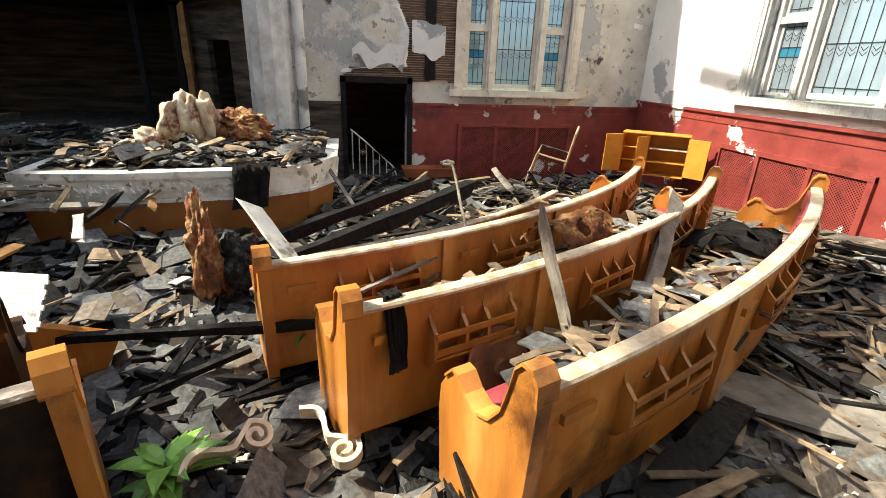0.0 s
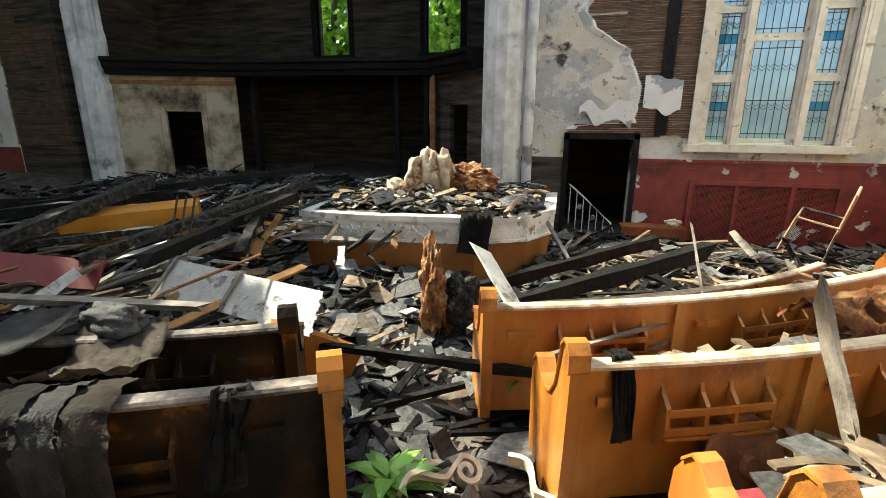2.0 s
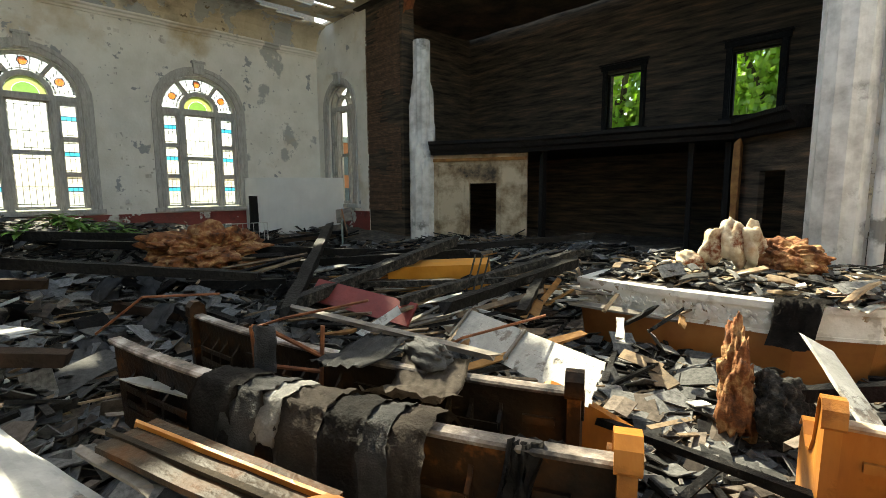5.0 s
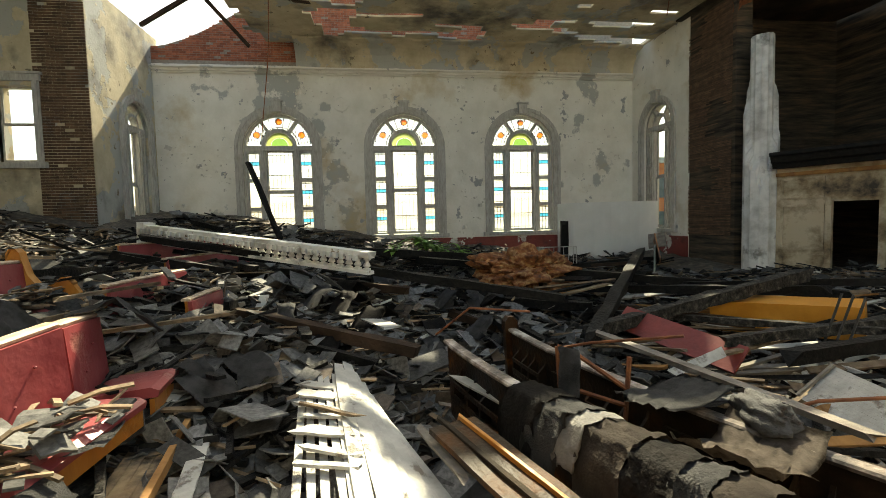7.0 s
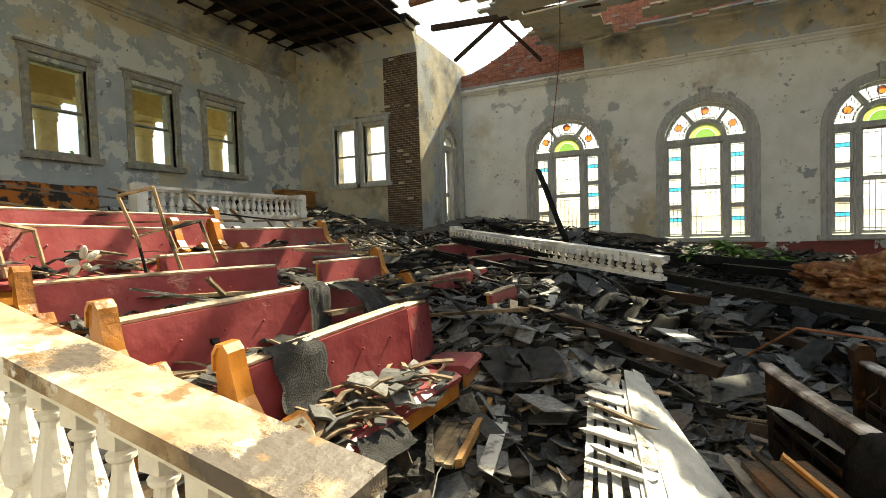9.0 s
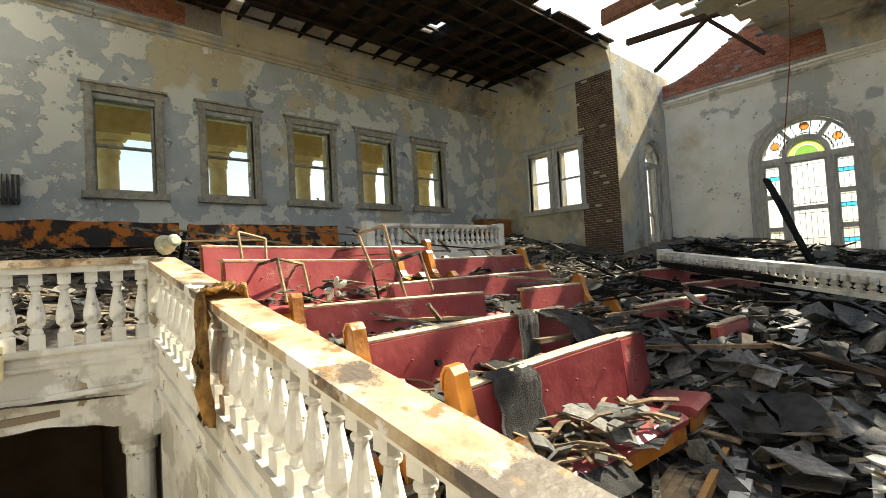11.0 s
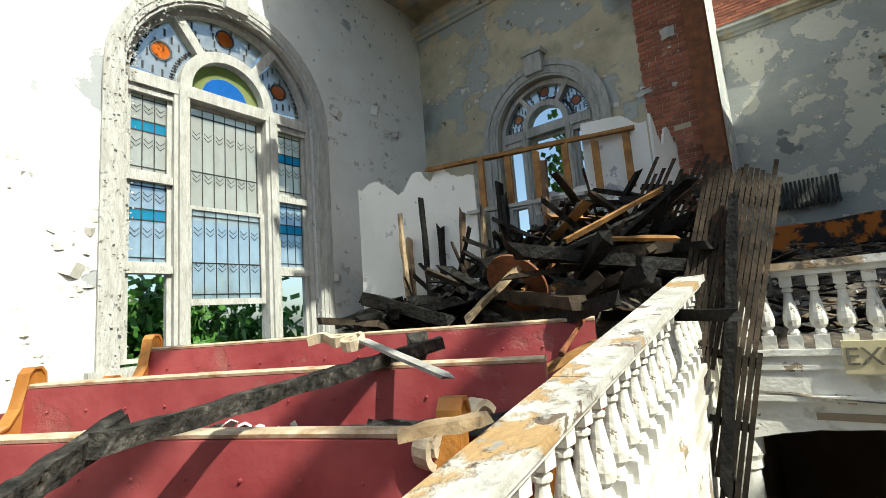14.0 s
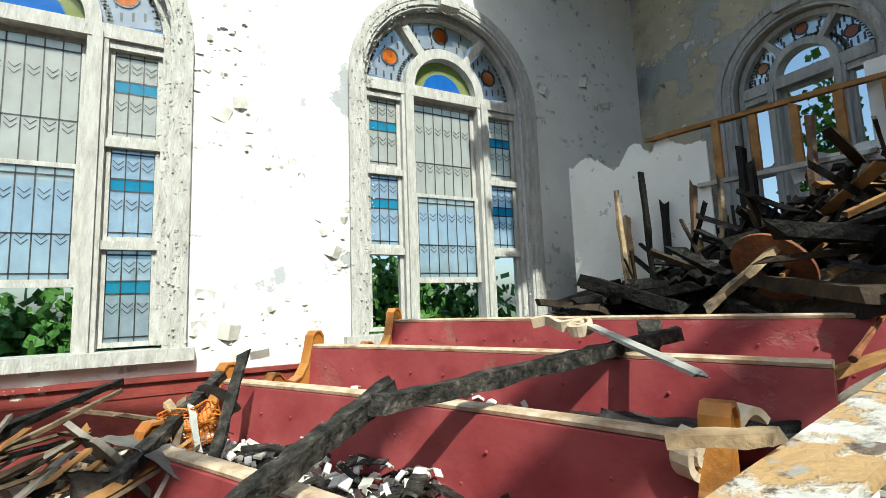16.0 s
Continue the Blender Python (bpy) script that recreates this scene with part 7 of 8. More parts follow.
for i in range(64):
    g = random.Random(960 + i)
    x, y = g.uniform(-6.2, -1.6), g.uniform(-4.2, 0.4)
    lump_z = floor_z(x, y) + 0.1
    drape("shingle_strip", [(x, y, lump_z + 0.5), (x + g.uniform(-0.2, 0.2), y + g.uniform(0.1, 0.3), lump_z + g.uniform(0.3, 0.5))], (g.uniform(0.15, 0.4), g.uniform(-0.2, 0.2), 0.0), M_SHINGLE, "bent shingle strip lying on the pews", seed=100 + i, crumple=0.03, n=5)
for i in range(60):
    g = random.Random(1100 + i)
    x, y = g.uniform(-9.0, -1.2), g.uniform(0.2, 5.5)
    z = rest(x, y) + g.uniform(0.12, 0.3)
    dx, dy = g.uniform(-0.35, 0.35), g.uniform(-0.35, 0.35)
    drape("felt_strip", [(x - dx, y - dy, z - 0.1), (x, y, z + g.uniform(0.02, 0.14)), (x + dx, y + dy, z - g.uniform(0.05, 0.2))], (-dy * 0.9, dx * 0.9, 0.02), M_FELT_GREY if i % 3 else M_FELT, "curled sheet of roofing felt on the rubble", seed=200 + i, crumple=0.05, n=6)

# ---- furniture and fittings ----
th = empty("cabinet")
A = pose(6.42, 9.75, 0.42, 0, 0, -38) @ Matrix.Diagonal((0.8, 0.9, 0.86, 1))
def cab(name, x0, x1, y0, y1, z0, z1, material=None, turn=None, label=""):
    bm = bmesh.new()
    box(bm, x0, x1, y0, y1, z0, z1)
    bmesh.ops.bevel(bm, geom=bm.edges[:], offset=0.004, segments=1, affect="EDGES")
    bm.transform(A @ turn if turn else A)
    return part(name, bm, material or M_CABINET, th, label)
cab("back", -0.75, 0.6, 0.36, 0.38, 0.0, 0.85)
cab("side", -0.77, -0.75, -0.02, 0.38, 0.0, 0.85); cab("side", 0.6, 0.62, -0.02, 0.38, 0.0, 0.85); cab("divider", -0.22, -0.2, 0, 0.36, 0.02, 0.83)
cab("top", -0.79, 0.64, -0.03, 0.39, 0.85, 0.875); cab("bottom", -0.75, 0.6, 0, 0.36, 0.0, 0.02)
for z in (0.28, 0.55):
    cab("shelf", -0.2, 0.6, 0.02, 0.36, z, z + 0.02, M_OAK_TOP if z > 0.5 else None)
    cab("shelf", -0.75, -0.22, 0.02, 0.36, z, z + 0.02)
cab("door", 0.0, 0.42, -0.01, 0.01, 0.05, 0.83, None, pose(0.62, -0.02, 0, 0, 0, -20), "open orange plywood door")
cab("door", -0.42, 0.0, -0.01, 0.01, 0.05, 0.83, None, pose(-0.2, -0.02, 0, 0, 0, 60), "open orange plywood door")
cab("door", -0.42, 0.0, -0.01, 0.01, 0.05, 0.83, None, pose(-0.77, -0.02, 0, 0, 0, 40), "open orange plywood door")
tagged(th, "orange plywood cabinet with open doors standing on rubble", "cabinet")

th = empty("bench")
for name, b in (("top", (2.0, 3.1, 11.1, 11.5, 0.24, 0.29)), ("front_rail", (2.03, 3.07, 11.12, 11.15, 0.12, 0.24)), ("leg", (2.03, 2.1, 11.13, 11.2, -0.25, 0.12)), ("leg", (3.0, 3.07, 11.13, 11.2, -0.25, 0.12))):
    bm = bmesh.new()
    box(bm, *b)
    part(name, bm, M_REDWOOD, th)
tagged(th, "low reddish wooden bench below the wainscot", "bench")

# iron stair rail in the doorway
th = empty("stair_rail")
bm = bmesh.new()
tube(bm, [(1.02, 11.75, 0.95), (1.3, 11.72, 0.72), (1.85, 11.7, 0.22), (1.92, 11.7, 0.05)], 0.016)
part("handrail", bm, M_WHITEIRON, th)
for i in range(7):
    f = i / 6
    x, z = 1.05 + 0.8 * f, 0.92 - 0.68 * f
    bm = bmesh.new()
    tube(bm, [(x, 11.72, z), (x, 11.72, z - 0.75)], 0.009, 6)
    part("spindle", bm, M_WHITEIRON, th)
for i in range(3):
    bm = bmesh.new()
    c = (1.25 + 0.25 * i, 11.71, 0.5 - 0.2 * i)
    tube(bm, [(c[0] + 0.06 * (1 - k / 20) * math.cos(k * 0.6), c[1], c[2] + 0.06 * (1 - k / 20) * math.sin(k * 0.6)) for k in range(18)], 0.006, 6)
    part("scroll", bm, M_WHITEIRON, th)
tagged(th, "white wrought-iron stair rail in the dark doorway", "railing")


def scroll_arm(m, label):
    """A fallen carved arm: an S-curve ending in a spiral."""
    pts = [(-0.42 + 0.02 * k, 0.05 * math.sin(k * 0.35), 0.0) for k in range(14)]
    c = Vector((-0.06, -0.07, 0))
    for k in range(26):
        a = 1.35 - k * 0.36
        r = 0.085 * (1 - k / 30)
        pts.append((c.x + r * math.cos(a) + 0.02, c.y + r * math.sin(a), 0.0))
    bm = bmesh.new()
    for p, q in zip(pts, pts[1:]):
        d = Vector(q) - Vector(p)
        if d.length > 1e-4:
            obox(bm, ((p[0] + q[0]) / 2, (p[1] + q[1]) / 2, 0), (d.length * 1.15, 0.028, 0.07), (0, 0, math.degrees(math.atan2(d.y, d.x))))
    bmesh.ops.remove_doubles(bm, verts=bm.verts, dist=0.006)
    bm.transform(m)
    return tagged(part("pew_scroll", bm, M_SCROLL), label, "scroll", "fallen pew scrolls")


scroll_arm(pose(0.98, 4.05, 0.30, 10, 5, -40), "pale carved pew scroll lying in the aisle")
scroll_arm(pose(0.42, 4.25, 0.34, 25, 0, 50), "pale carved pew scroll lying in the aisle")
scroll_arm(pose(3.75, -0.35, 2.08, 20, 0, 200), "pale carved pew scroll on the red pews")
scroll_arm(pose(-0.8, 0.55, 1.35, 60, 10, 120), "pale carved scroll fallen on a pew seat")
scroll_arm(pose(2.55, 0.42, 1.76, 85, 0, 90), "pale carved scroll on a pew end")

bm = bmesh.new()
lathe(bm, [(0.01, -0.015), (0.24, -0.015), (0.25, 0.0), (0.24, 0.015), (0.06, 0.02), (0.05, 0.05), (0.01, 0.05)], n=28)
bm.transform(pose(1.8, 4.28, 0.55, 70, 0, 30))
tagged(part("metal_disc", bm, M_RUST), "round brown metal disc leaning on a pew back", "disc")
bm = bmesh.new()
lathe(bm, [(0.01, 0.0), (0.19, 0.0), (0.2, 0.04), (0.2, 0.12), (0.17, 0.13), (0.01, 0.14)], n=24)
bm.transform(pose(-0.62, 2.62, 0.93, 12, -6, 0))
tagged(part("round_stool_seat", bm, M_ORANGEWOOD), "round orange wooden seat with a white scuffed top", "stool")


def plant(x, y, z, size, n, label, seed=1):
    rnd = random.Random(seed)
    th = empty("weed", pose(x, y, z))
    verts, faces = [], []
    for i in range(n):
        a, tip, ln = rnd.uniform(0, 6.28), rnd.uniform(0.3, 1.2), size * rnd.uniform(0.6, 1.1)
        base = len(verts)
        h0 = rnd.uniform(0.0, 0.5) * size
        for k in range(6):
            f = k / 5
            w = 0.16 * ln * math.sin(math.pi * min(f + 0.08, 1)) ** 0.8
            r = ln * f * math.cos(tip * (1 - f * 0.5))
            zz = h0 + ln * (math.sin(tip) * f - 0.55 * f * f)
            ca, sa = math.cos(a), math.sin(a)
            for s, dz in ((-1, 0.02), (0, -0.01), (1, 0.02)):
                verts.append((r * ca - s * w * sa, r * sa + s * w * ca, zz + dz * ln))
        for k in range(5):
            b = base + k * 3
            faces += [(b, b + 1, b + 4, b + 3), (b + 1, b + 2, b + 5, b + 4)]
    pydata("leaves", verts, faces, M_SAGE, th)
    bm = bmesh.new()
    tube(bm, [(0, 0, -0.03), (0.01, 0, size * 0.55)], 0.008, 6)
    part("stem", bm, M_GRASS, th)
    return tagged(th, label, "plant", "weeds in the rubble")


plant(0.05, 4.02, 0.2, 0.30, 26, "leafy green weed growing in the aisle rubble", 1)
plant(0.66, 5.05, 0.42, 0.22, 22, "leafy green weed beside an oak pew", 2)
for i in range(26):
    g = random.Random(800 + i)
    x, y = (g.uniform(-12.6, -11.2), g.uniform(2.4, 4.4)) if i < 12 else ((g.uniform(3.6, 4.6), g.uniform(3.0, 3.6)) if i < 18 else (g.uniform(-1.6, 1.0), g.uniform(4.4, 7.6)))
    plant(x, y, rest(x, y) + (0.4 if i < 12 else 0.03), g.uniform(0.25, 0.5) if i < 12 else g.uniform(0.06, 0.14), 14, "small green weed sprouting from the ash", 20 + i)

# fallen balustrade of the other stair well, far balustrade at the back
def straight_balustrade(p, q, height, pitch, label, dentils=False):
    th = empty("balustrade")
    p, q = Vector(p), Vector(q)
    d = q - p
    ln = d.length
    m = Matrix.Translation(p) @ Matrix.Rotation(math.atan2(d.y, d.x), 4, "Z") @ Matrix.Rotation(-math.asin(d.z / ln), 4, "Y")
    for name, z0, z1, w in (("handrail", height - 0.06, height, 0.11), ("rail_moulding", height - 0.1, height - 0.06, 0.075), ("shoe_rail", 0.0, 0.05, 0.08)):
        bm = bmesh.new()
        box(bm, 0, ln, -w, w, z0, z1)
        bm.transform(m)
        part(name, bm, M_WHITE, th)
    k = int(ln / pitch)
    for i in range(k):
        b = new("baluster", BALUSTER)
        b.parent = th
        b.matrix_basis = m @ Matrix.Translation(((i + 0.5) * ln / k, 0, 0.05)) @ Matrix.Diagonal((1, 1, (height - 0.15) / 0.54, 1))
    for u in ((0,) if dentils else (0, ln)):
        bm = bmesh.new()
        box(bm, u - 0.1, u + 0.1, -0.12, 0.12, -0.1, height + 0.04)
        bm.transform(m)
        part("post", bm, M_WHITE, th)
    if dentils:
        for i in range(int(ln / 0.12)):
            bm = bmesh.new()
            box(bm, i * 0.12, i * 0.12 + 0.07, -0.16, -0.11, height - 0.14, height - 0.06)
            bm.transform(m)
            part("dentil", bm, M_WHITE, th)
    return tagged(th, label, "balustrade", "white balustrades")


straight_balustrade((-4.55, -6.4, 2.6), (-8.6, -6.4, 2.6), 0.52, 0.17, "white balustrade among the rear pews")
bm = bmesh.new()
box(bm, -8.62, -4.53, -6.46, -6.34, 1.6, 2.6)
tagged(part("balustrade_plinth", bm, M_WHITE), "white plinth wall under the rear balustrade", "plinth")
straight_balustrade((-9.2, -2.4, 1.85), (-6.4, 1.9, 1.36), 0.34, 0.16, "white balustrade with dentils, fallen and tilted in the rubble", True)

# burnt cushions on the back row, desk, radiators
def bench_cushion(x0, x1, y, z, label, seed):
    th = empty("burnt_bench")
    bm = bmesh.new()
    n = 30
    rings = []
    for i in range(n + 1):
        x = x0 + (x1 - x0) * i / n
        j = 0.05 * noise.noise(Vector((x * 1.2, seed, 0)))
        rings.append([bm.verts.new(v) for v in ((x, y - 0.05, z - 0.3), (x, y + 0.06, z - 0.3), (x, y + 0.02 + j, z + 0.16 + j), (x, y - 0.06, z + 0.18 + j))])
    for p, q in zip(rings, rings[1:]):
        for k in range(4):
            bm.faces.new((p[k], p[(k + 1) % 4], q[(k + 1) % 4], q[k]))
    bm.faces.new(rings[0]); bm.faces.new(rings[-1][::-1])
    part("cushion", bm, M_BURNTFOAM, th, "black cushion burnt through to orange foam")
    bm = bmesh.new()
    box(bm, x0, x1, y - 0.12, y - 0.06, z - 0.6, z + 0.14)
    part("back_panel", bm, M_BURNT_OAK, th)
    return tagged(th, label, "bench", "burnt back benches")


bench_cushion(1.9, -1.6, -8.7, 3.15, "long bench with orange foam showing through burnt cushions", 1)
bench_cushion(-1.75, -5.1, -8.6, 3.12, "long bench with orange foam showing through burnt cushions", 2)
th = empty("desk")
for name, b, mt in (("body", (-12.4, -11.0, -9.6, -9.1, 2.5, 3.6), M_ORANGEWOOD), ("top", (-12.45, -10.95, -9.65, -9.05, 3.6, 3.65), M_OAK)):
    bm = bmesh.new()
    box(bm, *b)
    part(name, bm, mt, th)
tagged(th, "brown wooden organ console in the back corner", "desk")


def radiator(place, u0, u1, z0, z1, material, label):
    th = empty("radiator")
    n = int((u1 - u0) / 0.07)
    for i in range(n):
        bm = bmesh.new()
        u = u0 + (i + 0.5) * (u1 - u0) / n
        box(bm, u - 0.022, u + 0.022, -0.2, -0.07, z0, z1, place)
        bmesh.ops.bevel(bm, geom=bm.edges[:], offset=0.015, segments=1, affect="EDGES")
        part("section", bm, material, th)
    bm = bmesh.new()
    box(bm, u0, u1, -0.16, -0.11, z0 + 0.05, z0 + 0.1, place)
    part("pipe", bm, material, th)
    return tagged(th, label, "radiator", "cast-iron radiators")


radiator(on_back, 0.75, 1.95, 3.75, 4.3, M_IRON, "dark cast-iron radiator under the back wall")
radiator(on_west, 6.3, 8.2, 0.35, 1.05, M_GREENIRON, "grey-green cast-iron radiator on the wainscot")

# white curved enclosure in the far corner, with a small metal rail
bm = bmesh.new()
n = 14
rings = []
for i in range(n + 1):
    a = math.pi / 2 * i / n
    x, y = XL + 2.2 * math.sin(a) * 0.75 + 0.1, YF - 0.1 - 2.9 * math.cos(a)
    nx, ny = math.sin(a) * 0.06, -math.cos(a) * 0.06
    rings.append([bm.verts.new(v) for v in ((x, y, -0.1), (x + nx, y + ny, -0.1), (x + nx, y + ny, 2.62), (x, y, 2.62))])
for p, q in zip(rings, rings[1:]):
    for k in range(4):
        bm.faces.new((p[k], p[(k + 1) % 4], q[(k + 1) % 4], q[k]))
bm.faces.new(rings[0]); bm.faces.new(rings[-1][::-1])
tagged(part("curved_partition", bm, M_PARTITION, smooth=False), "plain white curved partition in the corner", "partition")
# dark board put in place of the shade inside a narrow opening
timber("dark_post", (-15.75, 8.78, 0.1), (-15.75, 8.78, 2.0), 0.28, 0.1, M_CHAR, "dark board standing in for a shaded narrow opening beside the white partition", "post", rough_=0.05)
th = empty("metal_rail")
bm = bmesh.new()
tube(bm, [(-14.3, 7.3, 1.15), (-14.3, 8.6, 1.15), (-14.3, 8.6, 0.2)], 0.02)
part("top_rail", bm, M_WHITEIRON, th)
for i in range(8):
    bm = bmesh.new()
    tube(bm, [(-14.3, 7.3 + i * 0.17, 1.15), (-14.3, 7.3 + i * 0.17, 0.2)], 0.01, 6)
    part("spindle", bm, M_WHITEIRON, th)
tagged(th, "thin pale metal rail by the white partition", "railing")
th = empty("tipped_table")
for i, (c, s, t, mt) in enumerate((((-12.6, 10.4, 1.0), (1.1, 0.04, 0.8), (10, -25, -30), M_ORANGEWOOD), ((-12.2, 10.1, 0.9), (0.9, 0.04, 0.7), (0, 5, -35), M_GREENIRON), ((-12.9, 10.6, 1.35), (0.9, 0.5, 0.03), (10, 25, -30), M_GREYWOOD))):
    bm = bmesh.new()
    obox(bm, c, s, t)
    part("panel", bm, mt, th)
tagged(th, "tipped-over table with a grey-green top", "table")

# bent chair frames and the odd small things in the back rows
def chair_frame(x, y, z, turn, label):
    th = empty("chair_frame", pose(x, y, z, 12, -8, turn))
    for pts in ([(0, 0, 0), (0.05, 0, 0.45), (0, 0, 0.85)], [(0.42, 0, 0), (0.40, 0, 0.45), (0.42, 0, 0.85)], [(0, 0, 0.85), (0.42, 0, 0.85)], [(0, 0, 0.45), (0, 0.42, 0.45), (0.42, 0.42, 0.45), (0.42, 0, 0.45)], [(0, 0.42, 0.45), (0.0, 0.46, 0)], [(0.42, 0.42, 0.45), (0.42, 0.46, 0)]):
        bm = bmesh.new()
        tube(bm, pts, 0.017, 6)
        part("tube", bm, M_STUD, th)
    return tagged(th, label, "chair", "wrecked chair frames")


chair_frame(-1.2, -3.1, 1.75, 30, "bare wrecked wooden chair frame among the pews")
chair_frame(-2.2, -2.6, 1.75, 100, "bare wrecked wooden chair frame among the pews")
chair_frame(3.9, 8.3, 0.55, 60, "bare wrecked wooden chair frame on the front heap")
th = empty("valve_wheel", pose(-1.45, -2.25, 2.0, 60, 0, 20))
for i in range(5):
    a = 2 * math.pi * i / 5
    bm = bmesh.new()
    bmesh.ops.create_icosphere(bm, subdivisions=2, radius=0.05, matrix=Matrix.Translation((0.09 * math.cos(a), 0.09 * math.sin(a), 0)) @ Matrix.Rotation(a, 4, "Z") @ Matrix.Diagonal((1.3, 0.6, 0.5, 1)))
    part("lobe", bm, M_BEADBOARD, th)
tagged(th, "white lobed knob lying among the pews", "knob")
bm = bmesh.new()
lathe(bm, [(0.075, 0.0), (0.08, 0.01), (0.075, 0.03), (0.055, 0.06), (0.05, 0.16), (0.03, 0.17)], n=20)
bm.transform(pose(-0.04, -2.38, 2.46, -80, 0, 15))
tagged(part("lamp_holder", bm, M_LAMP), "grey-green cylindrical lamp holder on the newel", "lamp")

# hanging wire and roof scraps
for i, (p, q) in enumerate((((-12.02, -0.5, 9.2), (-12.0, -0.7, 4.3)), ((-11.18, 9.8, 9.0), (-11.3, 9.9, 7.4)))):
    bm = bmesh.new()
    p, q = Vector(p), Vector(q)
    tube(bm, [p.lerp(q, k / 8) + Vector((0.03 * math.sin(k), 0.1 * math.sin(k * 0.5), 0)) for k in range(9)], 0.012, 6)
    tagged(part("hanging_wire", bm, M_RUST), "rusty wire hanging from the burnt roof", "wire", "hanging wires")
for i in range(3):
    bm = bmesh.new()
    tube(bm, [(-3.6 + 0.12 * i, 6.5, 0.6), (-3.5 + 0.12 * i, 6.65, 1.3)], 0.012, 6)
    tagged(part("metal_rod", bm, M_IRON), "grey metal rod standing in the rubble", "rod", "metal rods")
for i, pts in enumerate(([(-2.2, 4.3, 0.7), (-1.9, 4.7, 0.95), (-1.5, 5.3, 1.1)], [(-3.5, 3.4, 0.9), (-3.0, 3.7, 1.1), (-2.5, 4.2, 1.25)], [(-4.4, 2.6, 0.9), (-4.0, 2.9, 1.25), (-3.9, 3.5, 1.2)])):
    bm = bmesh.new()
    tube(bm, pts, 0.012, 6)
    tagged(part("rusty_rod", bm, M_RUST), "bent orange rusty rod in the rubble", "rod", "rusty rods")

# ---- peeling paint on the walls ----
def flakes(name, n, place, u, z, material, label, seed, keep=lambda u, z: True):
    g = np.random.default_rng(seed)
    c, s, e, b = [], [], [], []
    X, Y = Vector(place(1, 0, 0)) - Vector(place(0, 0, 0)), Vector(place(0, 1, 0)) - Vector(place(0, 0, 0))
    turn = math.atan2(X.y, X.x)
    for _ in range(n):
        a, h = g.uniform(*u), g.uniform(*z)
        if noise.noise(Vector((a * 0.8, h * 0.8, seed))) < 0.02 or not keep(a, h):
            continue
        ln = g.uniform(0.02, 0.09) * (1 + 1.5 * (g.random() < 0.12))
        c.append(place(a, -0.008, h)); s.append((ln, ln * g.uniform(0.4, 1.0), 0.004))
        e.append((math.pi / 2 + g.normal(0, 0.25), g.normal(0, 0.2) + g.uniform(0, 0), turn)); b.append(g.uniform(-0.4, 0.4) * ln)
    return tagged(plates(name, c, s, e, b, material), label, "paint flakes", kind="stuff")


def off_windows(centres, half, sill, spring):
    def keep(u, z):
        for c in centres:
            if abs(u - c) < half and z > sill - 0.1 and (z < spring or (u - c) ** 2 + (z - spring) ** 2 < half * half):
                return False
        return True
    return keep


flakes("paint_flakes", 3200, on_east, (-5.3, 9.5), (1.7, 8.0), M_FLAKE, "curled flakes of white paint on the sunlit wall", 1, off_windows(EAST, 1.45, 1.9, 5.25))
flakes("paint_flakes", 700, on_front, (2.9, 7.1), (1.6, 6.5), M_FLAKE, "curled flakes of cream paint", 2, off_windows([4.34], 1.25, 1.7, 5.25))
flakes("paint_flakes", 900, on_rear, (2.4, 7.1), (1.6, 8.3), M_FLAKE, "curled flakes of stained paint", 3, off_windows([4.6], 1.1, 1.7, 5.2))
flakes("paint_flakes", 1600, on_back, (-12.5, 2.2), (3.0, 8.0), M_FLAKE, "curled flakes of grey paint on the back wall", 4, lambda u, z: all(abs(u - x) > 0.8 or not 3.9 < z < 6.4 for x in BWX))
flakes("paint_flakes", 1200, on_west, (-5.0, 11.5), (1.6, 7.2), M_FLAKE, "curled flakes of white paint on the window wall", 5, off_windows(WEST, 1.4, 1.6, 4.7))


def frame_flakes(place, c, half, sill, spring, n, seed):
    g = np.random.default_rng(seed)
    cc, s, e, b = [], [], [], []
    X = Vector(place(1, 0, 0)) - Vector(place(0, 0, 0))
    turn = math.atan2(X.y, X.x)
    for _ in range(n):
        f = g.uniform(0, 1)
        r = half + g.uniform(-0.3, 0.02)
        if f < 0.5:
            u, z = c + (r if f < 0.25 else -r), g.uniform(sill, spring)
        else:
            a = g.uniform(0, math.pi)
            u, z = c + r * math.cos(a), spring + r * math.sin(a)
        ln = g.uniform(0.008, 0.03)
        cc.append(place(u, -0.09, z)); s.append((ln, ln * g.uniform(0.4, 1), 0.003))
        e.append((math.pi / 2 + g.normal(0, 0.5), g.normal(0, 0.5), turn)); b.append(g.uniform(-0.4, 0.4) * ln)
    tagged(plates("paint_flakes", cc, s, e, b, M_FRAME), "flaking grey paint on a window surround", "paint flakes", kind="stuff")


for i, y in enumerate(EAST[:2]):
    frame_flakes(on_east, y, 1.5, 1.9, 5.25, 700, 90 + i)
frame_flakes(on_rear, 4.6, 1.14, 1.8, 5.2, 400, 93)
# plaster rosette between the west windows
bm = bmesh.new()
arch_band(bm, lambda u, w, z: on_west(u, w, z), 0.95, 0.2, 0.27, 6.25, 6.25, -0.05, 0.0, n=18, legs=False)
arch_band(bm, lambda u, w, z: on_west(u, w, 12.5 - z), 0.95, 0.2, 0.27, 6.25, 6.25, -0.05, 0.0, n=18, legs=False)
tagged(part("trim_rosette", bm, M_PLASTER), "round plaster rosette on the wall", "trim", kind="structure")

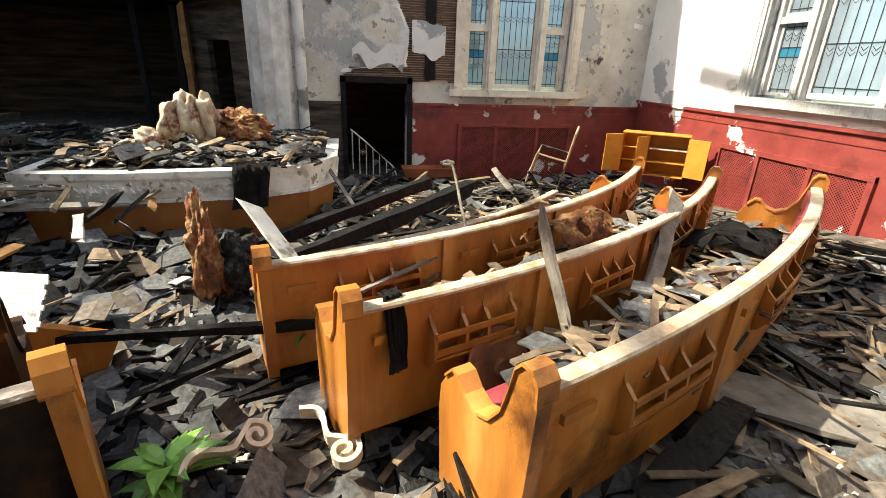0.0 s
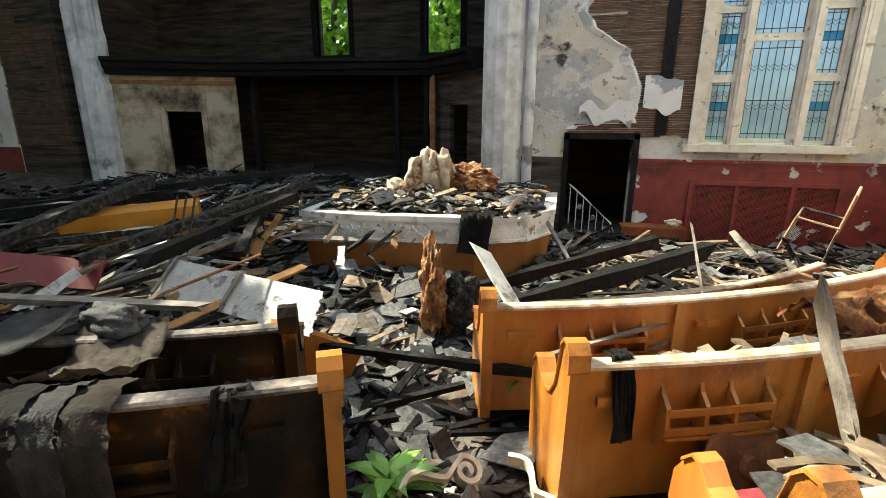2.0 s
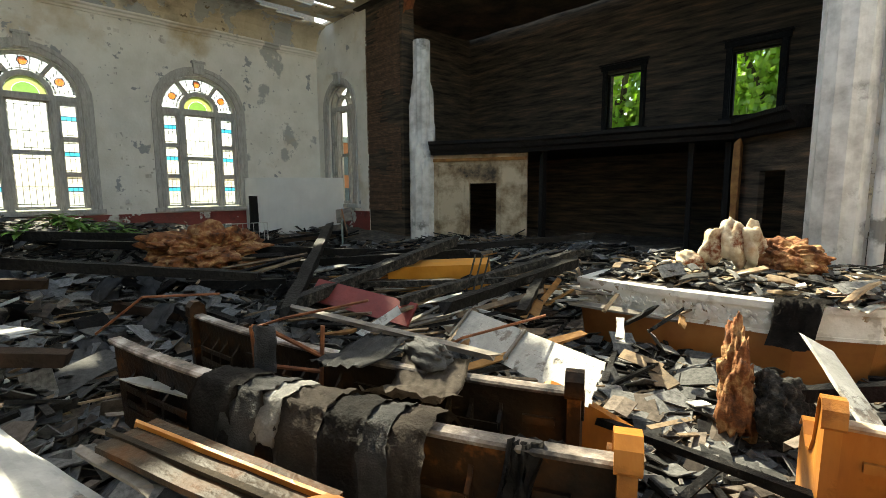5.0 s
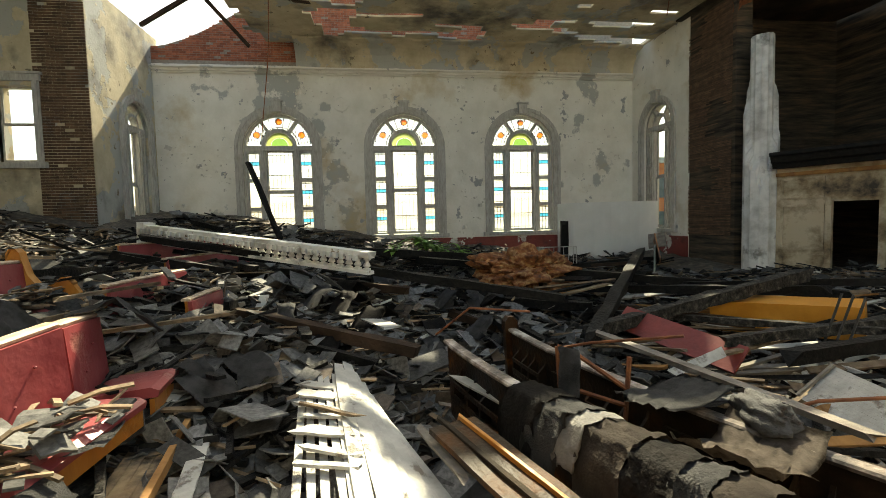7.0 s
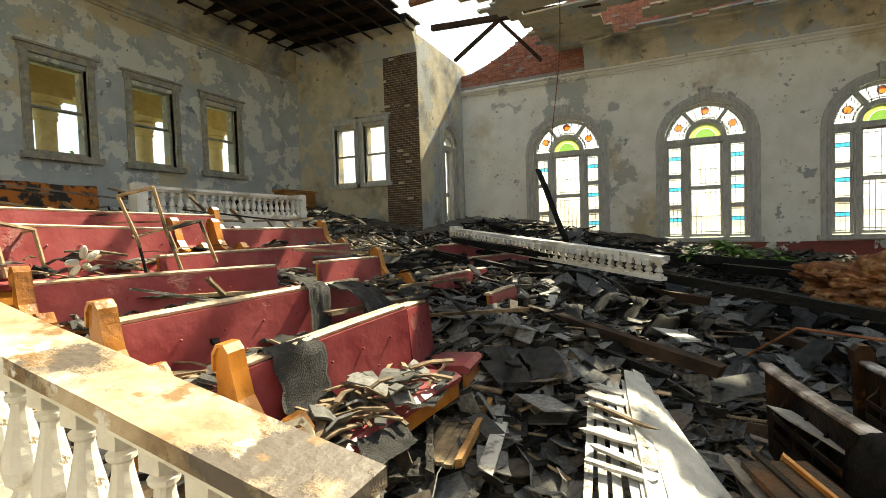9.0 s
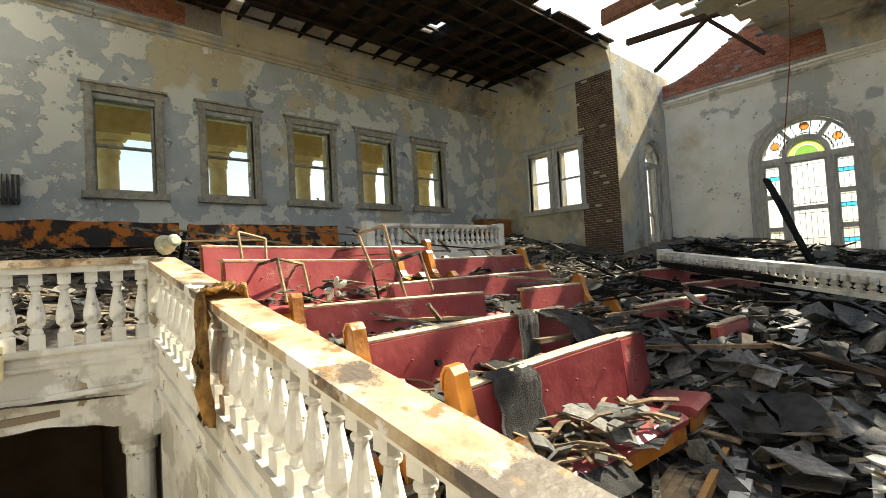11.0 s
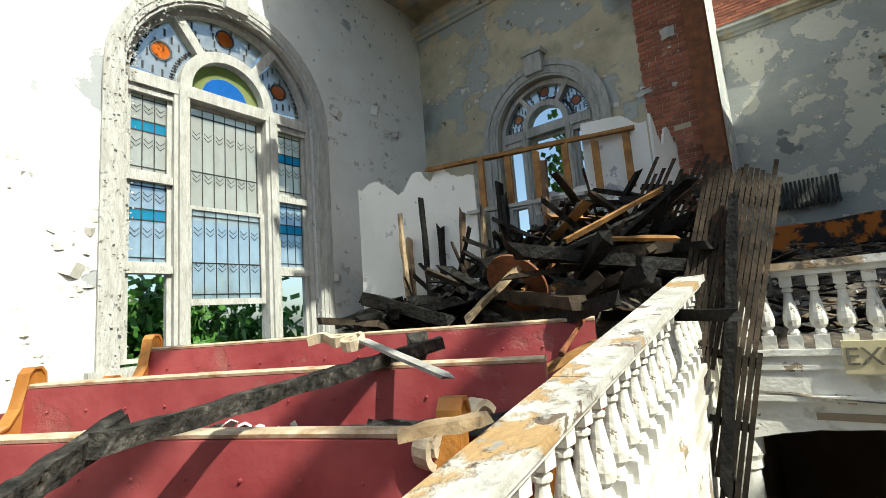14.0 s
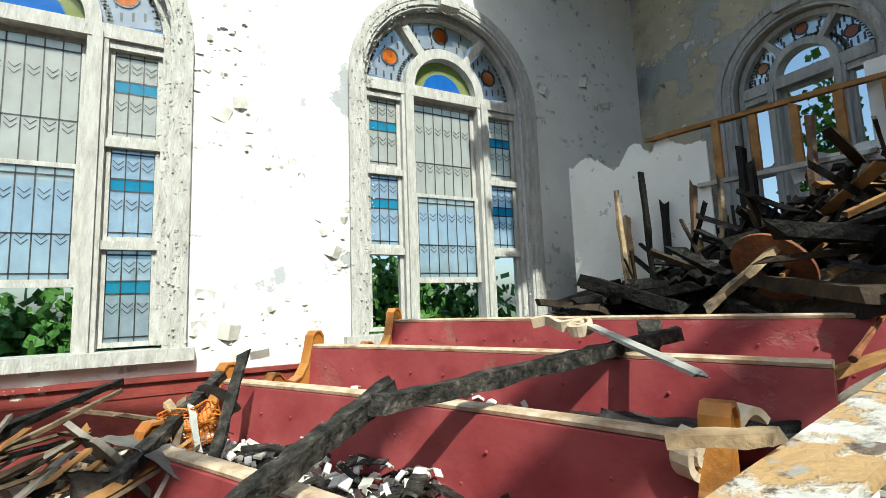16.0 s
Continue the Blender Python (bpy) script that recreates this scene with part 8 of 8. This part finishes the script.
# ---- outside ----
for i, x in enumerate(BWX):
    xc = 1.0 + (x + 0.35 - 1.0) * 1.17
    th = empty("porch_column")
    bm = bmesh.new()
    lathe(bm, [(0.22, -1.5), (0.22, 5.2), (0.25, 5.22), (0.25, 5.3)], (xc, -12.0, 0), 20)
    part("shaft", bm, M_STONE, th)
    bm = bmesh.new()
    lathe(bm, [(0.23, 5.3), (0.27, 5.4), (0.25, 5.45), (0.33, 5.58), (0.30, 5.62), (0.40, 5.75)], (xc, -12.0, 0), 20)
    box(bm, xc - 0.42, xc + 0.42, -12.42, -11.58, 5.75, 5.85)
    part("capital", bm, M_STONE, th, "carved buff stone capital")
    tagged(th, "buff stone porch column outside the back windows", "column", "porch columns")
bm = bmesh.new()
box(bm, -14, 4, -12.4, -11.6, 5.85, 6.5); box(bm, -14, 4, -12.6, -10.45, 6.5, 6.6)
tagged(part("porch_beam", bm, M_STONE), "buff stone porch beam and soffit", "porch", kind="structure")


def foliage(name, centre, size, n, leaf, label, seed, material=None, trunk=True, category="tree"):
    g = np.random.default_rng(seed)
    th = empty(name)
    clumps = g.normal(0, 1, (max(12, n // 130), 3))
    clumps /= np.linalg.norm(clumps, axis=1)[:, None]
    clumps *= g.uniform(0.35, 1.0, (len(clumps), 1))
    c = clumps[g.integers(0, len(clumps), n)] * (np.array(size) / 2) + g.normal(0, 1, (n, 3)) * np.array(size) * 0.085 + np.array(centre)
    s = np.stack([g.uniform(0.6, 1.3, n) * leaf, g.uniform(0.3, 0.7, n) * leaf, np.full(n, 0.003)], 1)
    plates("crown", c, s, g.uniform(0, 6.28, (n, 3)), g.uniform(-0.1, 0.1, n) * leaf, material or M_SAGE, th)
    if trunk:
        bm = bmesh.new()
        r = size[0] * 0.045
        rings = [[bm.verts.new((centre[0] + r * (1 - 0.6 * k / 6) * math.cos(j) + 0.1 * math.sin(k), centre[1] + r * (1 - 0.6 * k / 6) * math.sin(j), -1.5 + (centre[2] + 1.5) * k / 6)) for j in np.arange(8) * math.pi / 4] for k in range(7)]
        for p, q in zip(rings, rings[1:]):
            for k in range(8):
                bm.faces.new((p[k], p[(k + 1) % 8], q[(k + 1) % 8], q[k]))
        part("trunk", bm, M_BARK, th)
        for k in range(5):
            a = k * 1.3
            bm = bmesh.new()
            tube(bm, [(centre[0], centre[1], centre[2] - size[2] * 0.35), (centre[0] + size[0] * 0.2 * math.cos(a), centre[1] + size[1] * 0.2 * math.sin(a), centre[2]), (centre[0] + size[0] * 0.35 * math.cos(a), centre[1] + size[1] * 0.35 * math.sin(a), centre[2] + size[2] * 0.2)], r * 0.4, 6)
            part("limb", bm, M_BARK, th)
    return tagged(th, label, category, "trees outside")


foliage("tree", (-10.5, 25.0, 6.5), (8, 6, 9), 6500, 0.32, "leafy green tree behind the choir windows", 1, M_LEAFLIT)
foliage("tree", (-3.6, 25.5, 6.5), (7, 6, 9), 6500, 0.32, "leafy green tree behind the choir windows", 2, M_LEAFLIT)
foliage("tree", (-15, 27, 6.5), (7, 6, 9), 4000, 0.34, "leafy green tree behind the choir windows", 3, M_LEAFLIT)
foliage("bush", (9.4, -1.0, 1.0), (1.6, 6.0, 3.6), 16000, 0.17, "dark green bush below the east windows", 4, M_GRASS, False, "bush")
foliage("bush", (9.4, 4.5, 0.9), (1.6, 6.0, 3.4), 16000, 0.17, "dark green bush below the east windows", 5, M_GRASS, False, "bush")
foliage("tree", (-13.5, -24.0, 3.2), (5, 5, 6), 3500, 0.3, "green tree beyond the back windows", 6)
foliage("ivy", (5.1, -6.3, 2.9), (1.6, 0.5, 8.0), 3200, 0.12, "green ivy outside the rear window", 7, M_SAGE, False, "ivy")
foliage("tree", (5.2, 21.0, 3.4), (2.4, 2, 4.5), 2200, 0.25, "green tree outside the front window", 9)
th = empty("brick_house")
bm = bmesh.new()
box(bm, -52, -38, 22, 38, -1.5, 6.6)
part("wall", bm, M_FARBRICK, th)
bm = bmesh.new()
box(bm, -52.2, -37.8, 21.8, 38.2, 6.6, 7.1)
part("roof_edge", bm, M_BEADBOARD, th)
for i in range(5):
    for z in (0.6, 3.6):
        bm = bmesh.new()
        box(bm, -37.98, -37.9, 23 + i * 3, 24.4 + i * 3, z, z + 1.8)
        part("window", bm, M_WINDOWDARK, th)
for i in range(4):
    for z in (0.6, 3.6):
        bm = bmesh.new()
        box(bm, -50 + i * 3, -48.6 + i * 3, 21.9, 21.98, z, z + 1.8)
        part("window", bm, M_WINDOWDARK, th)
tagged(th, "orange brick house across the street", "house")


# ---- taller jumble on the char heap ----
for i in range(120):
    g = random.Random(1500 + i)
    x, y = g.uniform(2.3, 4.7), g.uniform(-4.2, -2.0)
    top = 2.15 + 1.05 * math.exp(-((x - 2.9) ** 2 / 1.6 + (y + 3.2) ** 2 / 1.4))
    a, ln, tip = g.uniform(0, 3.14), g.uniform(0.35, 1.1), g.uniform(-0.5, 0.7)
    z = top + g.uniform(-0.45, 0.15)
    m = (M_CHAR, M_CHAR, M_LATH_GREY, M_CHAR, M_DECK, M_GOLDWOOD if i % 3 else M_GREYWOOD)[i % 6]
    timber("charred_stick", (x - ln / 2 * math.cos(a), y - ln / 2 * math.sin(a), z - tip / 2), (x + ln / 2 * math.cos(a), y + ln / 2 * math.sin(a), z + tip / 2), g.uniform(0.025, 0.10), g.uniform(0.02, 0.06), m, "burnt stick in the heap behind the pews", "stick", "charred heap", seed=i, n=5, flat=g.uniform(-60, 60))
for i in range(110):
    g = random.Random(2500 + i)
    x, y = g.uniform(3.2, 5.3), g.uniform(-3.1, -2.1)
    top = 2.1 + 0.75 * math.exp(-((x - 3.5) ** 2 / 1.8))
    a, ln, tip = g.uniform(0, 3.14), g.uniform(0.3, 1.0), g.uniform(-0.6, 0.8)
    z = top + g.uniform(-0.6, 0.1)
    m = (M_CHAR, M_LATH_GREY, M_CHAR, M_REDWOOD if i % 4 == 0 else M_DECK)[i % 4]
    timber("charred_stick", (x - ln / 2 * math.cos(a), y - ln / 4 * math.sin(a), z - tip / 2), (x + ln / 2 * math.cos(a), y + ln / 4 * math.sin(a), z + tip / 2), g.uniform(0.025, 0.09), g.uniform(0.02, 0.05), m, "burnt stick in the heap behind the pews", "stick", "charred heap", seed=i, n=5, flat=g.uniform(-60, 60))
for i in range(6):
    g = random.Random(2700 + i)
    x = 5.25 - 0.36 * i
    timber("burnt_stud", (x, -2.5, 1.6), (x + g.uniform(-0.15, 0.2), -2.6, g.uniform(3.1, 3.7)), 0.07, 0.05, (M_STUD, M_CHAR, M_LATH)[i % 3], "split burnt stud rising from the heap", "stud", "partition studs", seed=30 + i, n=9, rough_=0.4)
for i in range(16):
    g = random.Random(1700 + i)
    x, y, a = g.uniform(2.5, 4.4), g.uniform(-3.4, -1.9), g.uniform(0, 6.28)
    z = 2.25 + 0.75 * math.exp(-((x - 2.9) ** 2 / 1.6 + (y + 3.2) ** 2 / 1.4))
    dx, dy = 0.22 * math.cos(a), 0.22 * math.sin(a)
    drape("felt_strip", [(x - dx, y - dy, z - 0.1), (x, y, z + 0.08), (x + dx, y + dy, z - 0.12)], (-dy, dx, 0.03), M_FELT, "charred curl of roofing felt on the heap", seed=700 + i, crumple=0.05, n=6)

# ---- splintered wood on the red pews ----
SP = "splintered roof wood lying over the red pews"
timber("charred_pole", (4.45, 2.85, 1.66), (5.35, 2.32, 1.80), 0.05, 0.045, M_CHAR, "long charred pole leaning over the red pews", "pole", seed=61, n=12)
timber("split_batten", (4.35, 2.8, 1.58), (5.2, 2.3, 1.76), 0.03, 0.025, M_SPLINTER, "pale split batten leaning over the red pews", "batten", seed=62)
timber("charred_pole", (4.1, 2.2, 1.5), (5.1, 1.72, 1.82), 0.075, 0.06, M_CHAR_GREY, "cracked charred pole leaning over the red pews", "pole", seed=63, n=14)
timber("charred_board", (4.35, 1.8, 1.42), (4.7, 1.62, 1.98), 0.07, 0.025, M_CHAR_GREY, "charred board standing against a red pew", "board", seed=64, n=10)
timber("tan_stick", (4.35, 1.98, 1.45), (4.75, 1.95, 1.72), 0.05, 0.03, M_SPLINTER, "tan broken stick on a red pew", "stick", seed=65)
timber("tan_stick", (3.9, 2.3, 1.38), (4.3, 2.62, 1.52), 0.07, 0.04, M_SPLINTER, "tan broken stick on a red pew", "stick", seed=66)
timber("white_stick", (4.45, 1.86, 1.48), (4.55, 1.9, 1.72), 0.04, 0.012, M_BEADBOARD, "white painted stick on a red pew", "stick", seed=67)
for i in range(34):
    g = random.Random(1800 + i)
    x, y = g.uniform(3.95, 4.75), g.uniform(2.0, 2.85)
    a, ln = -0.5 + g.uniform(-0.5, 0.5), g.uniform(0.25, 0.75)
    z = 1.40 + 0.28 * (y - 2.0) + g.uniform(-0.08, 0.08)
    tip = g.uniform(-0.05, 0.2)
    timber("splinter", (x - ln / 2 * math.cos(a), y - ln / 2 * math.sin(a), z - tip / 2), (x + ln / 2 * math.cos(a), y + ln / 2 * math.sin(a), z + tip / 2), g.uniform(0.02, 0.06), g.uniform(0.012, 0.03), (M_SPLINTER, M_GOLDWOOD, M_CHAR, M_GREYWOOD)[i % 4], SP, "splinter", "splinters on the pews", seed=i, n=5, flat=g.uniform(-50, 50))
for i, (x, y, z, a, s) in enumerate(((4.35, 2.05, 1.52, 0.9, 0.26), (4.1, 2.25, 1.42, 0.3, 0.2), (4.0, 2.05, 1.38, 2.2, 0.2), (4.55, 2.35, 1.56, 1.4, 0.16), (4.75, 1.75, 1.7, 2.0, 0.12))):
    dx, dy = s * math.cos(a), s * math.sin(a)
    drape("slate_felt", [(x - dx, y - dy, z - 0.09), (x, y, z + 0.05), (x + dx, y + dy, z + 0.1)], (-dy, dx, 0.05), M_SHINGLE_BROWN if i % 2 else M_SLATE, "stiff grey sheet of roofing felt on the red pews", seed=800 + i, crumple=0.015, n=8)

# ---- orange plastic netting on the pews ----
def netting(x, y, z, w, h, turn, label):
    bm = bmesh.new()
    n = 13
    def at(u, v):
        return Vector((w * (u - 0.5), 0.05 * noise.noise(Vector((u * 4, v * 4, w * 9))), h * (v - 0.5) + 0.04 * noise.noise(Vector((u * 3, v * 3, 5.0)))))
    for i in range(n + 1):
        tube(bm, [at(i / n, k / 6) for k in range(7)], 0.004)
        tube(bm, [at(k / 6, i / n) for k in range(7)], 0.004)
    bm.transform(pose(x, y, z, -35, 8, turn))
    tagged(part("plastic_netting", bm, M_NETTING), label, "netting", "orange netting")


netting(4.6, 1.88, 1.6, 0.3, 0.3, 75, "torn orange plastic netting hanging on a pew end")
netting(3.98, 2.5, 1.42, 0.36, 0.24, 60, "crumpled orange plastic netting under splintered wood")

# ---- long charred rafters and broken wood on the west side ----
RB = "long charred rafter fallen across the west rubble"
for i, (p, q, w) in enumerate((((-4.7, 4.5, 0.75), (-5.2, 7.9, 1.25), 0.2), ((-7.4, 5.6, 0.85), (-5.0, 8.1, 1.05), 0.16), ((-3.3, 5.9, 0.75), (-2.9, 8.3, 1.1), 0.17), ((-3.8, 5.6, 0.8), (-3.2, 8.8, 1.15), 0.14), ((-6.6, 7.1, 0.95), (-3.4, 9.6, 1.35), 0.13), ((-2.4, 6.2, 0.8), (-3.5, 8.4, 1.0), 0.12), ((-5.8, 5.2, 0.75), (-3.0, 7.2, 0.95), 0.1))):
    timber("charred_rafter", p, q, w, w * 0.8, M_CHAR if i % 3 else M_CHAR_GREY, RB, "beam", "fallen rafters", seed=900 + i, n=18)
timber("grey_batten", (-3.7, 4.1, 1.0), (-1.3, 4.4, 1.02), 0.1, 0.04, M_GREYWOOD, "grey batten lying on the burnt pews", "batten", seed=71, n=10)
for i in range(150):
    g = random.Random(1900 + i)
    x, y = g.uniform(-8.2, -0.9), g.uniform(4.7, 10.2)
    a, ln, tip = 1.2 + g.uniform(-1.1, 1.1), g.uniform(0.35, 1.5), g.uniform(-0.12, 0.3)
    z = max(rest(x, y), 0.3) + g.uniform(0.2, 0.45)
    timber("broken_plank", (x - ln / 2 * math.cos(a), y - ln / 2 * math.sin(a), z - tip / 2), (x + ln / 2 * math.cos(a), y + ln / 2 * math.sin(a), z + tip / 2), g.uniform(0.03, 0.12), g.uniform(0.015, 0.04), (M_CHAR, M_SPLINTER, M_GREYWOOD, M_CHAR, M_GOLDWOOD, M_BEADBOARD, M_SPLINTER)[i % 7], "broken plank in the west rubble", "plank", "planks in the west rubble", seed=i, n=4, flat=g.uniform(-50, 50))
bm = bmesh.new()
box(bm, -0.75, 0.75, -0.02, 0.02, -0.16, 0.16)
bm.transform(pose(-4.3, 5.35, 0.74, -42, 8, 22))
tagged(part("bench_cushion", bm, M_RED), "loose dark red cushion lying in the rubble", "cushion")
bm = bmesh.new()
box(bm, -0.8, 0.8, -0.25, 0.25, -0.2, 0.2)
bm.transform(pose(-4.75, 7.2, 0.80, 4, -3, 38))
tagged(part("orange_bench", bm, M_CABINET), "orange plywood bench box under fallen rafters", "bench")

# ---- wreckage beside the red pews ----
def slab(name, p, q, w, h, material, label, category, seed, parts=3):
    """A panel of boards laid edge to edge from p to q, w wide."""
    rnd = random.Random(seed)
    th = empty(name)
    p, q = Vector(p), Vector(q)
    d = q - p
    m = Matrix.Translation((p + q) / 2) @ d.to_track_quat("X", "Z").to_matrix().to_4x4()
    for k in range(parts):
        bm = bmesh.new()
        ln, n = d.length * rnd.uniform(0.92, 1.0), 8
        rings = []
        for i in range(n + 1):
            x = -ln / 2 + ln * i / n + (rnd.uniform(-0.03, 0.03) if i in (0, n) else 0)
            y0, y1 = -w / 2 + w * k / parts + 0.002, -w / 2 + w * (k + 1) / parts - 0.002
            z = rnd.uniform(-0.003, 0.003)
            rings.append([bm.verts.new(m @ Vector(v)) for v in ((x, y0, z - h / 2), (x, y1, z - h / 2), (x, y1, z + h / 2), (x, y0, z + h / 2))])
        for a, b in zip(rings, rings[1:]):
            for j in range(4):
                bm.faces.new((a[j], a[(j + 1) % 4], b[(j + 1) % 4], b[j]))
        bm.faces.new(rings[0]); bm.faces.new(rings[-1][::-1])
        part("board", bm, material, th)
    return tagged(th, label, category)


slab("burnt_hatch", (-2.25, 0.22, 0.84), (-1.5, 0.62, 0.78), 0.22, 0.03, M_CHAR_GREY, "alligator-charred wooden hatch lying beside a red pew", "hatch", 1, 1)
timber("charred_beam", (-2.3, 0.36, 0.88), (-1.5, 0.76, 0.82), 0.05, 0.07, M_CHAR_GREY, "charred batten along a burnt panel", "beam", "charred beams", seed=101, n=14)
slab("yellow_boarding", (-2.62, 0.56, 0.8), (-1.75, 0.66, 0.76), 0.24, 0.025, M_STUD, "broken panel of yellow pine boards with charred patches", "boarding", 2, 4)
timber("pine_rail", (-2.66, 0.70, 0.83), (-1.75, 0.82, 0.79), 0.04, 0.06, M_GOLDWOOD, "raw yellow pine rail at the edge of a broken panel", "rail", seed=102, rough_=0.05)
timber("white_plank", (-2.46, 0.86, 0.79), (-1.75, 0.98, 0.76), 0.1, 0.02, M_BEADBOARD, "flaking white plank lying in the shingles", "plank", seed=103, n=10, rough_=0.12)
slab("broken_pew_back", (-1.95, 2.36, 1.0), (-0.85, 2.80, 0.9), 0.30, 0.03, M_BURNT_OAK, "loose pew back panel, scorched, lying in the rubble", "panel", 3, 1)
timber("orange_rail", (-1.95, 2.42, 1.02), (-0.85, 2.88, 0.92), 0.02, 0.035, M_OAK, "orange oak rail along a loose pew back", "rail", seed=104, rough_=0.05)
timber("split_batten", (-1.97, 2.30, 1.02), (-0.9, 2.73, 0.94), 0.03, 0.02, M_LATH_DARK, "splintered batten along a loose pew back", "batten", seed=105)
th = empty("bent_frame", pose(-2.35, 3.2, 0.85, 0, 0, 10))
for pts in ([(0, 0, -0.1), (-0.03, -0.02, 0.42)], [(0.28, 0.28, -0.1), (0.30, 0.30, 0.40)], [(-0.03, -0.02, 0.16), (0.29, 0.29, 0.08)], [(-0.03, -0.02, 0.42), (0.05, 0.1, 0.36), (0.30, 0.30, 0.18)]):
    bm = bmesh.new()
    tube(bm, pts, 0.016, 6)
    part("bar", bm, M_RUST, th)
tagged(th, "bent rusty metal frame standing in the shingles", "frame")
drape("roofing_felt", [(-2.3, 3.22, 1.28), (-2.22, 3.2, 1.2), (-2.18, 3.15, 0.82)], (0.14, 0.08, 0), M_FELT_GREY, "strip of grey felt hanging on a bent metal frame", seed=61, crumple=0.02, n=6)
timber("white_strip", (-2.75, 2.55, 0.98), (-2.1, 2.85, 0.95), 0.09, 0.015, M_BEADBOARD, "narrow white board lying on the shingles", "board", seed=106, rough_=0.08)
drape("burnt_upholstery", [(2.55, 5.55, 0.95), (2.62, 5.42, 1.1), (2.7, 5.28, 1.14), (2.76, 5.16, 1.02), (2.8, 5.1, 0.75)], (0.55, 0.35, 0.02), M_RUSTFOAM, "rusty brown burnt upholstery draped over an oak pew", "upholstery", seed=71, crumple=0.07)
drape("black_cloth", [(3.95, 5.6, 0.75), (4.05, 5.3, 1.0), (4.2, 4.95, 0.95), (4.3, 4.8, 0.6)], (0.35, 0.25, 0.05), M_FELT, "crumpled black cloth lying over a pew seat", "cloth", seed=72, crumple=0.09)
